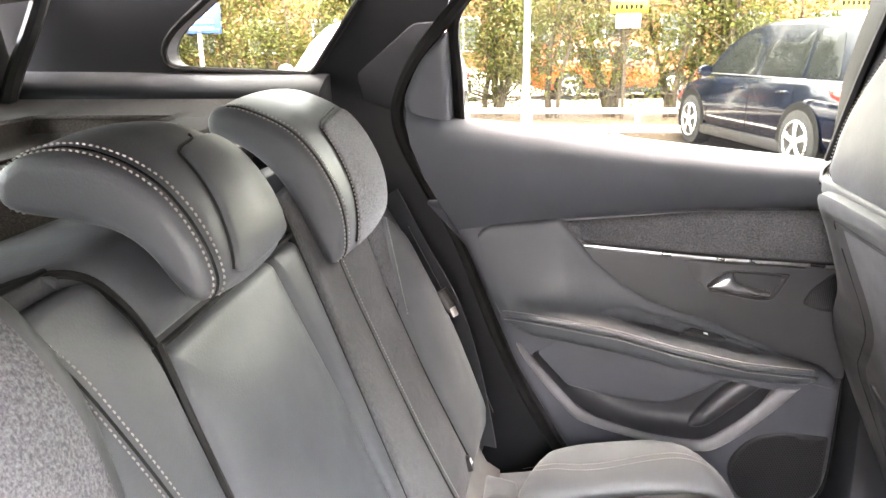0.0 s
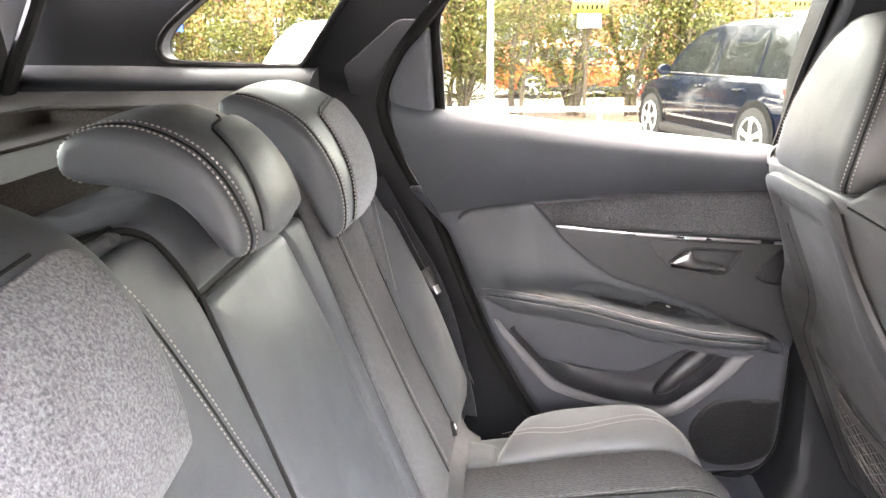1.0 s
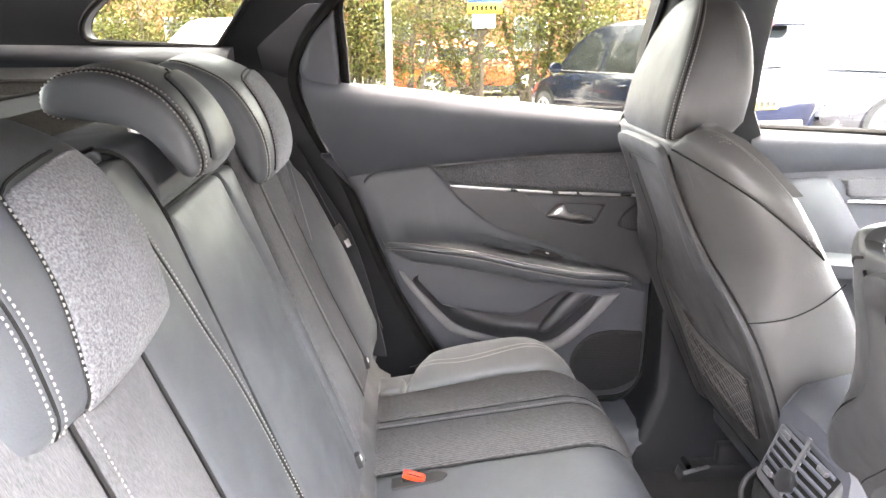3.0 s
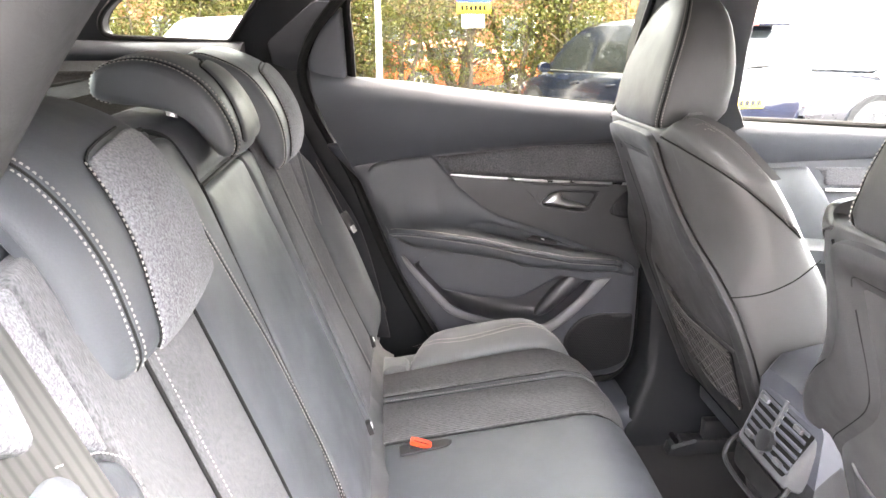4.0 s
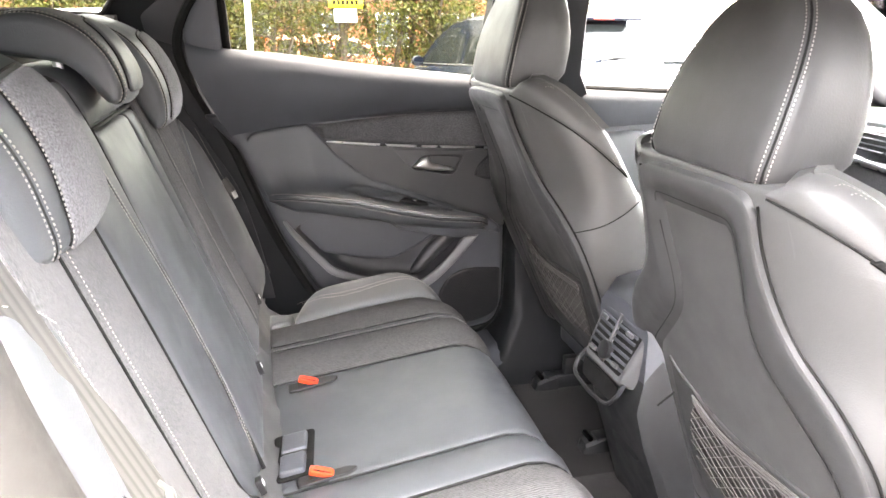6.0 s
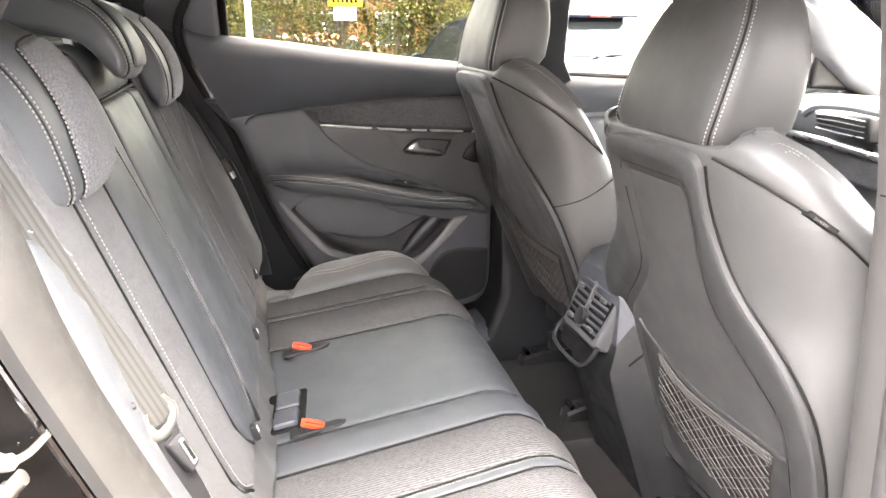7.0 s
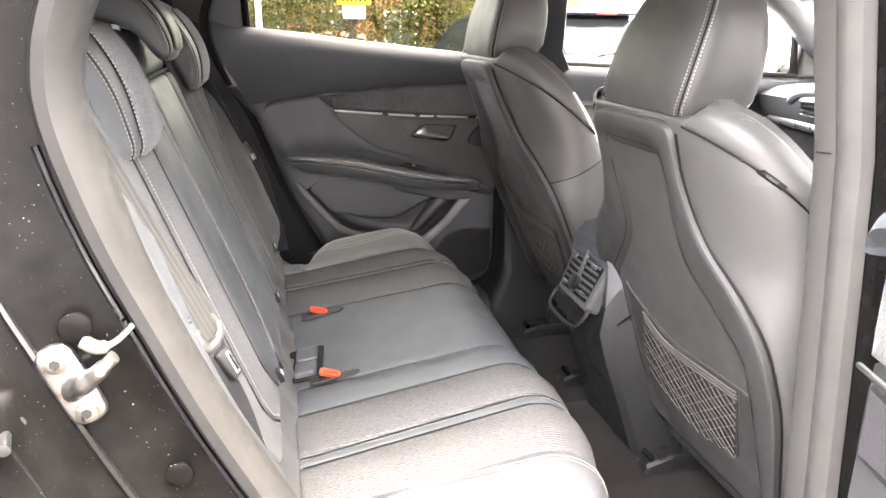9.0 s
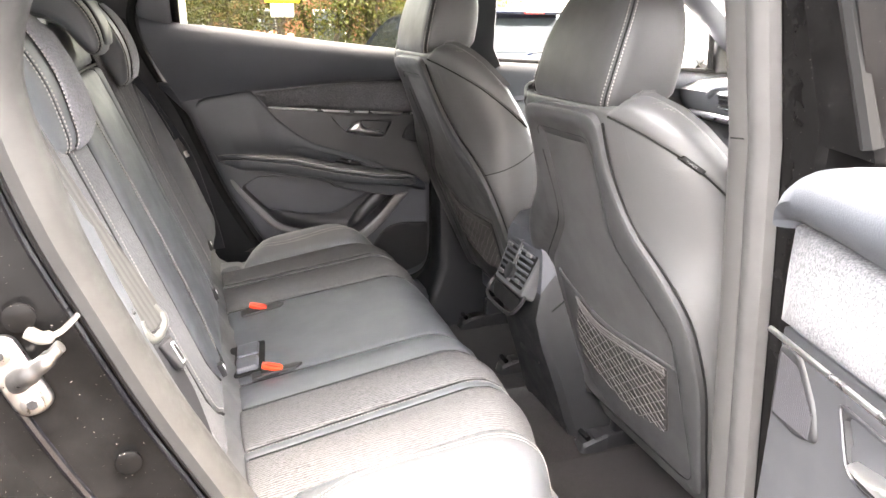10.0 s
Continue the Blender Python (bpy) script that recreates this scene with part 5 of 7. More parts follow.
rear_headrest(0.128, 0.380, NEAR, "rear headrest with leather cover and mottled grey cloth face", True, (0.25, 0.565), dx=-0.026, dz=-0.020, dome=0.030)

# ---------------------------------------------------------------- rear seat belts


def ribbon(points, width, across, thick=0.0012, end=None):
    """A flat strap; end: its width where it gathers into a loop."""
    pts = smooth_line(points, 8)
    full, last = width, len(pts) - 1
    ac = Vector(across).normalized()
    rings = []
    for i, p in enumerate(pts):
        t = (pts[min(i + 1, len(pts) - 1)] - pts[max(i - 1, 0)]).normalized()
        a = (ac - t * ac.dot(t)).normalized()
        n = t.cross(a)
        width = full if end is None else full + (end - full) * max(0.0, i / last * 2 - 1) ** 1.5
        rings.append([p + a * width / 2 + n * thick, p - a * width / 2 + n * thick, p - a * width / 2 - n * thick, p + a * width / 2 - n * thick])
    return loft(rings)


nb = thing("seat_belt", (-0.20, 0.0, 0.75), "grey rear seat belt webbing with its tongue hanging by the pillar", "seat belt")
part("webbing", ribbon([(-0.350, 0.006, 1.30), (-0.305, 0.002, 1.205), (-0.255, 0.001, 1.09), (-0.226, 0.004, 1.032), (-0.203, 0.006, 0.985), (-0.199, 0.008, 0.976)], 0.048, (0.62, 0.74, 0.25), end=0.026), WEB, nb)
part("lower_webbing", ribbon([(-0.200, 0.004, 0.978), (-0.190, 0.000, 0.935), (-0.174, 0.004, 0.88), (-0.155, 0.01, 0.78), (-0.15, 0.0, 0.70)], 0.030, (0.60, 0.70, 0.2)), PLASTIC_DARK, nb, "black lower webbing")
part("guide", tube(smooth_line([(-0.2119, 0.0002, 0.990), (-0.2089, -0.0028, 0.9772), (-0.2023, 0.0, 0.9694), (-0.1952, 0.0083, 0.9719), (-0.1909, 0.0163, 0.9795), (-0.1922, 0.0193, 0.9886), (-0.1988, 0.0179, 0.9995)], 5), [0.0040] * 4 + [0.0058] * 12 + [0.0048] * 10 + [0.0030] * 10, 10), PLASTIC_PALE, nb, "pale grey plastic belt loop")
part("guide_hook", tube(smooth_line([(-0.2160, -0.006, 1.004), (-0.2230, -0.012, 1.001), (-0.2225, -0.014, 0.988), (-0.2120, -0.010, 0.980)], 5), 0.0035, 8), PLASTIC_DARK, nb, "black plastic hook")
TO = lambda u, v, h: tuple(Vector((-0.1862, 0.0050, 0.9475)) + Vector((0.62, 0.74, 0.25)).normalized() * u + Vector((0.43, -0.05, -0.9)).normalized() * v + Vector((0.66, -0.67, 0.32)).normalized() * (h + 0.003))
tongue = part("tongue", panel([(-0.0095, -0.017), (0.0095, -0.018), (0.0085, 0.016), (-0.0045, 0.019)], TO, 0.004, 0.003, back=0.004, r=0.004, step=0.006), PLASTIC_DARK, nb, "black belt tongue")
part("latch_plate", panel([(0.0015, -0.013), (0.0068, -0.013), (0.0062, 0.0125), (0.0, 0.0135)], lambda u, v, h: TO(u, v, h + 0.0040), 0.0010, 0.0008, back=0.0004, r=0.0015, step=0.004), CHROME, tongue, "bright metal plate")
part("plate_slot", panel([(0.0028, -0.010), (0.0056, -0.010), (0.0052, 0.0095), (0.0020, 0.0100)], lambda u, v, h: TO(u, v, h + 0.0051), 0.0004, 0.0004, back=0.0002, r=0.0008, step=0.003), SEAL_GAP, tongue)

fb = thing("seat_belt", (-0.15, 1.15, 0.72), "black rear seat belt beside the far bolster", "seat belt")
part("webbing", ribbon([(-0.285, 1.195, 1.15), (-0.235, 1.180, 1.06), (-0.182, 1.160, 0.97), (-0.150, 1.165, 0.86), (-0.128, 1.150, 0.76), (-0.12, 1.145, 0.715)], 0.044, (0.75, -0.5, 0.3)), JAMB_DARK, fb)
part("tongue", tube([(-0.196, 1.150, 0.998), (-0.186, 1.148, 0.982), (-0.176, 1.146, 0.966)], 0.012, 8, 0.5), PLASTIC_DARK, fb, "black belt tongue")
part("latch_plate", tube([(-0.176, 1.142, 0.972), (-0.170, 1.141, 0.958)], 0.006, 8, 0.3), BRIGHT, fb, "bright metal plate")

# ---------------------------------------------------------------- front seats


SZ = (0.50, 0.56, 0.66, 0.78, 0.85, 0.90, 0.95, 1.00, 1.05, 1.10, 1.15, 1.175, 1.192)
S_REAR = (0.190, 0.205, 0.228, 0.257, 0.260, 0.250, 0.213, 0.154, 0.130, 0.120, 0.124, 0.114, 0.098)
S_FRONT = (0.225, 0.250, 0.264, 0.274, 0.278, 0.279, 0.277, 0.270, 0.262, 0.250, 0.215, 0.188, 0.150)
S_DEEP = (0.12, 0.15, 0.17, 0.165, 0.157, 0.15, 0.145, 0.138, 0.134, 0.126, 0.108, 0.094, 0.076)
S_BACK = (0.02, 0.008, 0.0, 0.0, 0.0, 0.0, 0.0, 0.0, 0.0, 0.0, 0.0, 0.004, 0.016)


def flank(v, u):
    """Half-width of a front backrest at height v, u forwards of its rear plane."""
    wr, wf, dp = (float(np.interp(v, SZ, q)) for q in (S_REAR, S_FRONT, S_DEEP))
    s = min(max(u / dp, 0.0), 1.0)
    return wr + (wf - wr) * (1 - (1 - s) ** 4.0)


def section(z, yc):
    """Level cut through a front backrest: flat rear face, swelling flanks, rounded front."""
    x0 = 0.500 - 0.32 * (z - 0.80) + float(np.interp(z, SZ, S_BACK))
    dp = float(np.interp(z, SZ, S_DEEP))
    us = [0.0, 0.004] + [dp * f for f in (0.1, 0.2, 0.32, 0.45, 0.6, 0.75, 0.86, 0.94)]
    near = [(x0 + u, flank(z, u) - (0.004 if i == 0 else 0.0) - (0.006 if i == 9 else 0.0)) for i, u in enumerate(us)]
    front = flank(z, dp)
    out = [(x0, 0.6 * near[0][1]), (x0, 0.0), (x0, -0.6 * near[0][1])] + [(x, -w) for x, w in near] + [(x0 + dp, -front * 0.88), (x0 + dp, 0.0), (x0 + dp, front * 0.88)] + [(x, w) for x, w in near[::-1]]
    return [(x, yc + y, z) for x, y in out]


def front_seat(label, back_place, base_place):
    """A front seat; back_place tilts and moves the backrest, base_place the cushion and its rails."""
    global PLACE
    yc = 0.265
    PLACE = base_place
    s = thing("front_seat", (0.75, yc, 0.44), label, "car seat", "front seats")
    PLACE = back_place
    zs = list(np.linspace(0.50, 1.15, 33)) + [1.160, 1.166]
    rings = [section(float(z), yc) for z in zs]
    for sc, up in ((0.975, 0.0035), (0.93, 0.0055), (0.86, 0.0062)):
        mx = sum(p[0] for p in rings[34]) / len(rings[34])
        rings.append([(mx + (p[0] - mx) * (1 - (1 - sc) * 1.6), yc + (p[1] - yc) * sc, 1.166 + up) for p in rings[34]])
    part("backrest", loft(rings), LEATHER_FLANK_LIT, s, "black leather backrest with bolstered sides")

    def rear(u, v, h):
        x = 0.500 - 0.32 * (v - 0.80)
        return (x - h * 0.952, yc + u, v - h * 0.305)
    # padded surround with the sunken panel in it
    INN = [(0.094, 1.122, 0.015), (-0.078, 1.124, 0.02), (-0.080, 1.06), (-0.076, 1.0, 0.05), (-0.088, 0.955, 0.05), (-0.145, 0.903, 0.05), (-0.203, 0.850, 0.03), (-0.198, 0.785), (-0.178, 0.565, 0.04), (0.178, 0.565, 0.04), (0.198, 0.785), (0.203, 0.850, 0.03), (0.148, 0.903, 0.05), (0.096, 0.955, 0.05), (0.086, 1.0, 0.05), (0.092, 1.06)]
    OUT_R = [(-S_REAR[i] + 0.003, SZ[i], 0.03) for i in range(1, 11)]
    OUT = [(0.082, 1.161, 0.045), (-0.098, 1.164, 0.03)] + OUT_R[::-1] + [(-p[0], p[1], 0.03) for p in OUT_R]
    deep = rounded(INN, 0.02, 0.012)

    def sink(u, v):
        q = float(edge_distance([(u, v)], deep)[0])
        if inside([(u, v)], deep)[0]:
            k = min(q / 0.022, 1.0)
            return -0.008 * k * k * (3 - 2 * k)
        k = min(q / 0.020, 1.0)
        return 0.008 * k * k * (3 - 2 * k)
    part("back_panel", panel(OUT, lambda u, v, h: rear(u, v, h + 0.001), 0.004, 0.020, back=0.006, step=0.0095, relief=sink), LEATHER_BACK_SHADE, s, "padded black back panel with a sunken middle")
    part("panel_seam", tube([rear(p[0], p[1], 0.0046) for p in deep[:-1]], 0.0011, 5), SEAL_GAP, s)
    for k in (-1, 1):
        def side(u, v, h, k=k):
            """u forwards from the rear plane, v up, on the flank."""
            return (0.500 - 0.32 * (v - 0.80) + u, yc + k * (flank(v, u) + h), v)
        ln = smooth_line([(k * S_REAR[i], SZ[i]) for i in range(10, 0, -1)], 5)
        part("piping", tube([rear(p[0], p[1], 0.0010) for p in ln], 0.0017, 6), SEAL_GAP, s)
        # padded shoulder that carries the wing
        sh = []
        for z in list(np.linspace(1.10, 1.185, 9)) + [1.192, 1.196]:
            z = float(z)
            dp = float(np.interp(z, SZ, S_DEEP))
            u0 = 0.010 + 1.3 * max(0.0, z - 1.160)
            us = [u0 + (dp - u0) * q / 9 for q in range(10)]
            sh.append([(0.500 - 0.32 * (z - 0.80) + u, yc + k * flank(z, u), z) for u in us] + [(0.500 - 0.32 * (z - 0.80) + u, yc + k * min(0.124, flank(z, u) - 0.006), z - 0.01 * (z > 1.17)) for u in us[::-1]])
        part("shoulder", loft(sh), LEATHER_FLANK_LIT, s)
        # upper wing with its stitched edge
        part("wing", panel([(0.004, 1.162, 0.004), (0.024, 1.183, 0.012), (0.062, 1.192, 0.015), (0.090, 1.160, 0.03), (0.114, 1.095, 0.03), (0.124, 1.010, 0.01), (0.090, 1.064, 0.03), (0.058, 1.106, 0.03), (0.028, 1.138, 0.02)], side, 0.005, 0.006, bulge=0.004, wide=0.03, back=0.008, step=0.009), LEATHER_FLANK_LIT, s, "leather shoulder wing")
        part("wing_seam", tube([side(u, v, 0.0008) for u, v in smooth_line([(0.004, 1.160), (0.028, 1.1365), (0.058, 1.1045), (0.090, 1.0625), (0.122, 1.012)], 8)], 0.0016, 6), SEAL_GAP, s, "dark seam under the wing")
        for o in (0.0, 0.006):
            wl = smooth_line([(0.050 + o, 1.181 - o), (0.066, 1.180 - o), (0.084 - o * 0.6, 1.156 - o * 0.5), (0.105 - o, 1.095), (0.115 - o, 1.030)], 8)
            part("wing_stitching", stitches(wl, side, 0.0050), THREAD, s, "pale thread stitching")
    part("airbag_tag", panel([(0.0435, 1.1155, 0.001), (0.0595, 1.0975, 0.001), (0.0655, 1.1025, 0.001), (0.0500, 1.1205, 0.001)], lambda u, v, h: side_flank(yc, u, v, h + 0.006), 0.0015, 0.001, back=0.006, r=0.001, step=0.01), SEAL_GAP, s, "small black airbag label")
    # headrest, leaning forwards
    hr = []
    for f, hw, d, r in ((0.0, 0.100, 0.080, 0.02), (0.03, 0.116, 0.112, 0.025), (0.10, 0.123, 0.128, 0.03), (0.30, 0.125, 0.130, 0.035), (0.45, 0.122, 0.124, 0.036), (0.60, 0.115, 0.112, 0.036), (0.75, 0.102, 0.096, 0.034), (0.86, 0.085, 0.080, 0.030), (0.94, 0.064, 0.062, 0.024), (0.985, 0.040, 0.040, 0.014), (1.0, 0.018, 0.018, 0.005)):
        z = 1.166 + 0.206 * f
        x = 0.378 + 0.052 * f + (0.13 - d) * 0.42
        ym = yc - 0.008
        pts = [(x, ym + hw * 0.98, r), (x, ym - hw * 0.98, r), (x + d, ym - hw * 0.9, r), (x + d, ym + hw * 0.9, r)]
        ring = []
        for i in range(4):
            a, b, c = Vector(pts[i - 1][:2]), Vector(pts[i][:2]), Vector(pts[(i + 1) % 4][:2])
            p, q = b + (a - b).normalized() * r, b + (c - b).normalized() * r
            for j in range(9):
                g2 = j / 8
                v2 = p * (1 - g2) ** 2 + b * 2 * g2 * (1 - g2) + q * g2 * g2
                ring.append((v2.x, v2.y, z))
        hr.append(ring)
    head = part("headrest", loft(hr), LEATHER_BACK_SHADE, s, "large black leather headrest")
    for k, i0 in ((1, 4), (-1, 13)):
        put = lambda a, b, c, h, k=k: (a - h * 0.7, b + k * h * 0.7, c)
        base = smooth_line([hr[j][i0] for j in range(0, 10)], 6)
        for o in (-0.005, 0.005):
            part("headrest_stitching", stitches([(p[0] + o * 0.7, p[1] + k * o * 0.7, p[2]) for p in base], put, 0.0014, w=0.0007), THREAD, head, "pale double stitching")
        part("headrest_seam", tube(base, 0.0015, 6), SEAL_GAP, head)
    for k in (-0.06, 0.06):
        part("post", tube([(0.445, yc + k, 1.22), (0.44, yc + k, 1.16)], 0.007), CHROME, head, "chrome post")
    # net pocket: frame and crossing cords
    NT = [(0.098, 0.802, 0.008), (0.02, 0.772, 0.04), (-0.168, 0.782, 0.006), (-0.130, 0.642, 0.012), (-0.01, 0.622, 0.05), (0.118, 0.652, 0.05), (0.142, 0.705, 0.03)]
    fr = part("pocket_frame", panel([(0.165, 0.842, 0.01), (0.150, 0.826, 0.01), (0.104, 0.806), (0.02, 0.778, 0.04), (-0.165, 0.790), (-0.203, 0.792, 0.004), (-0.196, 0.56, 0.05), (0.10, 0.56, 0.06), (0.165, 0.66, 0.05)], lambda u, v, h: rear(u, v, h + 0.0005), 0.003, 0.006, back=0.012, step=0.02), LEATHER_BACK_SHADE, s, "dark pocket surround")
    # flat dark sheet: the pocket's inner shade is put into its colour
    part("pocket_back", panel(NT, lambda u, v, h: rear(u, v, h + 0.0042), 0.001, 0.002, back=0.004, r=0.02), NET_POCKET_SHADE, fr, "flat pocket lining with the shade behind the net in its colour")
    ring = rounded(NT, 0.02, 0.02)
    cords = []
    for a, gap in ((0.62, 0.0150), (-0.62, 0.0150)):
        dirv = Vector((math.cos(a), math.sin(a)))
        nrm = Vector((-dirv.y, dirv.x))
        for k in range(-28, 29):
            o = Vector((-0.02, 0.72)) + nrm * k * gap
            seg = [o + dirv * t for t in np.linspace(-0.25, 0.25, 101)]
            seg = [p for p, ok in zip(seg, inside([tuple(p) for p in seg], ring)) if ok]
            if len(seg) > 3:
                cords.append(tube([rear(p.x, p.y, 0.0085 + 0.0012 * math.sin(i * 1.3 + k)) for i, p in enumerate(seg[::4] + [seg[-1]])], 0.0010, 5))
    part("net", merged(*cords), NET, s, "worn grey-black elastic net")
    part("net_hem", merged(*[tube([rear(p[0], p[1] + o, 0.0095) for p in smooth_line([(0.098, 0.804), (0.02, 0.776), (-0.168, 0.786)], 8)], 0.0022, 6) for o in (0.0, -0.006, -0.012)]), NET, s, "gathered elastic hem")
    # seat base and rails
    PLACE = base_place
    part("seat_base", panel([(-0.235, 0.63, 0.05), (0.235, 0.63, 0.05), (0.225, 1.02, 0.08), (-0.225, 1.02, 0.08)], lambda u, v, h: (v, yc + u, 0.66 + h + 0.08 * (v - 0.53)), 0.06, 0.07, back=0.12, step=0.05), LEATHER, s, "black leather seat cushion")
    part("base_trim", box(0.66, 1.00, yc - 0.245, yc + 0.245, 0.50, 0.60, 0.03), PLASTIC_DARK, s)
    part("side_cover", loft([[(x, yc - 0.268, 0.52), (x, yc - 0.268, zt - 0.02), (x, yc - 0.255, zt), (x, yc - 0.235, zt), (x, yc - 0.235, 0.52)] for x, zt in ((0.570, 0.575), (0.585, 0.615), (0.64, 0.66), (0.9, 0.66), (1.0, 0.60))]), PLASTIC, s, "charcoal plastic seat side cover")
    for k in (-0.145, 0.145):
        rail = part("rail", box(0.57, 1.05, yc + k - 0.018, yc + k + 0.018, 0.440, 0.475, 0.004), PLASTIC_DARK, s, "black steel seat rail")
        cap = part("rail_end", loft([[(x, yc + k - w, 0.440), (x, yc + k - w, zt - 0.006), (x, yc + k - w + 0.006, zt), (x, yc + k + w - 0.006, zt), (x, yc + k + w, zt - 0.006), (x, yc + k + w, 0.440)]
                                        for x, zt, w in ((0.540, 0.448, 0.015), (0.546, 0.462, 0.019), (0.562, 0.468, 0.021), (0.60, 0.478, 0.021))]), PLASTIC_DARK, rail, "black rail end cap")
        part("rail_pin", tube([(0.556, yc + k - 0.016, 0.474), (0.556, yc + k + 0.016, 0.474)], 0.006, 10), GLOSS, cap, "black steel pin")
        part("rail_leg", box(0.62, 0.98, yc + k - 0.012, yc + k + 0.012, 0.470, 0.52, 0.004), PLASTIC_DARK, rail)
    PLACE = Matrix.Identity(4)
    return s


def side_flank(yc, u, v, h):
    return (0.500 - 0.32 * (v - 0.80) + u, yc - flank(v, u) - h, v)


# dark tone carries the shade inside the net pocket
NET_POCKET_SHADE = surface("pocket_lining", (0.020, 0.018, 0.017), 0.7, vary=0.15, scale=30, grain=900, bump=0.3)
NET = surface("net_cord", (0.070, 0.066, 0.062), 0.6, vary=0.2, scale=80, grain=900, bump=0.4)
# one seat leather in two tones: shade on the rear, door light on the flanks
LEATHER_BACK_SHADE = surface("shaded_seat_leather", (0.0408, 0.0406, 0.0410), 0.50, vary=0.08, scale=6, grain=420, bump=0.2, dist=0.0005, cell=True, spec=0.42)
LEATHER_FLANK_LIT = surface("lit_seat_leather", (0.0598, 0.0594, 0.0590), 0.46, vary=0.08, scale=6, grain=480, bump=0.18, dist=0.0005, cell=True, spec=0.45)
UP = Matrix.Identity(4)
near_seat = front_seat("black leather front seat with net pocket and airbag label", UP, UP)
# the far seat stands a little higher and leans further back
TILT = Matrix.Translation((0.480, 0.930, 0.853)) @ Matrix.Rotation(-0.085, 4, "Y") @ Matrix.Translation((-0.500, -0.265, -0.800))
far_seat = front_seat("front seat in black leather, leaning back, with a net pocket", TILT, Matrix.Translation((-0.02, 0.665, 0.0)))
for o in list(far_seat.children):
    if o.name.startswith("airbag_tag"):
        bpy.data.objects.remove(o)
PLACE = TILT
part("flank_seam", tube([side_flank(0.265, u, v, 0.0006) for u, v in smooth_line([(0.0, 0.915), (0.05, 0.930), (0.10, 0.952), (0.14, 0.975)], 5)], 0.0011, 5), SEAL_GAP, far_seat)
PLACE = Matrix.Identity(4)
# lettering on the airbag label
fc = bpy.data.curves.new("airbag_text", "FONT")
fc.body, fc.size, fc.extrude, fc.align_x, fc.align_y = "AIRBAG", 0.0046, 0.0003, "CENTER", "CENTER"
fo = new("airbag_text", fc)
bpy.context.view_layer.update()
me = bpy.data.meshes.new_from_object(fo.evaluated_get(bpy.context.evaluated_depsgraph_get()))
bpy.data.objects.remove(fo)
bm = bmesh.new()
bm.from_mesh(me)
p0, pu, pv = (Vector(side_flank(0.265, 0.0523, 1.1101, 0.0090)), Vector(side_flank(0.265, 0.0398, 1.1236, 0.0090)), Vector(side_flank(0.265, 0.0568, 1.1143, 0.0090)))
ax = (pu - p0).normalized()
up = pv - p0
up = -(up - ax * up.dot(ax)).normalized()
nz = ax.cross(up)
bm.transform(Matrix(((ax.x, up.x, nz.x, p0.x), (ax.y, up.y, nz.y, p0.y), (ax.z, up.z, nz.z, p0.z), (0, 0, 0, 1))))
part("airbag_lettering", bm, PLASTIC_PALE, near_seat, "white lettering reading AIRBAG", smooth=False)

# ---------------------------------------------------------------- centre console
con = thing("centre_console", (0.60, 0.548, 0.44), "charcoal centre console with rear air vents", "console")
CY = 0.548
CONSOLE_SIDE = surface("console_side_plastic", (0.0132, 0.0135, 0.0144), 0.55, vary=0.12, scale=9, grain=600, bump=0.35, dist=0.0006, cell=True)
rows = []
for x, wt, zt in ((0.468, 0.085, 0.885), (0.49, 0.095, 0.905), (0.56, 0.100, 0.918), (0.70, 0.105, 0.925), (1.1, 0.11, 0.88), (1.3, 0.12, 0.86)):
    rows.append([(x, CY - wt, 0.70), (x, CY - wt, zt - 0.03), (x, CY - wt + 0.02, zt - 0.006), (x, CY, zt), (x, CY + wt - 0.02, zt - 0.006), (x, CY + wt, zt - 0.03), (x, CY + wt, 0.70)])
part("lid", loft(rows), PLASTIC, con, "soft console lid")
BEZEL = surface("satin_vent_bezel", (0.070, 0.070, 0.073), 0.38, vary=0.06, scale=8, grain=900, bump=0.12)
rows = []
for z, x, w in ((0.44, 0.545, 0.118), (0.50, 0.525, 0.115), (0.58, 0.500, 0.110), (0.66, 0.472, 0.105), (0.72, 0.458, 0.100), (0.80, 0.474, 0.096), (0.86, 0.488, 0.092)):
    rows.append([(x, CY - w + 0.012, z), (x + 0.014, CY - w, z), (1.3, CY - w, z), (1.3, CY + w, z), (x + 0.014, CY + w, z), (x, CY + w - 0.012, z)])
part("body", loft(rows), CONSOLE_SIDE, con, "grained black plastic console side")
VN = lambda u, v, h: (0.465 + 0.40 * (v - 0.80) - 0.93 * h, CY + u, v + 0.37 * h)
bez = part("vent_bezel", panel([(-0.083, 0.862, 0.008), (0.083, 0.862, 0.008), (0.078, 0.752, 0.012), (-0.062, 0.752, 0.012)][::1], VN, 0.012, 0.008, back=0.03, r=0.01, step=0.012), BEZEL, con, "satin grey vent surround")
part("vent_back", panel([(-0.070, 0.852), (0.070, 0.852), (0.066, 0.766), (-0.052, 0.766)], lambda u, v, h: VN(u, v, h + 0.0122), 0.0006, 0.001, back=0.001, r=0.006, step=0.02), SEAL_GAP, bez, "black vent opening")
for i in range(7):
    v = 0.777 + i * 0.0115
    part("vent_slat", tube([VN(-0.060, v, 0.015), (VN(0.0, v, 0.0185)), VN(0.066, v, 0.015)], 0.0030, 6, 0.35, side=(0.4, 0, 1)), PLASTIC, bez)
part("vent_divider", tube([VN(0.004, 0.768, 0.018), VN(0.004, 0.851, 0.018)], 0.0042, 6), BEZEL, bez)
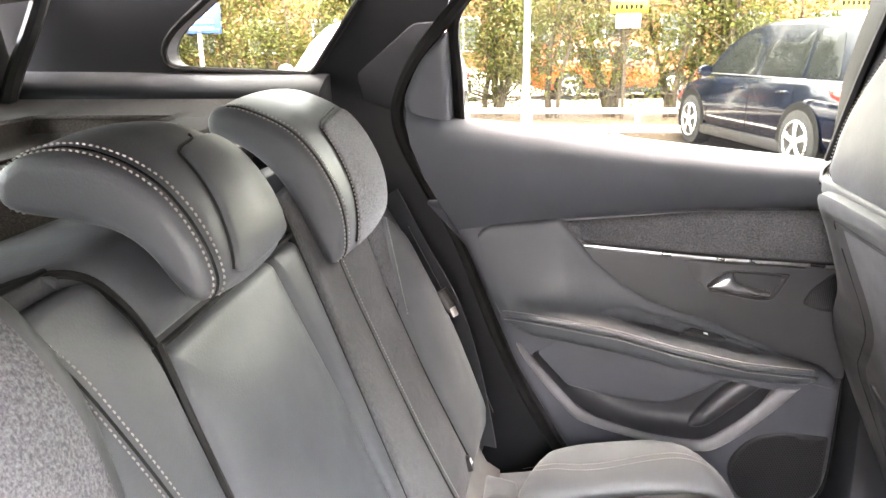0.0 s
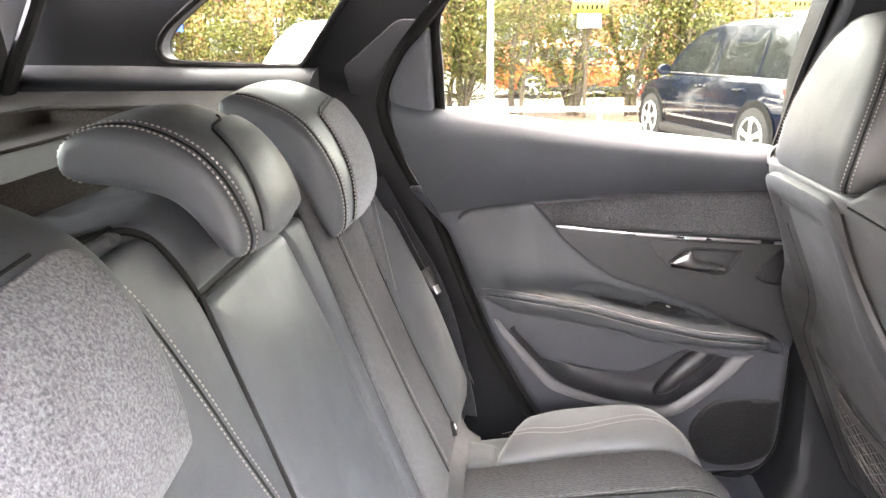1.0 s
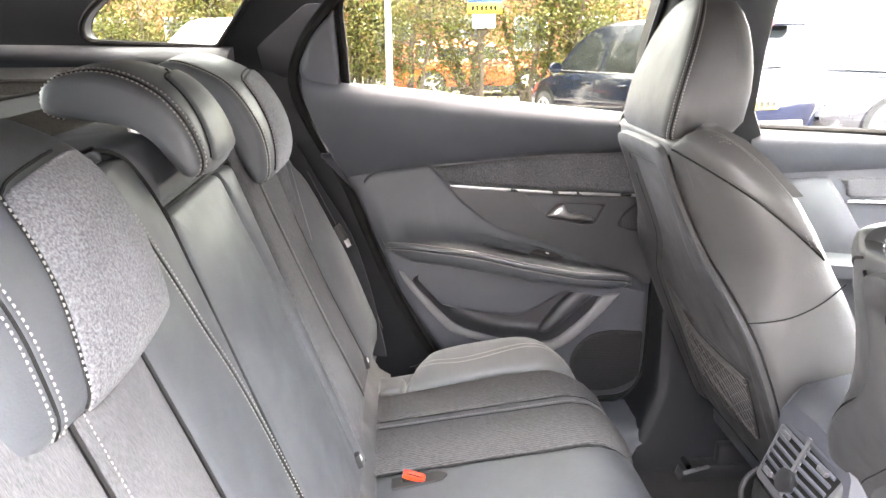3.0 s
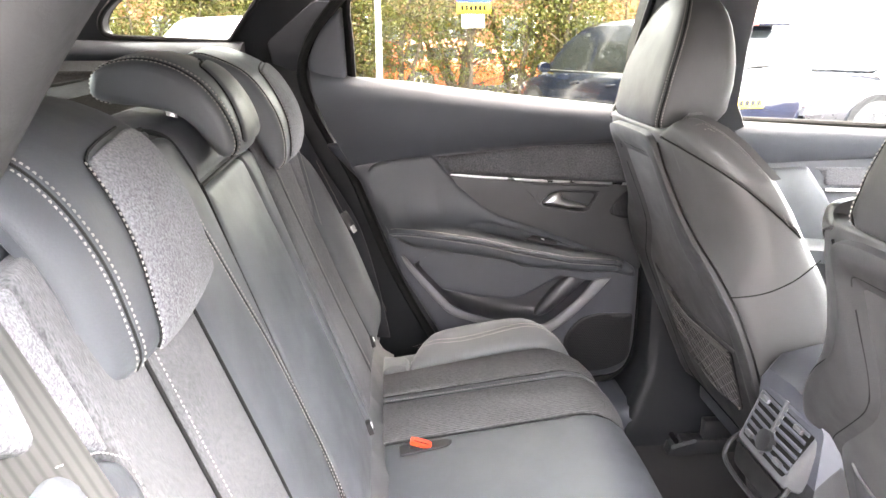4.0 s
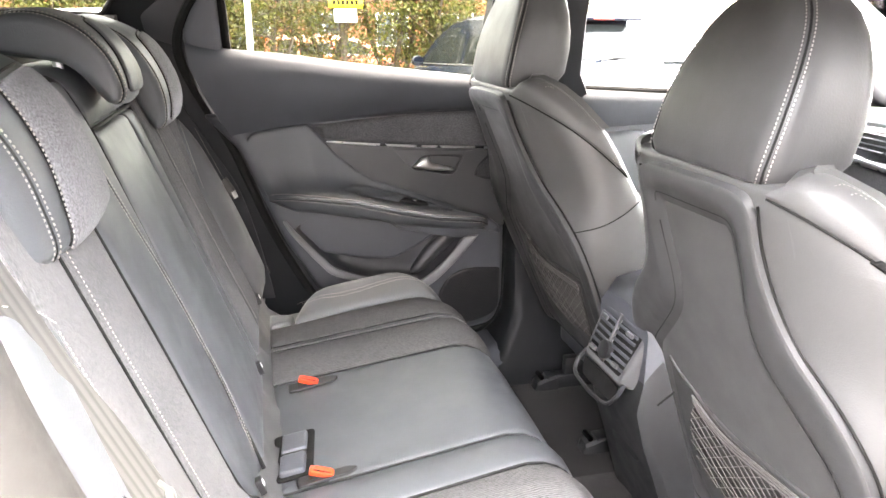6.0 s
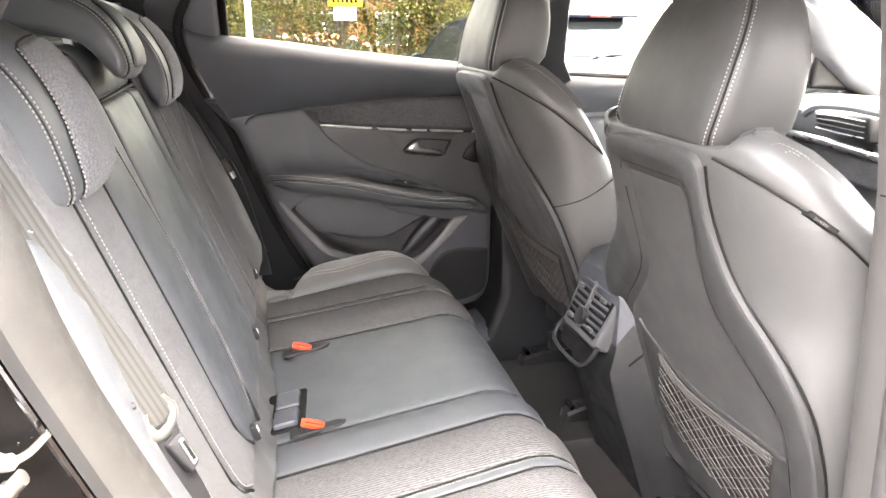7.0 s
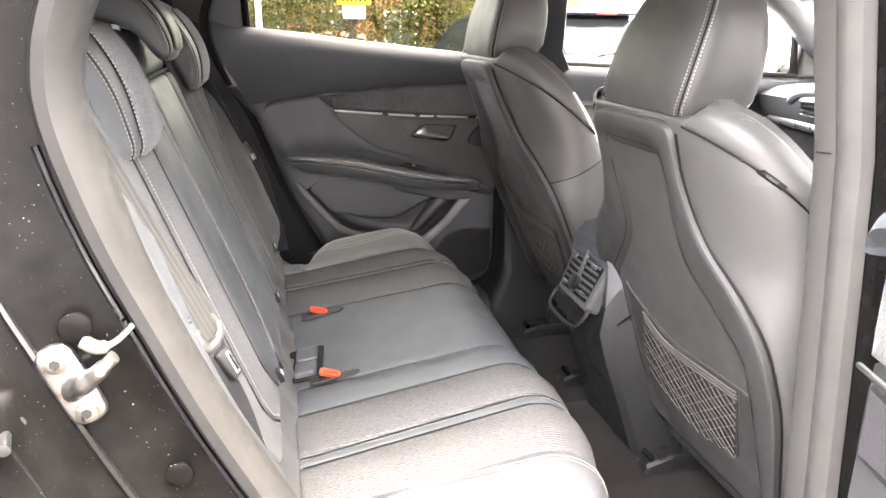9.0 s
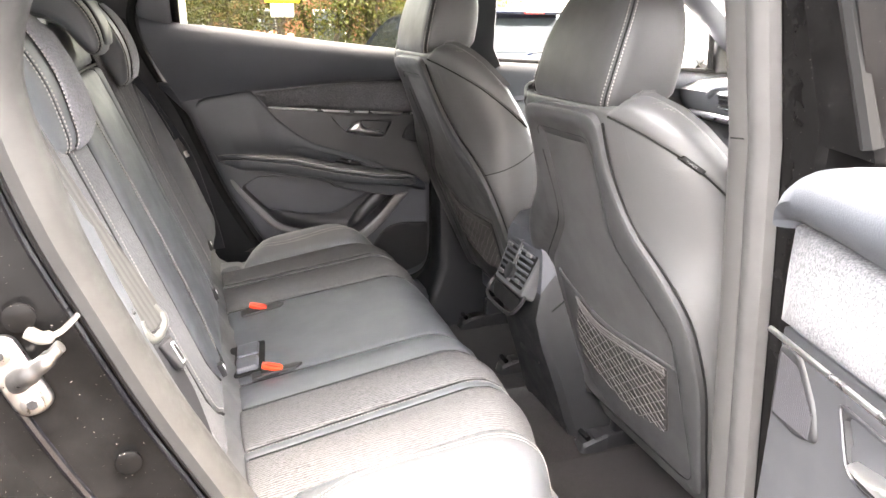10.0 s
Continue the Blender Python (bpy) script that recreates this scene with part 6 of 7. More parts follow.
part("vent_dial", disc(VN(0.004, 0.788, 0.020), (-0.93, 0, 0.37), 0.017, 0.012, 24, 0.002), PLASTIC_DARK, bez, "black round vent dial")
for u, v in ((0.044, 0.776), (-0.036, 0.778), (0.050, 0.830), (-0.040, 0.832)):
    part("vent_tab", panel([(u - 0.010, v - 0.0035), (u + 0.010, v - 0.0035), (u + 0.010, v + 0.0035), (u - 0.010, v + 0.0035)], lambda a, b, h: VN(a, b, h + 0.0195), 0.002, 0.002, back=0.003, r=0.002, step=0.006), BEZEL, bez, "grey vent tab")
part("storage_lip", tube(smooth_line([VN(0.082, 0.760, 0.004), VN(0.086, 0.736, 0.010), VN(0.062, 0.716, 0.014), VN(-0.04, 0.716, 0.014), VN(-0.064, 0.736, 0.010), VN(-0.064, 0.760, 0.004)], 5), 0.0038, 8), PLASTIC_DARK, con, "dark lip of the rear tray")
part("storage_well", panel([(0.078, 0.750), (-0.058, 0.750), (-0.048, 0.722), (0.060, 0.722)], lambda u, v, h: VN(u, v, h + 0.006), 0.001, 0.002, back=0.001, r=0.01, step=0.02), SEAL_GAP, con)
part("socket_door", box(0.488, 0.500, CY - 0.05, CY + 0.045, 0.60, 0.675, 0.004), PLASTIC_DARK, con, "black socket cover")
part("side_seam", tube(smooth_line([(0.485, CY - 0.103, 0.74), (0.56, CY - 0.108, 0.80), (0.63, CY - 0.108, 0.86)], 5), 0.0016, 5), SEAL_GAP, con)

# ---------------------------------------------------------------- near side of the car: door frame, pillars, open door
NS = [(-0.06, 1.555), (-0.13, 1.485), (-0.20, 1.415), (-0.245, 1.355), (-0.276, 1.303), (-0.290, 1.25), (-0.287, 1.20), (-0.266, 1.12), (-0.240, 1.05), (-0.202, 0.955), (-0.162, 0.87), (-0.115, 0.775), (-0.065, 0.685), (0.0, 0.59), (0.08, 0.515), (0.18, 0.475), (0.32, 0.465), (0.46, 0.465)]
ns = smooth_line(NS, 5)


def along(pts, i):
    t = (pts[min(i + 1, len(pts) - 1)] - pts[max(i - 1, 0)]).normalized()
    return Vector((t.y, -t.x))          # towards the cabin opening's outside


rows, jamb, trimrow = [], [], []
for i, p in enumerate(ns):
    o = along(ns, i)
    if o.x > 0 or (abs(o.x) < 0.3 and o.y > 0):
        o = -o
    q = lambda a, y: (p.x + o.x * a, y, p.y + o.y * a)
    lip = 0.026 - 0.007 * min(max((1.15 - p.y) / 0.1, 0.0), 1.0)
    rows.append([q(0.002 - lip, -0.071), q(-lip, -0.097), q(0.006 - lip, -0.117), q(-0.008, -0.126), q(0.002, -0.124), q(0.008, -0.112), q(0.008, -0.095), q(0.006, -0.075)])
    jamb.append([q(0.004, -0.085), q(0.010, -0.096), q(0.050, -0.106), q(0.085, -0.112), q(0.112, -0.120), q(0.128, -0.150), q(0.150, -0.215), q(0.162, -0.285), q(0.185, -0.335), q(0.24, -0.362), q(0.5, -0.375)])
    trimrow.append([q(0.004, -0.072), q(0.0, -0.062), q(0.02, -0.045), q(0.08, -0.035), q(0.12, -0.035), q(0.12, -0.07), q(0.0, -0.072)])
solo("door_seal", loft(rows), RUBBER, "soft grey rubber seal round the open door frame", "seal", kind="structure")
# black here paints in the shadow between belt and seal
solo("pillar_rear_near", loft(trimrow), PLASTIC_DARK, "rear door frame trim, blackened for the shadow between belt and seal", "pillar", kind="structure")
jb = loft(jamb, caps=False, closed=False)
ob = solo("body_jamb", jb, BODY_PAINT, "gloss black painted door frame with dust and water spots", "car body", kind="structure")
sol = ob.modifiers.new("thickness", "SOLIDIFY")
sol.thickness, sol.offset = 0.004, 0
# outer skin behind the door frame and the interior lining of the near rear quarter
solo("quarter_panel_near", frame_panel([(-0.98, 0.44), (-0.10, 0.44), (-0.14, 0.80), (-0.24, 1.06), (-0.32, 1.22), (-0.30, 1.36), (-0.17, 1.50), (-0.10, 1.57), (-0.98, 1.57)], [(-0.66, 1.352), (-0.44, 1.340), (-0.36, 1.485), (-0.52, 1.497), (-0.65, 1.40)],
     lambda u, v, h: (u, -0.050 + h + max(0.0, v - 1.30) * 0.22, v), 0.03), PILLAR_DARK, "dark grey rear quarter trim on the open side", "pillar", kind="structure")
# striker and latch hardware on the jamb
st = thing("door_striker", (-0.300, -0.115, 0.94), "bright steel door striker bolted to the black jamb", "striker")
S0 = Vector((-0.300, -0.116, 1.000))
ax1, ax2, nn = Vector((0.36, 0.0, -0.93)).normalized(), Vector((0.93, 0.05, 0.36)).normalized(), Vector((0.05, -1.0, 0.0)).normalized()
SM = lambda u, v, h: tuple(S0 + ax1 * u + ax2 * v + nn * h)
plate = part("plate", panel([(-0.034, -0.016), (0.034, -0.016), (0.040, 0.0), (0.034, 0.016), (-0.034, 0.016), (-0.040, 0.0)], SM, 0.004, 0.003, back=0.002, r=0.010, step=0.01), BRIGHT, st, "zinc-plated striker plate")
for u in (-0.024, 0.026):
    part("bolt", disc(SM(u, 0, 0.006), nn, 0.009, 0.005, 18, 0.001), BRIGHT, plate, "bright bolt head")
    part("bolt_socket", disc(SM(u, 0, 0.0087), nn, 0.0045, 0.001, 6), PLASTIC_DARK, plate)
part("loop", tube(smooth_line([SM(0.002, 0.0, 0.002), SM(-0.002, 0.014, 0.014), SM(-0.008, 0.032, 0.022), SM(-0.015, 0.048, 0.024)], 5), [0.013] * 3 + [0.011] * 4 + [0.0085] * 5 + [0.0065] * 4, 12, 0.75), BRIGHT, st, "bright steel striker arm")
lt = thing("check_bolt", (-0.275, -0.112, 1.040), "small grey bolt with a bracket on the jamb", "bolt")
part("washer", disc((-0.290, -0.118, 1.052), (0.1, -1, 0), 0.013, 0.006, 20, 0.002), BODY_PAINT, lt)
part("bracket", tube(smooth_line([(-0.286, -0.120, 1.040), (-0.274, -0.123, 1.034), (-0.260, -0.122, 1.038), (-0.246, -0.118, 1.050)], 5), [0.006] * 8 + [0.003] * 8, 8, 0.6), ZINC, lt, "dull zinc bracket")
pin = thing("door_stop", (-0.335, -0.118, 0.985), "small black door stop pin on the painted jamb", "pin")
part("pin", disc((-0.345, -0.150, 0.975), (0.3, -1, 0.1), 0.005, 0.05, 12, 0.001), PLASTIC_DARK, pin)
part("collar", disc((-0.345, -0.128, 0.975), (0.3, -1, 0.1), 0.010, 0.012, 14, 0.002), PLASTIC_DARK, pin)

# moulded ridge and rubber grommets on the jamb
ridge, ridge2, ridge3 = [], [], []
for i, p in enumerate(ns[30:82]):
    o = along(ns, i + 30)
    if o.x > 0 or (abs(o.x) < 0.3 and o.y > 0):
        o = -o
    ridge.append((p.x + o.x * 0.0165, -0.101, p.y + o.y * 0.0165))
    ridge2.append((p.x + o.x * 0.088, -0.1145, p.y + o.y * 0.088))
    ridge3.append((p.x + o.x * 0.128, -0.1490, p.y + o.y * 0.128))
part("flange", tube(ridge, 0.0035, 8), BODY_BLACK, ob, "rolled edge of the door frame")
part("bead", tube(ridge2, 0.0045, 8), BODY_BLACK, ob)
part("bead", tube(ridge3, 0.0030, 8), BODY_BLACK, ob)
for gx, gz, gr in ((-0.225, 0.900, 0.012),):
    gm = thing("grommet", (gx, -0.112, gz - gr), "black rubber grommet in the door frame", "grommet", "")
    part("plug", disc((gx, -0.113, gz), (0.05, -1, 0.05), gr, 0.004, 20, 0.002), BODY_PAINT, gm)

# near B-pillar
rows, outer, sealrows = [], [], []
for z, x in ((0.46, 0.500), (0.56, 0.492), (0.67, 0.484), (0.90, 0.467), (1.0, 0.459), (1.157, 0.445), (1.305, 0.420), (1.42, 0.395), (1.56, 0.355)):
    w = 0.02 * max(0, z - 1.15)
    rows.append([(x + 0.004, -0.040 + w, z), (x - 0.002, -0.052 + w, z), (x, -0.072 + w, z), (x + 0.003, -0.084 + w, z), (x + 0.02, -0.088 + w, z), (x + 0.16, -0.085 + w, z), (x + 0.16, -0.035 + w, z), (x + 0.03, -0.030 + w, z)])
    sealrows.append([(x - 0.006, -0.084 + w, z), (x - 0.012, -0.094 + w, z), (x - 0.012, -0.106 + w, z), (x - 0.004, -0.116 + w, z), (x + 0.01, -0.118 + w, z), (x + 0.02, -0.110 + w, z), (x + 0.02, -0.090 + w, z), (x + 0.004, -0.082 + w, z)])
    outer.append([(x + 0.012, -0.112 + w, z), (x + 0.008, -0.150 + w, z), (x + 0.010, -0.185 + w, z), (x + 0.025, -0.235 + w, z), (x + 0.07, -0.30 + w, z), (x + 0.30, -0.315 + w, z), (x + 0.30, -0.11 + w, z)])
bpn = solo("pillar_centre_near", loft(rows), GREY_TRIM, "grey plastic centre pillar trim beside the open door", "pillar", kind="structure")
part("trim_joint", tube([(0.4435, -0.050, 1.1565), (0.4445, -0.070, 1.158)], 0.0010, 5), SEAL_GAP, bpn)
part("seal", loft(sealrows), GREY_SEAL, bpn, "rounded grey rubber door seal")
part("outer_skin", loft(outer), BODY_PAINT, bpn, "gloss black painted pillar")
sill = [[(x, -0.10, 0.44), (x, -0.08, 0.478), (x, -0.11, 0.482), (x, -0.20, 0.470), (x, -0.28, 0.45), (x, -0.33, 0.38), (x, -0.33, 0.25), (x, -0.10, 0.25)] for x in (-0.05, 0.2, 0.5, 1.0, 1.6)]
solo("sill_near", loft(sill), BODY_PAINT, "gloss black painted door sill", "car body", kind="structure")

# open near door: the far door's lining, mirrored and swung out
dirv = Vector((-0.31, -0.95)).normalized()
nrm = Vector((-0.95, 0.31)).normalized()
E0 = Vector((0.344, -0.292))
ex, ey = -dirv, -nrm
off = E0 - ex * 0.475 - ey * DOOR_Y
PLACE = Matrix(((ex.x, ey.x, 0, off.x), (ex.y, ey.y, 0, off.y), (0, 0, 1, 0), (0, 0, 0, 1)))
near_door = rear_door("door_2", "wide open rear car door showing leather, cloth and plastic lining", 0.018)
door_window(near_door, GLASS_DARK)
part("outer_skin", slab([(-0.26, 1.29), (0.47, 1.20), (0.49, 0.62, 0.05), (0.45, 0.45, 0.05), (0.16, 0.44, 0.08), (0.0, 0.62, 0.05)], lambda u, v, h: (u, 1.31 + 0.02 * math.sin((v - 0.4) * 3) + h * 0.1, v), 0.02), BODY_PAINT, near_door, "gloss black outer door skin")
part("door_edge", loft([[(0.484, 1.225, z), (0.484, 1.31, z), (0.470, 1.325, z), (0.466, 1.225, z)] for z in (0.50, 0.8, 1.1, 1.21)]), BODY_PAINT, near_door, "gloss black door edge")
part("upper_frame", loft([[(x - 0.075, 1.222 - (z - 1.2) * 0.26, z), (x, 1.222 - (z - 1.2) * 0.26, z), (x + 0.004, 1.275 - (z - 1.2) * 0.26, z), (x - 0.075, 1.275 - (z - 1.2) * 0.26, z)] for z, x in ((1.19, 0.476), (1.3, 0.482), (1.42, 0.488), (1.55, 0.492))]), BODY_PAINT, near_door, "gloss black window frame post")
PLACE = Matrix.Identity(4)

# ---------------------------------------------------------------- front of the cabin
fd = thing("door_3", (1.1, 1.25, 0.53), "closed front car door with leather and cloth lining", "car door")
rows = []
for i in range(20):
    x = 0.655 + i * 0.885 / 19
    zt = 1.176 - 0.055 * (x - 0.65)
    zb = 1.072 + 0.012 * math.sin((x - 0.65) * 3)
    rows.append([(x, 1.222 - h - max(0, z - 1.10) * 0.2, z) for f, h in ((0.0, -0.03), (0.0, -0.006), (0.03, 0.004), (0.12, 0.014), (0.3, 0.022), (0.55, 0.022), (0.85, 0.012), (1.0, 0.0), (1.0, -0.03)) for z in (zb + (zt - zb) * (1 - f),)])
part("belt_roll", loft(rows), PLASTIC_SOFT, fd, "soft grained charcoal door top")
D = lambda u, v, h: (u, DOOR_Y - h, v)
part("lower_panel", panel([(0.66, 1.10), (1.54, 1.08), (1.54, 0.55, 0.05), (0.70, 0.55, 0.05)], D, 0.008, 0.01, back=0.05, step=0.06), PLASTIC, fd)
part("leather_pad", panel([(0.70, 1.062, 0.02), (0.850, 1.068, 0.01), (0.895, 1.012, 0.02), (0.95, 0.93, 0.04), (1.10, 0.86, 0.04), (0.72, 0.88, 0.03)], D, 0.018, 0.014, bulge=0.010, back=0.01), LEATHER, fd, "padded black leather door panel")
part("cloth_insert", panel([(0.858, 1.066), (1.50, 1.056), (1.50, 0.985), (0.90, 1.016)], D, 0.012, 0.01, back=0.01), CLOTH_DOOR, fd, "dark grey mottled cloth insert")
part("chrome_strip", tube([D(0.90, 1.011, 0.012), D(1.2, 0.997, 0.012), D(1.50, 0.982, 0.012)], 0.0035, 8), CHROME, fd, "thin satin chrome strip")
part("armrest", loft([[(x, 1.24, z + 0.02), (x, 1.19, z + 0.012), (x, 1.165, z), (x, 1.17, z - 0.03), (x, 1.24, z - 0.05)] for x, z in ((0.72, 0.90), (0.95, 0.875), (1.2, 0.84), (1.4, 0.80))]), LEATHER, fd, "black leather armrest")
fp = part("pane", slab([(0.64, 1.10), (1.43, 1.08), (1.05, 1.54), (0.62, 1.54)], lambda u, v, h: (u, 1.245 + h - max(0, v - 1.2) * 0.26, v), 0.004), GLASS_FRONT, fd)
fp.visible_shadow = False
part("mirror_sail", panel([(1.395, 1.128, 0.01), (1.520, 1.128, 0.01), (1.475, 1.195, 0.03), (1.40, 1.255, 0.02)], lambda u, v, h: (u, 1.205 - h, v), 0.012, 0.012, back=0.03, step=0.02), PLASTIC_DARK, fd, "black triangular mirror cover")
part("quarter_post", tube([(1.392, 1.215, 1.125), (1.372, 1.205, 1.26)], 0.010), SEAL_GAP, fd, "black window post")
part("sill_edge", tube([(0.66, 1.212, 1.176), (1.1, 1.208, 1.152), (1.52, 1.206, 1.128)], 0.007), SEAL_GAP, fd, "black window seal")
mi = thing("wing_mirror", (1.34, 1.30, 1.10), "white wing mirror with a dark glass outside the front window", "wing mirror")
part("housing", loft([[(1.37 + dx, 1.36 + r * math.cos(a) * 1.15, 1.185 + r * math.sin(a) * 0.8) for a in np.linspace(0, math.tau, 20, endpoint=False)] for dx, r in ((-0.030, 0.088), (-0.015, 0.098), (0.03, 0.095), (0.07, 0.07), (0.09, 0.03))]), WHITE_PAINT, mi, "white mirror housing")
part("glass", disc((1.338, 1.36, 1.185), (-1, 0, 0), 0.075, 0.004, 24), MIRROR, mi, "dark mirror glass")
part("arm", tube([(1.40, 1.23, 1.14), (1.39, 1.30, 1.15)], 0.02), PLASTIC_DARK, mi)
for y, s in ((1.19, 1), (-0.11, -1)):
    pts = smooth_line([(1.62, y + 0.01 * s, 1.10), (1.47, y, 1.20), (1.30, y - 0.02 * s, 1.335), (1.05, y - 0.05 * s, 1.485), (0.85, y - 0.075 * s, 1.545)], 6)
    solo("pillar_front", tube(pts, 0.048, 10, 0.75, side=(0, 1, 0)), PLASTIC, "charcoal windscreen pillar trim", "pillar", kind="structure")
    solo("roof_rail", tube(smooth_line([(0.95, y - 0.065 * s, 1.535), (0.4, y - 0.085 * s, 1.565), (-0.1, y - 0.085 * s, 1.56), (-0.6, y - 0.075 * s, 1.55)], 6), 0.04, 10), HEADLINER, "dark cloth-covered roof rail", "trim", kind="structure")
ws = bmesh.new()
ws_rows = [[(x, y, z) for y in np.linspace(-0.12, 1.20, 7)] for x, z in ((1.75, 1.05), (1.5, 1.22), (1.2, 1.41), (0.92, 1.555))]
ws = loft(ws_rows, closed=False)
w_ob = solo("window_3", ws, GLASS, "raked windscreen of the car", "window", kind="structure")
sm = w_ob.modifiers.new("thickness", "SOLIDIFY")
sm.thickness = 0.005
w_ob.visible_shadow = False
dash = thing("dashboard", (1.45, CENTRE, 0.70), "grey dashboard with air vents and satin trim", "dashboard")
rows = []
for y in np.linspace(-0.13, 1.21, 24):
    k = 0.02 * math.cos((y - CENTRE) * 4)
    rows.append([(1.78, y, 1.06), (1.55, y, 1.110), (1.42, y, 1.118), (1.335, y, 1.110), (1.300 + k, y, 1.085), (1.310 + k, y, 1.045), (1.335, y, 1.00), (1.34, y, 0.90), (1.42, y, 0.70), (1.78, y, 0.70)])
part("top", loft(rows), DASH_GREY, dash, "soft grey dashboard")
part("satin_trim", tube(smooth_line([(1.296, 1.18, 1.018), (1.30, 1.0, 1.012), (1.305, 0.8, 1.000), (1.31, 0.62, 0.995)], 6), 0.011, 8, 0.6, side=(0, 0, 1)), CHROME, dash, "satin chrome dashboard strip")
part("cloth_band", panel([(0.60, 0.985), (1.19, 1.002), (1.19, 0.93), (0.60, 0.91)], lambda u, v, h: (1.325 - h, u, v), 0.012, 0.012, back=0.02), CLOTH_DOOR, dash, "dark dashboard insert")
vent = part("vent", panel([(0.845, 1.100, 0.015), (1.035, 1.088, 0.02), (1.010, 1.040, 0.02), (0.83, 1.032, 0.01)], lambda u, v, h: (1.292 - h, u, v), 0.018, 0.012, back=0.04, step=0.015), PLASTIC_DARK, dash, "black side air vent")
part("vent_hood", tube(smooth_line([(1.268, 1.05, 1.080), (1.262, 1.0, 1.106), (1.262, 0.9, 1.114), (1.265, 0.80, 1.110)], 5), 0.012, 8), DASH_GREY, vent)
for k in range(4):
    part("vent_slat", tube([(1.270, 0.85, 1.045 + 0.013 * k), (1.268, 0.93, 1.047 + 0.013 * k), (1.272, 1.008 + 0.004 * k, 1.050 + 0.011 * k)], 0.0035, 6, 0.5, side=(1, 0, 0)), CHROME if k in (0,) else PLASTIC, vent)
solo("bulkhead", box(1.74, 1.80, -0.16, 1.24, 0.40, 1.08, 0.01), PLASTIC_DARK, "dark front bulkhead behind the dashboard", "bulkhead", kind="structure")
solo("side_wall_near", frame_panel([(0.52, 0.44), (1.78, 0.44), (1.78, 1.08), (1.55, 1.14), (0.92, 1.56), (0.50, 1.56)], [(0.62, 1.17), (1.40, 1.13), (0.98, 1.48), (0.62, 1.50)], lambda u, v, h: (u, -0.155 + h + max(0, v - 1.12) * 0.18, v), 0.06), PLASTIC, "closed near front door lining with its window", "car door", kind="structure")

# ---------------------------------------------------------------- car park, falling gently away from the car
OUT = pose(0, 0, 0.10, -1.75, 0, 0)
PLACE = OUT
grd = bmesh.new()
for a, b, c, d, z in ((-150, -150, 150, 150, 0.0),):
    n = 30
    gv = [[grd.verts.new((a + (c - a) * i / n, b + (d - b) * j / n, z)) for j in range(n + 1)] for i in range(n + 1)]
    for i in range(n):
        for j in range(n):
            grd.faces.new((gv[i][j], gv[i + 1][j], gv[i + 1][j + 1], gv[i][j + 1]))
solo("ground", grd, ASPHALT, "worn grey tarmac car park", "ground", kind="structure")
kerb = loft([[(x, 11.72, 0.004), (x, 11.73, 0.085), (x, 11.75, 0.10), (x, 11.84, 0.10), (x, 11.85, 0.004)] for x in np.linspace(-16, 12.2, 31)])
# added wall, never in view: cuts low sky and bounces light through the open door
solo("unseen_wall_south", slab([(-24, -0.2), (22, -0.2), (22, 3.4), (-24, 3.4)], lambda u, v, h: (u, -4.6 + h, v), 0.3, step=2), WALL_BOUNCE, "unseen pale wall added behind the parking bay to block and bounce light", "wall", kind="structure")
solo("kerb", kerb, CONCRETE, "pale concrete kerb along the hedge", "kerb", kind="structure")
bed = bmesh.new()
bx, by = np.linspace(-16, 12.2, 90), np.linspace(11.85, 15.4, 16)
bg = [[bed.verts.new((x, y, 0.075 + 0.05 * noise.noise((x * 1.3, y * 1.7, 0)))) for y in by] for x in bx]
for i in range(len(bx) - 1):
    for j in range(len(by) - 1):
        bed.faces.new((bg[i][j], bg[i + 1][j], bg[i + 1][j + 1], bg[i][j + 1]))
solo("planting_bed", bed, SOIL, "brown soil bed strewn with dead leaves", "ground", kind="structure")
for x0, x1 in ((2.2, 2.3), (5.0, 5.1), (-0.6, -0.5), (-3.4, -3.3)):
    mk = panel([(x0, 6.6), (x1, 6.6), (x1 - 1.1, 11.6), (x0 - 1.1, 11.6)], lambda u, v, h: (u, v, 0.004 + h), 0.001, 0.003, back=0.002, r=0.01, step=0.4)
    solo("bay_line", mk, LINE_WHITE, "worn white parking bay line", "road marking", "bay lines", "structure")
solo("rear_lot", slab([(-60, 15.6), (60, 15.6), (60, 60), (-60, 60)], lambda u, v, h: (u, v, 0.006 + h), 0.004, step=12), PALE_LOT, "pale sunlit paving behind the hedge", "pavement", kind="structure")
rail = thing("knee_rail", (0, 12.65, 0.05), "low pale timber knee rail on short posts", "rail")
for k in range(19):
    x = -20.0 + 1.8 * k
    part("post", box(x, x + 0.09, 12.66, 12.75, 0.0, 0.28, 0.008), PALE_PAINT, rail)
    part("bar", box(x, x + 1.79, 12.62, 12.66, 0.22, 0.305, 0.006), PALE_PAINT, rail)
lp = thing("lamp_post", (-0.22, 12.6, 0.05), "slim white painted steel lamp post", "lamp post")
part("shaft", tube([(-0.22, 12.6, 0.0), (-0.22, 12.6, 1.0), (-0.218, 12.6, 5.0)], [0.058, 0.054, 0.045], 14), PALE_PAINT, lp)
part("base", disc((-0.22, 12.6, 0.25), (0, 0, 1), 0.075, 0.5, 16, 0.006), PALE_PAINT, lp)


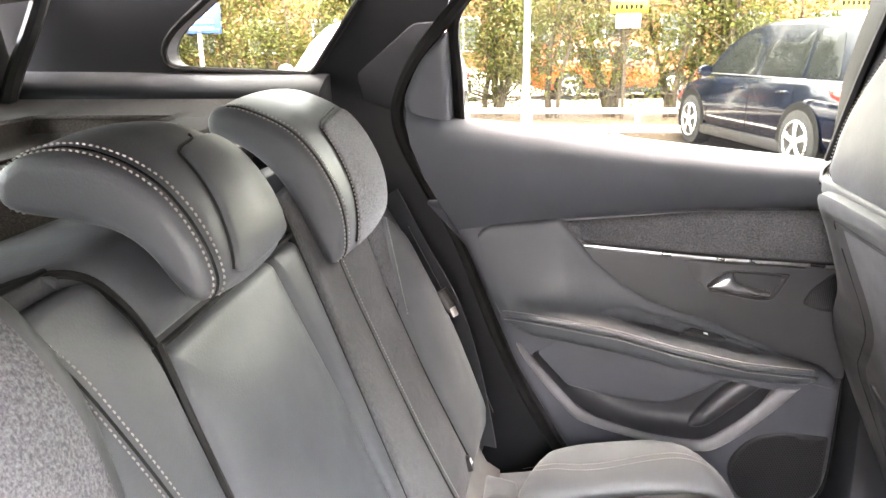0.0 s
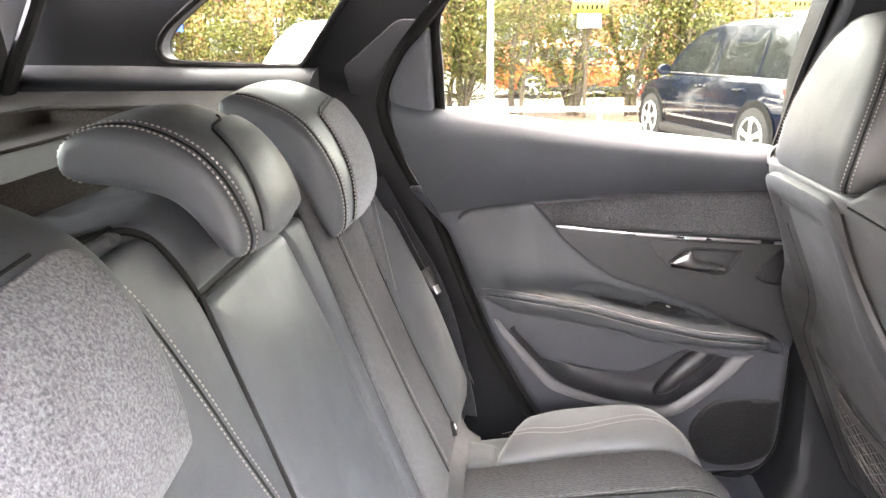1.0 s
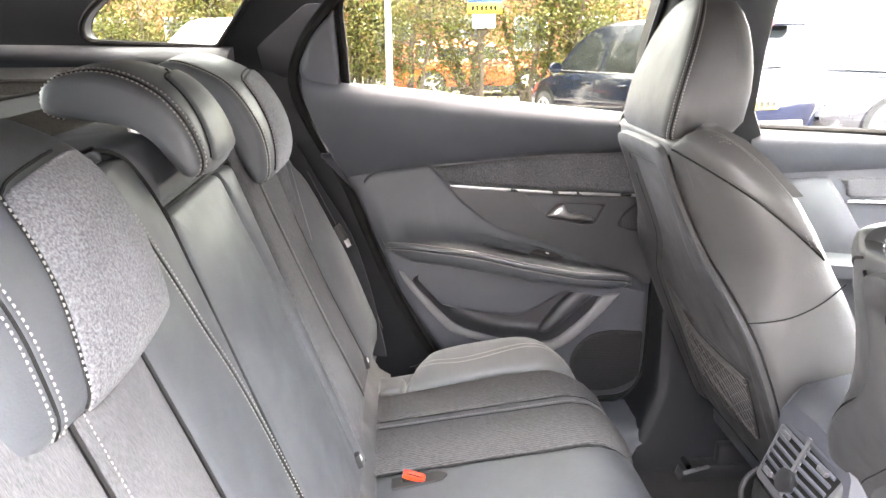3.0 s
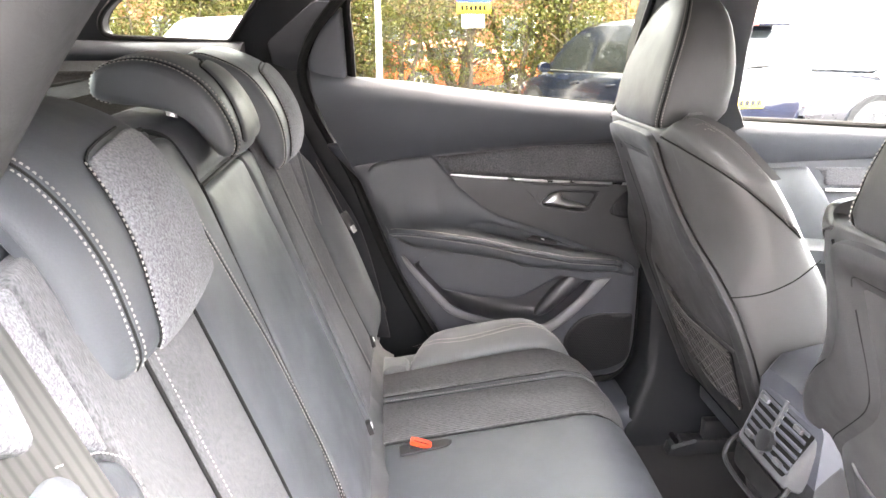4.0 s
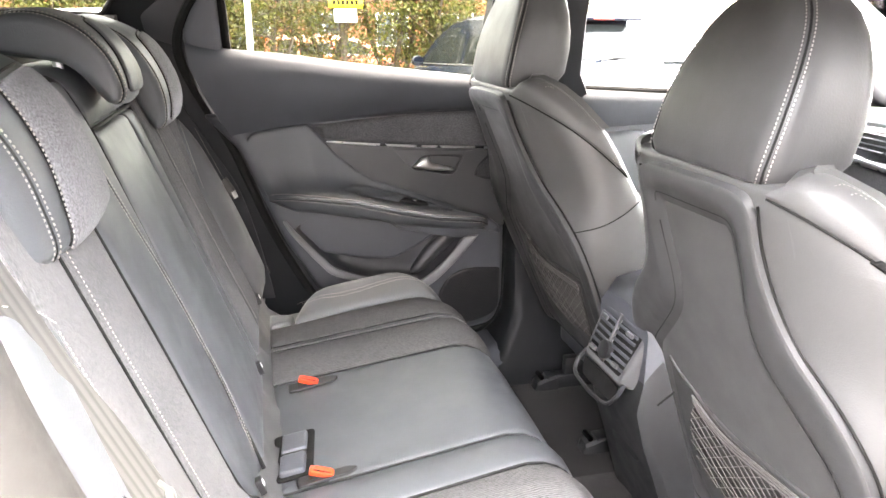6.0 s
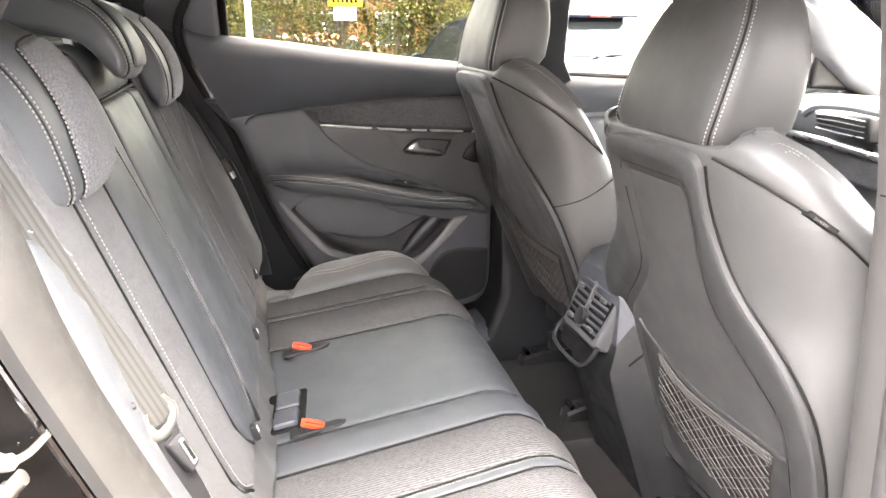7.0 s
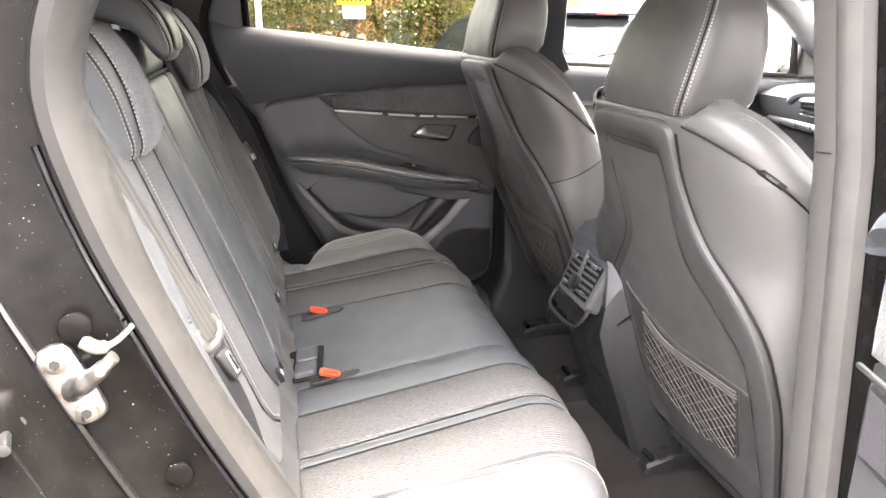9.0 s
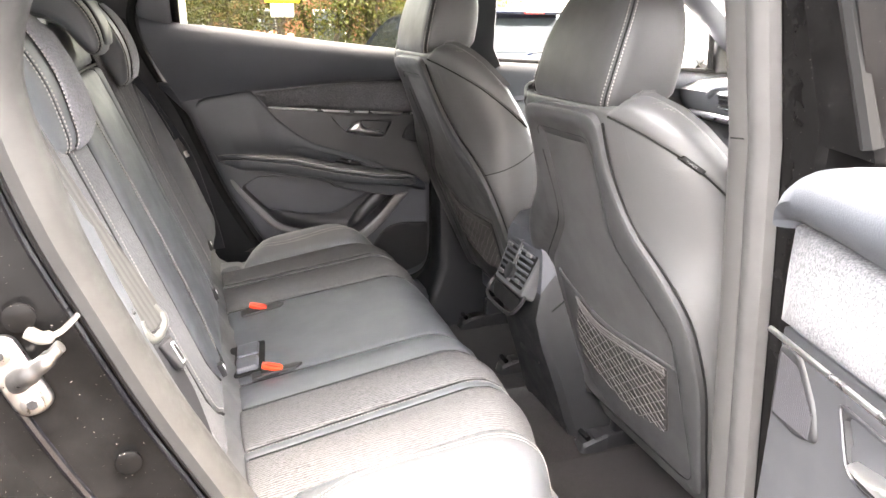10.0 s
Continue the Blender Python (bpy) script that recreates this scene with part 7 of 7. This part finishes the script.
def sign(x, y, z, w, text_rows, label):
    s = thing("sign_board", (x, y, z), label, "sign", "signs on the fence")
    part("blue_field", box(x, x + w, y - 0.01, y + 0.01, z + 0.19, z + 0.62, 0.004), SIGN_BLUE, s, "blue field with white bars")
    part("yellow_field", box(x, x + w, y - 0.012, y + 0.01, z, z + 0.185, 0.004), SIGN_YELLOW, s, "yellow strip with black bars")
    for i in range(6):
        part("bar", box(x + w * (0.12 + 0.13 * i), x + w * (0.20 + 0.13 * i), y - 0.016, y - 0.012, z + 0.055, z + 0.13, 0), SEAL_GAP, s)
    for i in range(3):
        part("white_bar", box(x + w * 0.1, x + w * (0.9 - 0.15 * (i % 2)), y - 0.015, y - 0.010, z + 0.235 + 0.11 * i, z + 0.285 + 0.11 * i, 0), PALE_PAINT, s)
    part("white_field", box(x + 0.09, x + w - 0.11, y - 0.010, y + 0.01, z - 0.24, z - 0.012, 0.004), PALE_PAINT, s, "plain white field")
    part("leg", box(x + w / 2 - 0.03, x + w / 2 + 0.03, y + 0.30, y + 0.35, 0.0, z + 0.6, 0.004), BARK, s, "thin dark timber leg")
    part("bracket", box(x + w / 2 - 0.02, x + w / 2 + 0.02, y + 0.010, y + 0.31, z + 0.05, z + 0.09, 0.003), BARK, s)


sign(1.14, 12.9, 1.83, 0.60, 1, "blue and yellow dealer sign board on posts in the hedge")
sign(4.66, 12.9, 1.83, 0.58, 1, "blue and yellow dealer sign board behind the parked estate car")
bs = thing("sign_board", (-6.2, 12.9, 0.0), "blue notice board with white bars beside the hedge", "sign", "signs on the fence")
bsx = -6.25
part("blue_field", box(bsx, bsx + 0.66, 12.88, 12.90, 1.60, 2.10, 0.004), SIGN_BLUE, bs)
for i in range(3):
    part("white_bar", box(bsx + 0.05, bsx + 0.52, 12.876, 12.88, 1.66 + 0.12 * i, 1.71 + 0.12 * i, 0), PALE_PAINT, bs)
part("leg", box(bsx + 0.20, bsx + 0.26, 12.90, 12.95, 0.0, 2.1, 0.004), PALE_PAINT, bs)

# hedge: young trees in a row, each with trunks, limbs and many small leaves


def hedge_tree(x, y, seed, tall):
    rnd = random.Random(seed)
    t = thing("hedge_tree", (x, y, 0.06), "thin-stemmed hedge tree with yellow-green spring leaves", "tree", "hedge trees")
    limbs, tips = [], []
    for k in range(rnd.choice((2, 3))):
        p = Vector((x + rnd.uniform(-0.2, 0.2), y + rnd.uniform(-0.15, 0.15), 0.0))
        d = Vector((rnd.uniform(-0.25, 0.25), rnd.uniform(-0.15, 0.15), 1)).normalized()
        pts, rad = [p.copy()], [rnd.uniform(0.04, 0.075)]
        for i in range(7):
            d = (d + Vector((rnd.uniform(-0.3, 0.3), rnd.uniform(-0.25, 0.25), 0.15))).normalized()
            p = p + d * tall / 7
            pts.append(p.copy())
            rad.append(rad[0] * (1 - 0.12 * (i + 1)))
            for m in range(3):
                if i >= 0:
                    e = Vector((rnd.uniform(-1, 1), rnd.uniform(-0.7, 0.7), rnd.uniform(-0.15, 0.7))).normalized()
                    ln = rnd.uniform(0.35, 1.05)
                    bp2 = [p, p + e * ln * 0.5 + Vector((0, 0, rnd.uniform(-0.05, 0.05))), p + e * ln]
                    limbs.append(tube(bp2, [rad[-1] * 0.45, rad[-1] * 0.28, 0.004], 5))
                    tips += [bp2[1], bp2[2], bp2[1].lerp(bp2[2], 0.5)]
        limbs.append(tube(pts, rad, 8))
        tips += pts[2:]
    part("trunk", merged(*limbs), BARK, t, "grey-brown stems and twigs")
    v, f = [], []
    for tip in tips:
        low = tip.z < 0.75
        for k in range(rnd.randint(8, 16) if low else rnd.randint(40, 64)):
            c = tip + Vector((rnd.gauss(0, 0.22), rnd.gauss(0, 0.16), rnd.gauss(0, 0.15)))
            if c.z < 0.18:
                continue
            a = Vector((rnd.gauss(0, 1), rnd.gauss(0, 1), rnd.gauss(0, 1))).normalized()
            b = a.cross(Vector((rnd.gauss(0, 1), rnd.gauss(0, 1), rnd.gauss(0, 1)))).normalized()
            s = rnd.uniform(0.020, 0.042)
            i0 = len(v)
            v += [c - a * s, c + b * s * 0.55 + a * s * 0.1, c + a * s, c - b * s * 0.55 + a * s * 0.1]
            f += [(i0, i0 + 1, i0 + 2, i0 + 3)]
    me = bpy.data.meshes.new("crown")
    me.from_pydata([tuple(OUT @ q) for q in v], [], f)
    me.materials.append(LEAF)
    ob = new("crown", me)
    ob.parent = t
    ob.matrix_parent_inverse = Matrix.Translation(t.location).inverted()
    tagged(ob, "loose crown of small yellow-green leaves")
    return t


k = 0
for i in range(29):
    hedge_tree(-14.0 + i * 0.68 + 0.25 * math.sin(i * 2.1), 13.7 + 0.35 * math.sin(i * 1.7), 100 + i, 3.2 + 0.4 * math.sin(i * 0.9))
litter_v, litter_f = [], []
rl = random.Random(5)
for i in range(5000):
    c = Vector((rl.uniform(-12, 8.2), rl.uniform(11.3, 14.2), 0.115 if rl.random() < 0.8 else 0.12))
    if c.y < 11.85:
        c.z = 0.008 if c.y < 11.7 else 0.106
    a = rl.uniform(0, math.tau)
    s = rl.uniform(0.015, 0.035)
    u = Vector((math.cos(a), math.sin(a), rl.uniform(-0.3, 0.3))) * s
    w = Vector((-math.sin(a), math.cos(a), rl.uniform(-0.3, 0.3))) * s * 0.6
    i0 = len(litter_v)
    litter_v += [tuple(c - u), tuple(c + w), tuple(c + u), tuple(c - w)]
    litter_f.append((i0, i0 + 1, i0 + 2, i0 + 3))
lm = bpy.data.meshes.new("leaf_litter")
lm.from_pydata([tuple(OUT @ Vector(q)) for q in litter_v], [], litter_f)
lm.materials.append(DEAD_LEAF)
tagged(new("leaf_litter", lm), "scattered brown dead leaves under the hedge", "leaves", kind="stuff")

# buildings behind the hedge
bd = thing("brick_building", (2, 34, 0), "long red brick building with pale framed windows", "building")
part("wall", box(-34, 14.5, 34, 42, 0, 7.5, 0.02), BRICK, bd, "red brick wall")
part("roof", loft([[(x, 33.6, 7.5), (x, 38, 10.0), (x, 42.4, 7.5)] for x in (-34.4, 14.9)]), ROOF, bd, "dark tiled roof")
for i in range(15):
    for z in (1.1, 4.4):
        x = -32 + 3.1 * i
        wdw = part("window", box(x, x + 1.5, 33.94, 34.02, z, z + 1.5, 0.01), PALE_PAINT, bd, "white window frame")
        for dx in (0.09, 0.79):
            part("pane", box(x + dx, x + dx + 0.62, 33.925, 33.945, z + 0.09, z + 1.41, 0), PANE_FAR, wdw)

# parked cars


def parked_car(name, label, M, paint, suv=False, tall=1.47):
    """A parked car, forwards along its own x, built round its middle on the ground."""
    global PLACE
    PLACE = OUT @ M
    c = thing(name, (0, 0, 0), label, "car", "parked cars")
    H, belt = (1.64, 1.02) if suv else (tall, 0.94)
    hw = 0.90 if suv else 0.88
    xs = [(-2.22, 0.66, 0.42, 0.72), (-2.18, 0.78, 0.34, 0.86), (-2.05, 0.84, 0.26, belt), (-1.3, hw, 0.24, belt + 0.02), (-0.4, hw, 0.24, belt), (0.5, hw, 0.24, belt - 0.02), (1.05, hw, 0.24, belt - 0.03), (1.6, hw * 0.98, 0.25, belt - 0.13), (1.95, hw * 0.92, 0.28, belt - 0.22), (2.13, hw * 0.82, 0.32, belt - 0.32), (2.2, hw * 0.68, 0.40, belt - 0.42)]
    rows = [[(x, -w * 0.93, zl), (x, -w, zl + 0.12), (x, -w, zl + (zt - zl) * 0.55), (x, -w * 0.985, zt - 0.07), (x, -w * 0.93, zt), (x, 0, zt + 0.035), (x, w * 0.93, zt), (x, w * 0.985, zt - 0.07), (x, w, zl + (zt - zl) * 0.55), (x, w, zl + 0.12), (x, w * 0.93, zl)] for x, w, zl, zt in xs]
    part("body", loft(rows), paint, c)
    top = [(-2.12, 0.60, belt + 0.02), (-1.95, 0.62, H - 0.12), (-1.75, 0.63, H - 0.03), (-0.9, 0.64, H), (-0.1, 0.64, H), (0.35, 0.62, H - 0.05), (0.75, 0.60, H - 0.22), (1.22, 0.56, belt - 0.02)]
    rows = []
    for x, w, z in top:
        wb = hw * 0.91
        f = max(0.0, (z - belt)) / (H - belt)
        wt = wb + (w - wb) * f
        rows.append([(x, -wb, belt - 0.05), (x, -wt, z - 0.05), (x, -wt + 0.08, z), (x, 0, z + 0.02 * f), (x, wt - 0.08, z), (x, wt, z - 0.05), (x, wb, belt - 0.05)])
    part("cabin", loft(rows), paint, c)
    for k in (-1, 1):
        def sidew(u, v, h, k=k):
            f = (v - belt + 0.05) / (H - belt)
            return (u, k * (hw * 0.91 + (0.63 - hw * 0.91) * f + h + 0.004), v)
        tops = lambda x: float(np.interp(x, [q[0] for q in top], [q[2] for q in top]))
        for x0, x1 in ((-1.80, -1.18), (-1.12, -0.26), (-0.18, 0.66)):
            x2 = min(x1, 0.30)
            pts = [(x0 + 0.05 * (x0 < -1.5), belt + 0.03), (x1 + (0.32 if x1 > 0.5 else 0), belt + 0.03), (x2 if x1 <= 0.5 else 0.42, min(H - 0.10, tops(x2 if x1 <= 0.5 else 0.42) - 0.10)), (x0 + (0.22 if x0 < -1.5 else 0.02), min(H - 0.10, tops(x0 + 0.1) - 0.10))]
            g = part("side_window", panel(pts, sidew, 0.003, 0.004, back=0.006, r=0.04, step=0.15), CAR_GLASS, c, "dark reflecting side window")
        part("window_trim", tube([sidew(x, belt + 0.012, 0.004) for x in np.linspace(-1.85, 1.0, 12)], 0.008, 6), CHROME if not suv else PLASTIC_DARK, c)
        sd = lambda u, v, h, k=k: (u, k * (hw + h + 0.001), v)
        for x in (-1.12, -0.2, 0.85):
            part("door_gap", tube([(x, k * (hw + 0.001), 0.36), (x, k * (hw + 0.001), 0.66), (x - 0.01, k * (hw * 0.985 + 0.002), belt - 0.06)], 0.004, 5), SEAL_GAP, c)
        for x in (-1.0, -0.05):
            part("door_handle", panel([(x - 0.02, belt - 0.135), (x + 0.16, belt - 0.145), (x + 0.16, belt - 0.115), (x - 0.02, belt - 0.105)], lambda u, v, h, k=k: (u, k * (hw * 0.99 + h), v), 0.03, 0.01, back=0.01, r=0.01, step=0.05), paint, c)
        part("sill", box(-1.15, 1.0, min(k * 0.78, k * (hw + 0.004)), max(k * 0.78, k * (hw + 0.004)), 0.17, 0.30, 0.02), PLASTIC_DARK, c)
        for x in (-1.30, 1.30):
            part("wheel_arch", panel([(x + 0.40 * math.cos(a), 0.335 + 0.40 * math.sin(a)) for a in np.linspace(-0.35, math.pi + 0.35, 14)], sd, 0.002, 0.004, back=0.004, r=0.05, step=0.08), SEAL_GAP, c, "dark wheel arch")
            yy = k * (hw - 0.09)
            tyre = part("wheel", tube([(x, yy - 0.105 * 1, 0.325), (x, yy - 0.095, 0.325), (x, yy + 0.095, 0.325), (x, yy + 0.105, 0.325)], [0.295, 0.325, 0.325, 0.295], 28), TYRE, c, "black tyre")
            fy = yy + k * 0.106
            part("rim", disc((x, fy, 0.325), (0, k, 0), 0.225, 0.006, 28), PLASTIC_DARK, tyre)
            part("rim_ring", tube([(x + 0.215 * math.cos(a), fy + k * 0.004, 0.325 + 0.215 * math.sin(a)) for a in np.linspace(0, math.tau, 25)], 0.014, 6, caps=False), ALLOY, tyre, "silver rim")
            for q in range(5):
                a = q * math.tau / 5 + 0.3
                for da in (-0.10, 0.10):
                    part("spoke", tube([(x, fy + k * 0.008, 0.325), (x + 0.11 * math.cos(a + da * 0.6), fy + k * 0.012, 0.325 + 0.11 * math.sin(a + da * 0.6)), (x + 0.21 * math.cos(a + da), fy + k * 0.004, 0.325 + 0.21 * math.sin(a + da))], [0.034, 0.022, 0.020], 6, 0.5, side=(math.sin(a), 0, -math.cos(a))), ALLOY, tyre)
            part("hub", disc((x, fy + k * 0.012, 0.325), (0, k, 0), 0.04, 0.02, 16, 0.004), ALLOY, tyre)
        part("mirror", loft([[(0.78 + dx, k * (hw + 0.10 + 0.09 * math.cos(a) * r), belt + 0.05 + 0.075 * math.sin(a) * r) for a in np.linspace(0, math.tau, 14, endpoint=False)] for dx, r in ((-0.07, 0.9), (-0.05, 1.0), (0.02, 0.9), (0.06, 0.5))]), paint, c)
        part("tail_lamp", panel([(k * 0.52, belt - 0.20), (k * 0.80, belt - 0.22), (k * 0.83, belt - 0.04), (k * 0.55, belt - 0.09)], lambda u, v, h: (-2.13 + 0.03 * abs(u) - h, u, v), 0.03, 0.03, back=0.06, r=0.03, step=0.06), TAIL_RED, c, "red tail lamp")
        part("tail_lamp_side", panel([(-2.06, belt - 0.20), (-1.80, belt - 0.13), (-1.76, belt - 0.05), (-2.04, belt - 0.05)], lambda u, v, h, k=k: (u, k * (0.845 + 0.03 * (u + 2.1) / 0.3 + h), v), 0.02, 0.02, back=0.03, r=0.03, step=0.06), TAIL_RED, c, "red tail lamp")
        part("headlamp", panel([(k * 0.48, belt - 0.40), (k * 0.76, belt - 0.36), (k * 0.80, belt - 0.26), (k * 0.52, belt - 0.30)], lambda u, v, h: (2.17 - 0.22 * abs(u) ** 2 + h, u, v), 0.03, 0.03, back=0.05, r=0.03, step=0.06), PANE_FAR, c, "clear headlamp")
    part("rear_window", panel([(-0.52, belt + 0.10), (0.52, belt + 0.10), (0.50, H - 0.14), (-0.50, H - 0.14)], lambda u, v, h: (-2.125 + 0.17 * (v - belt) / (H - 0.12 - belt) * 1.0 - h - 0.012, u, v), 0.004, 0.006, back=0.02, r=0.05, step=0.2), CAR_GLASS, c, "dark rear window")
    part("windscreen", panel([(-0.60, belt + 0.03), (0.60, belt + 0.03), (0.53, H - 0.10), (-0.53, H - 0.10)], lambda u, v, h: (1.235 - 0.86 * ((v - belt) / (H - 0.07 - belt)) + h + 0.012, u, v + h), 0.004, 0.006, back=0.02, r=0.05, step=0.2), CAR_GLASS, c, "dark reflecting windscreen")
    part("spoiler", box(-2.16, -1.86, -0.56, 0.56, H - 0.10, H - 0.055, 0.015), paint if not suv else PLASTIC_DARK, c)
    part("brake_lamp", box(-2.170, -2.155, -0.14, 0.14, H - 0.095, H - 0.065, 0.003), TAIL_RED, c, "red high brake lamp")
    part("rear_wiper", tube([(-2.155, 0.0, belt + 0.09), (-2.15, -0.18, belt + 0.12), (-2.145, -0.34, belt + 0.12)], 0.013, 6), PLASTIC_DARK, c)
    part("bumper_insert", box(-2.245, -2.10, -0.60, 0.60, 0.34, 0.50, 0.03), PLASTIC_DARK, c)
    part("number_plate", box(-2.232, -2.215, -0.26, 0.26, 0.62, 0.73, 0.003), SIGN_YELLOW, c, "yellow rear plate with dark bars")
    for i in range(6):
        part("plate_bar", box(-2.235, -2.2315, -0.22 + 0.075 * i, -0.17 + 0.075 * i, 0.645, 0.705, 0), SEAL_GAP, c)
    part("grille", box(2.15, 2.215, -0.45, 0.45, 0.42, 0.56, 0.02), PLASTIC_DARK, c)
    PLACE = OUT
    return c


def standing(x, y, deg):
    return pose(x, y, 0, 0, 0, deg)


parked_car("estate_car", "blue-black estate car parked by the hedge", standing(3.22, 9.50, 102.7), NAVY, tall=1.57)
parked_car("white_suv", "white sport utility car parked with its rear towards the door", standing(5.44, 12.3, 75), WHITE_PAINT, True)
parked_car("grey_car", "dark grey car parked side-on", standing(6.75, 8.8, 186), GREY_PAINT)
parked_car("white_suv", "white sport utility car parked nose-on near the quarter window", standing(-2.0, 9.4, 268), WHITE_PAINT, True)
parked_car("red_car", "orange-red car behind the hedge", standing(1.9, 20.0, 10), RED_PAINT)
parked_car("white_car", "white car behind the hedge", standing(-3.4, 19.0, 5), WHITE_PAINT)
parked_car("white_car", "white car behind the hedge", standing(7.4, 21.0, 178), WHITE_PAINT)
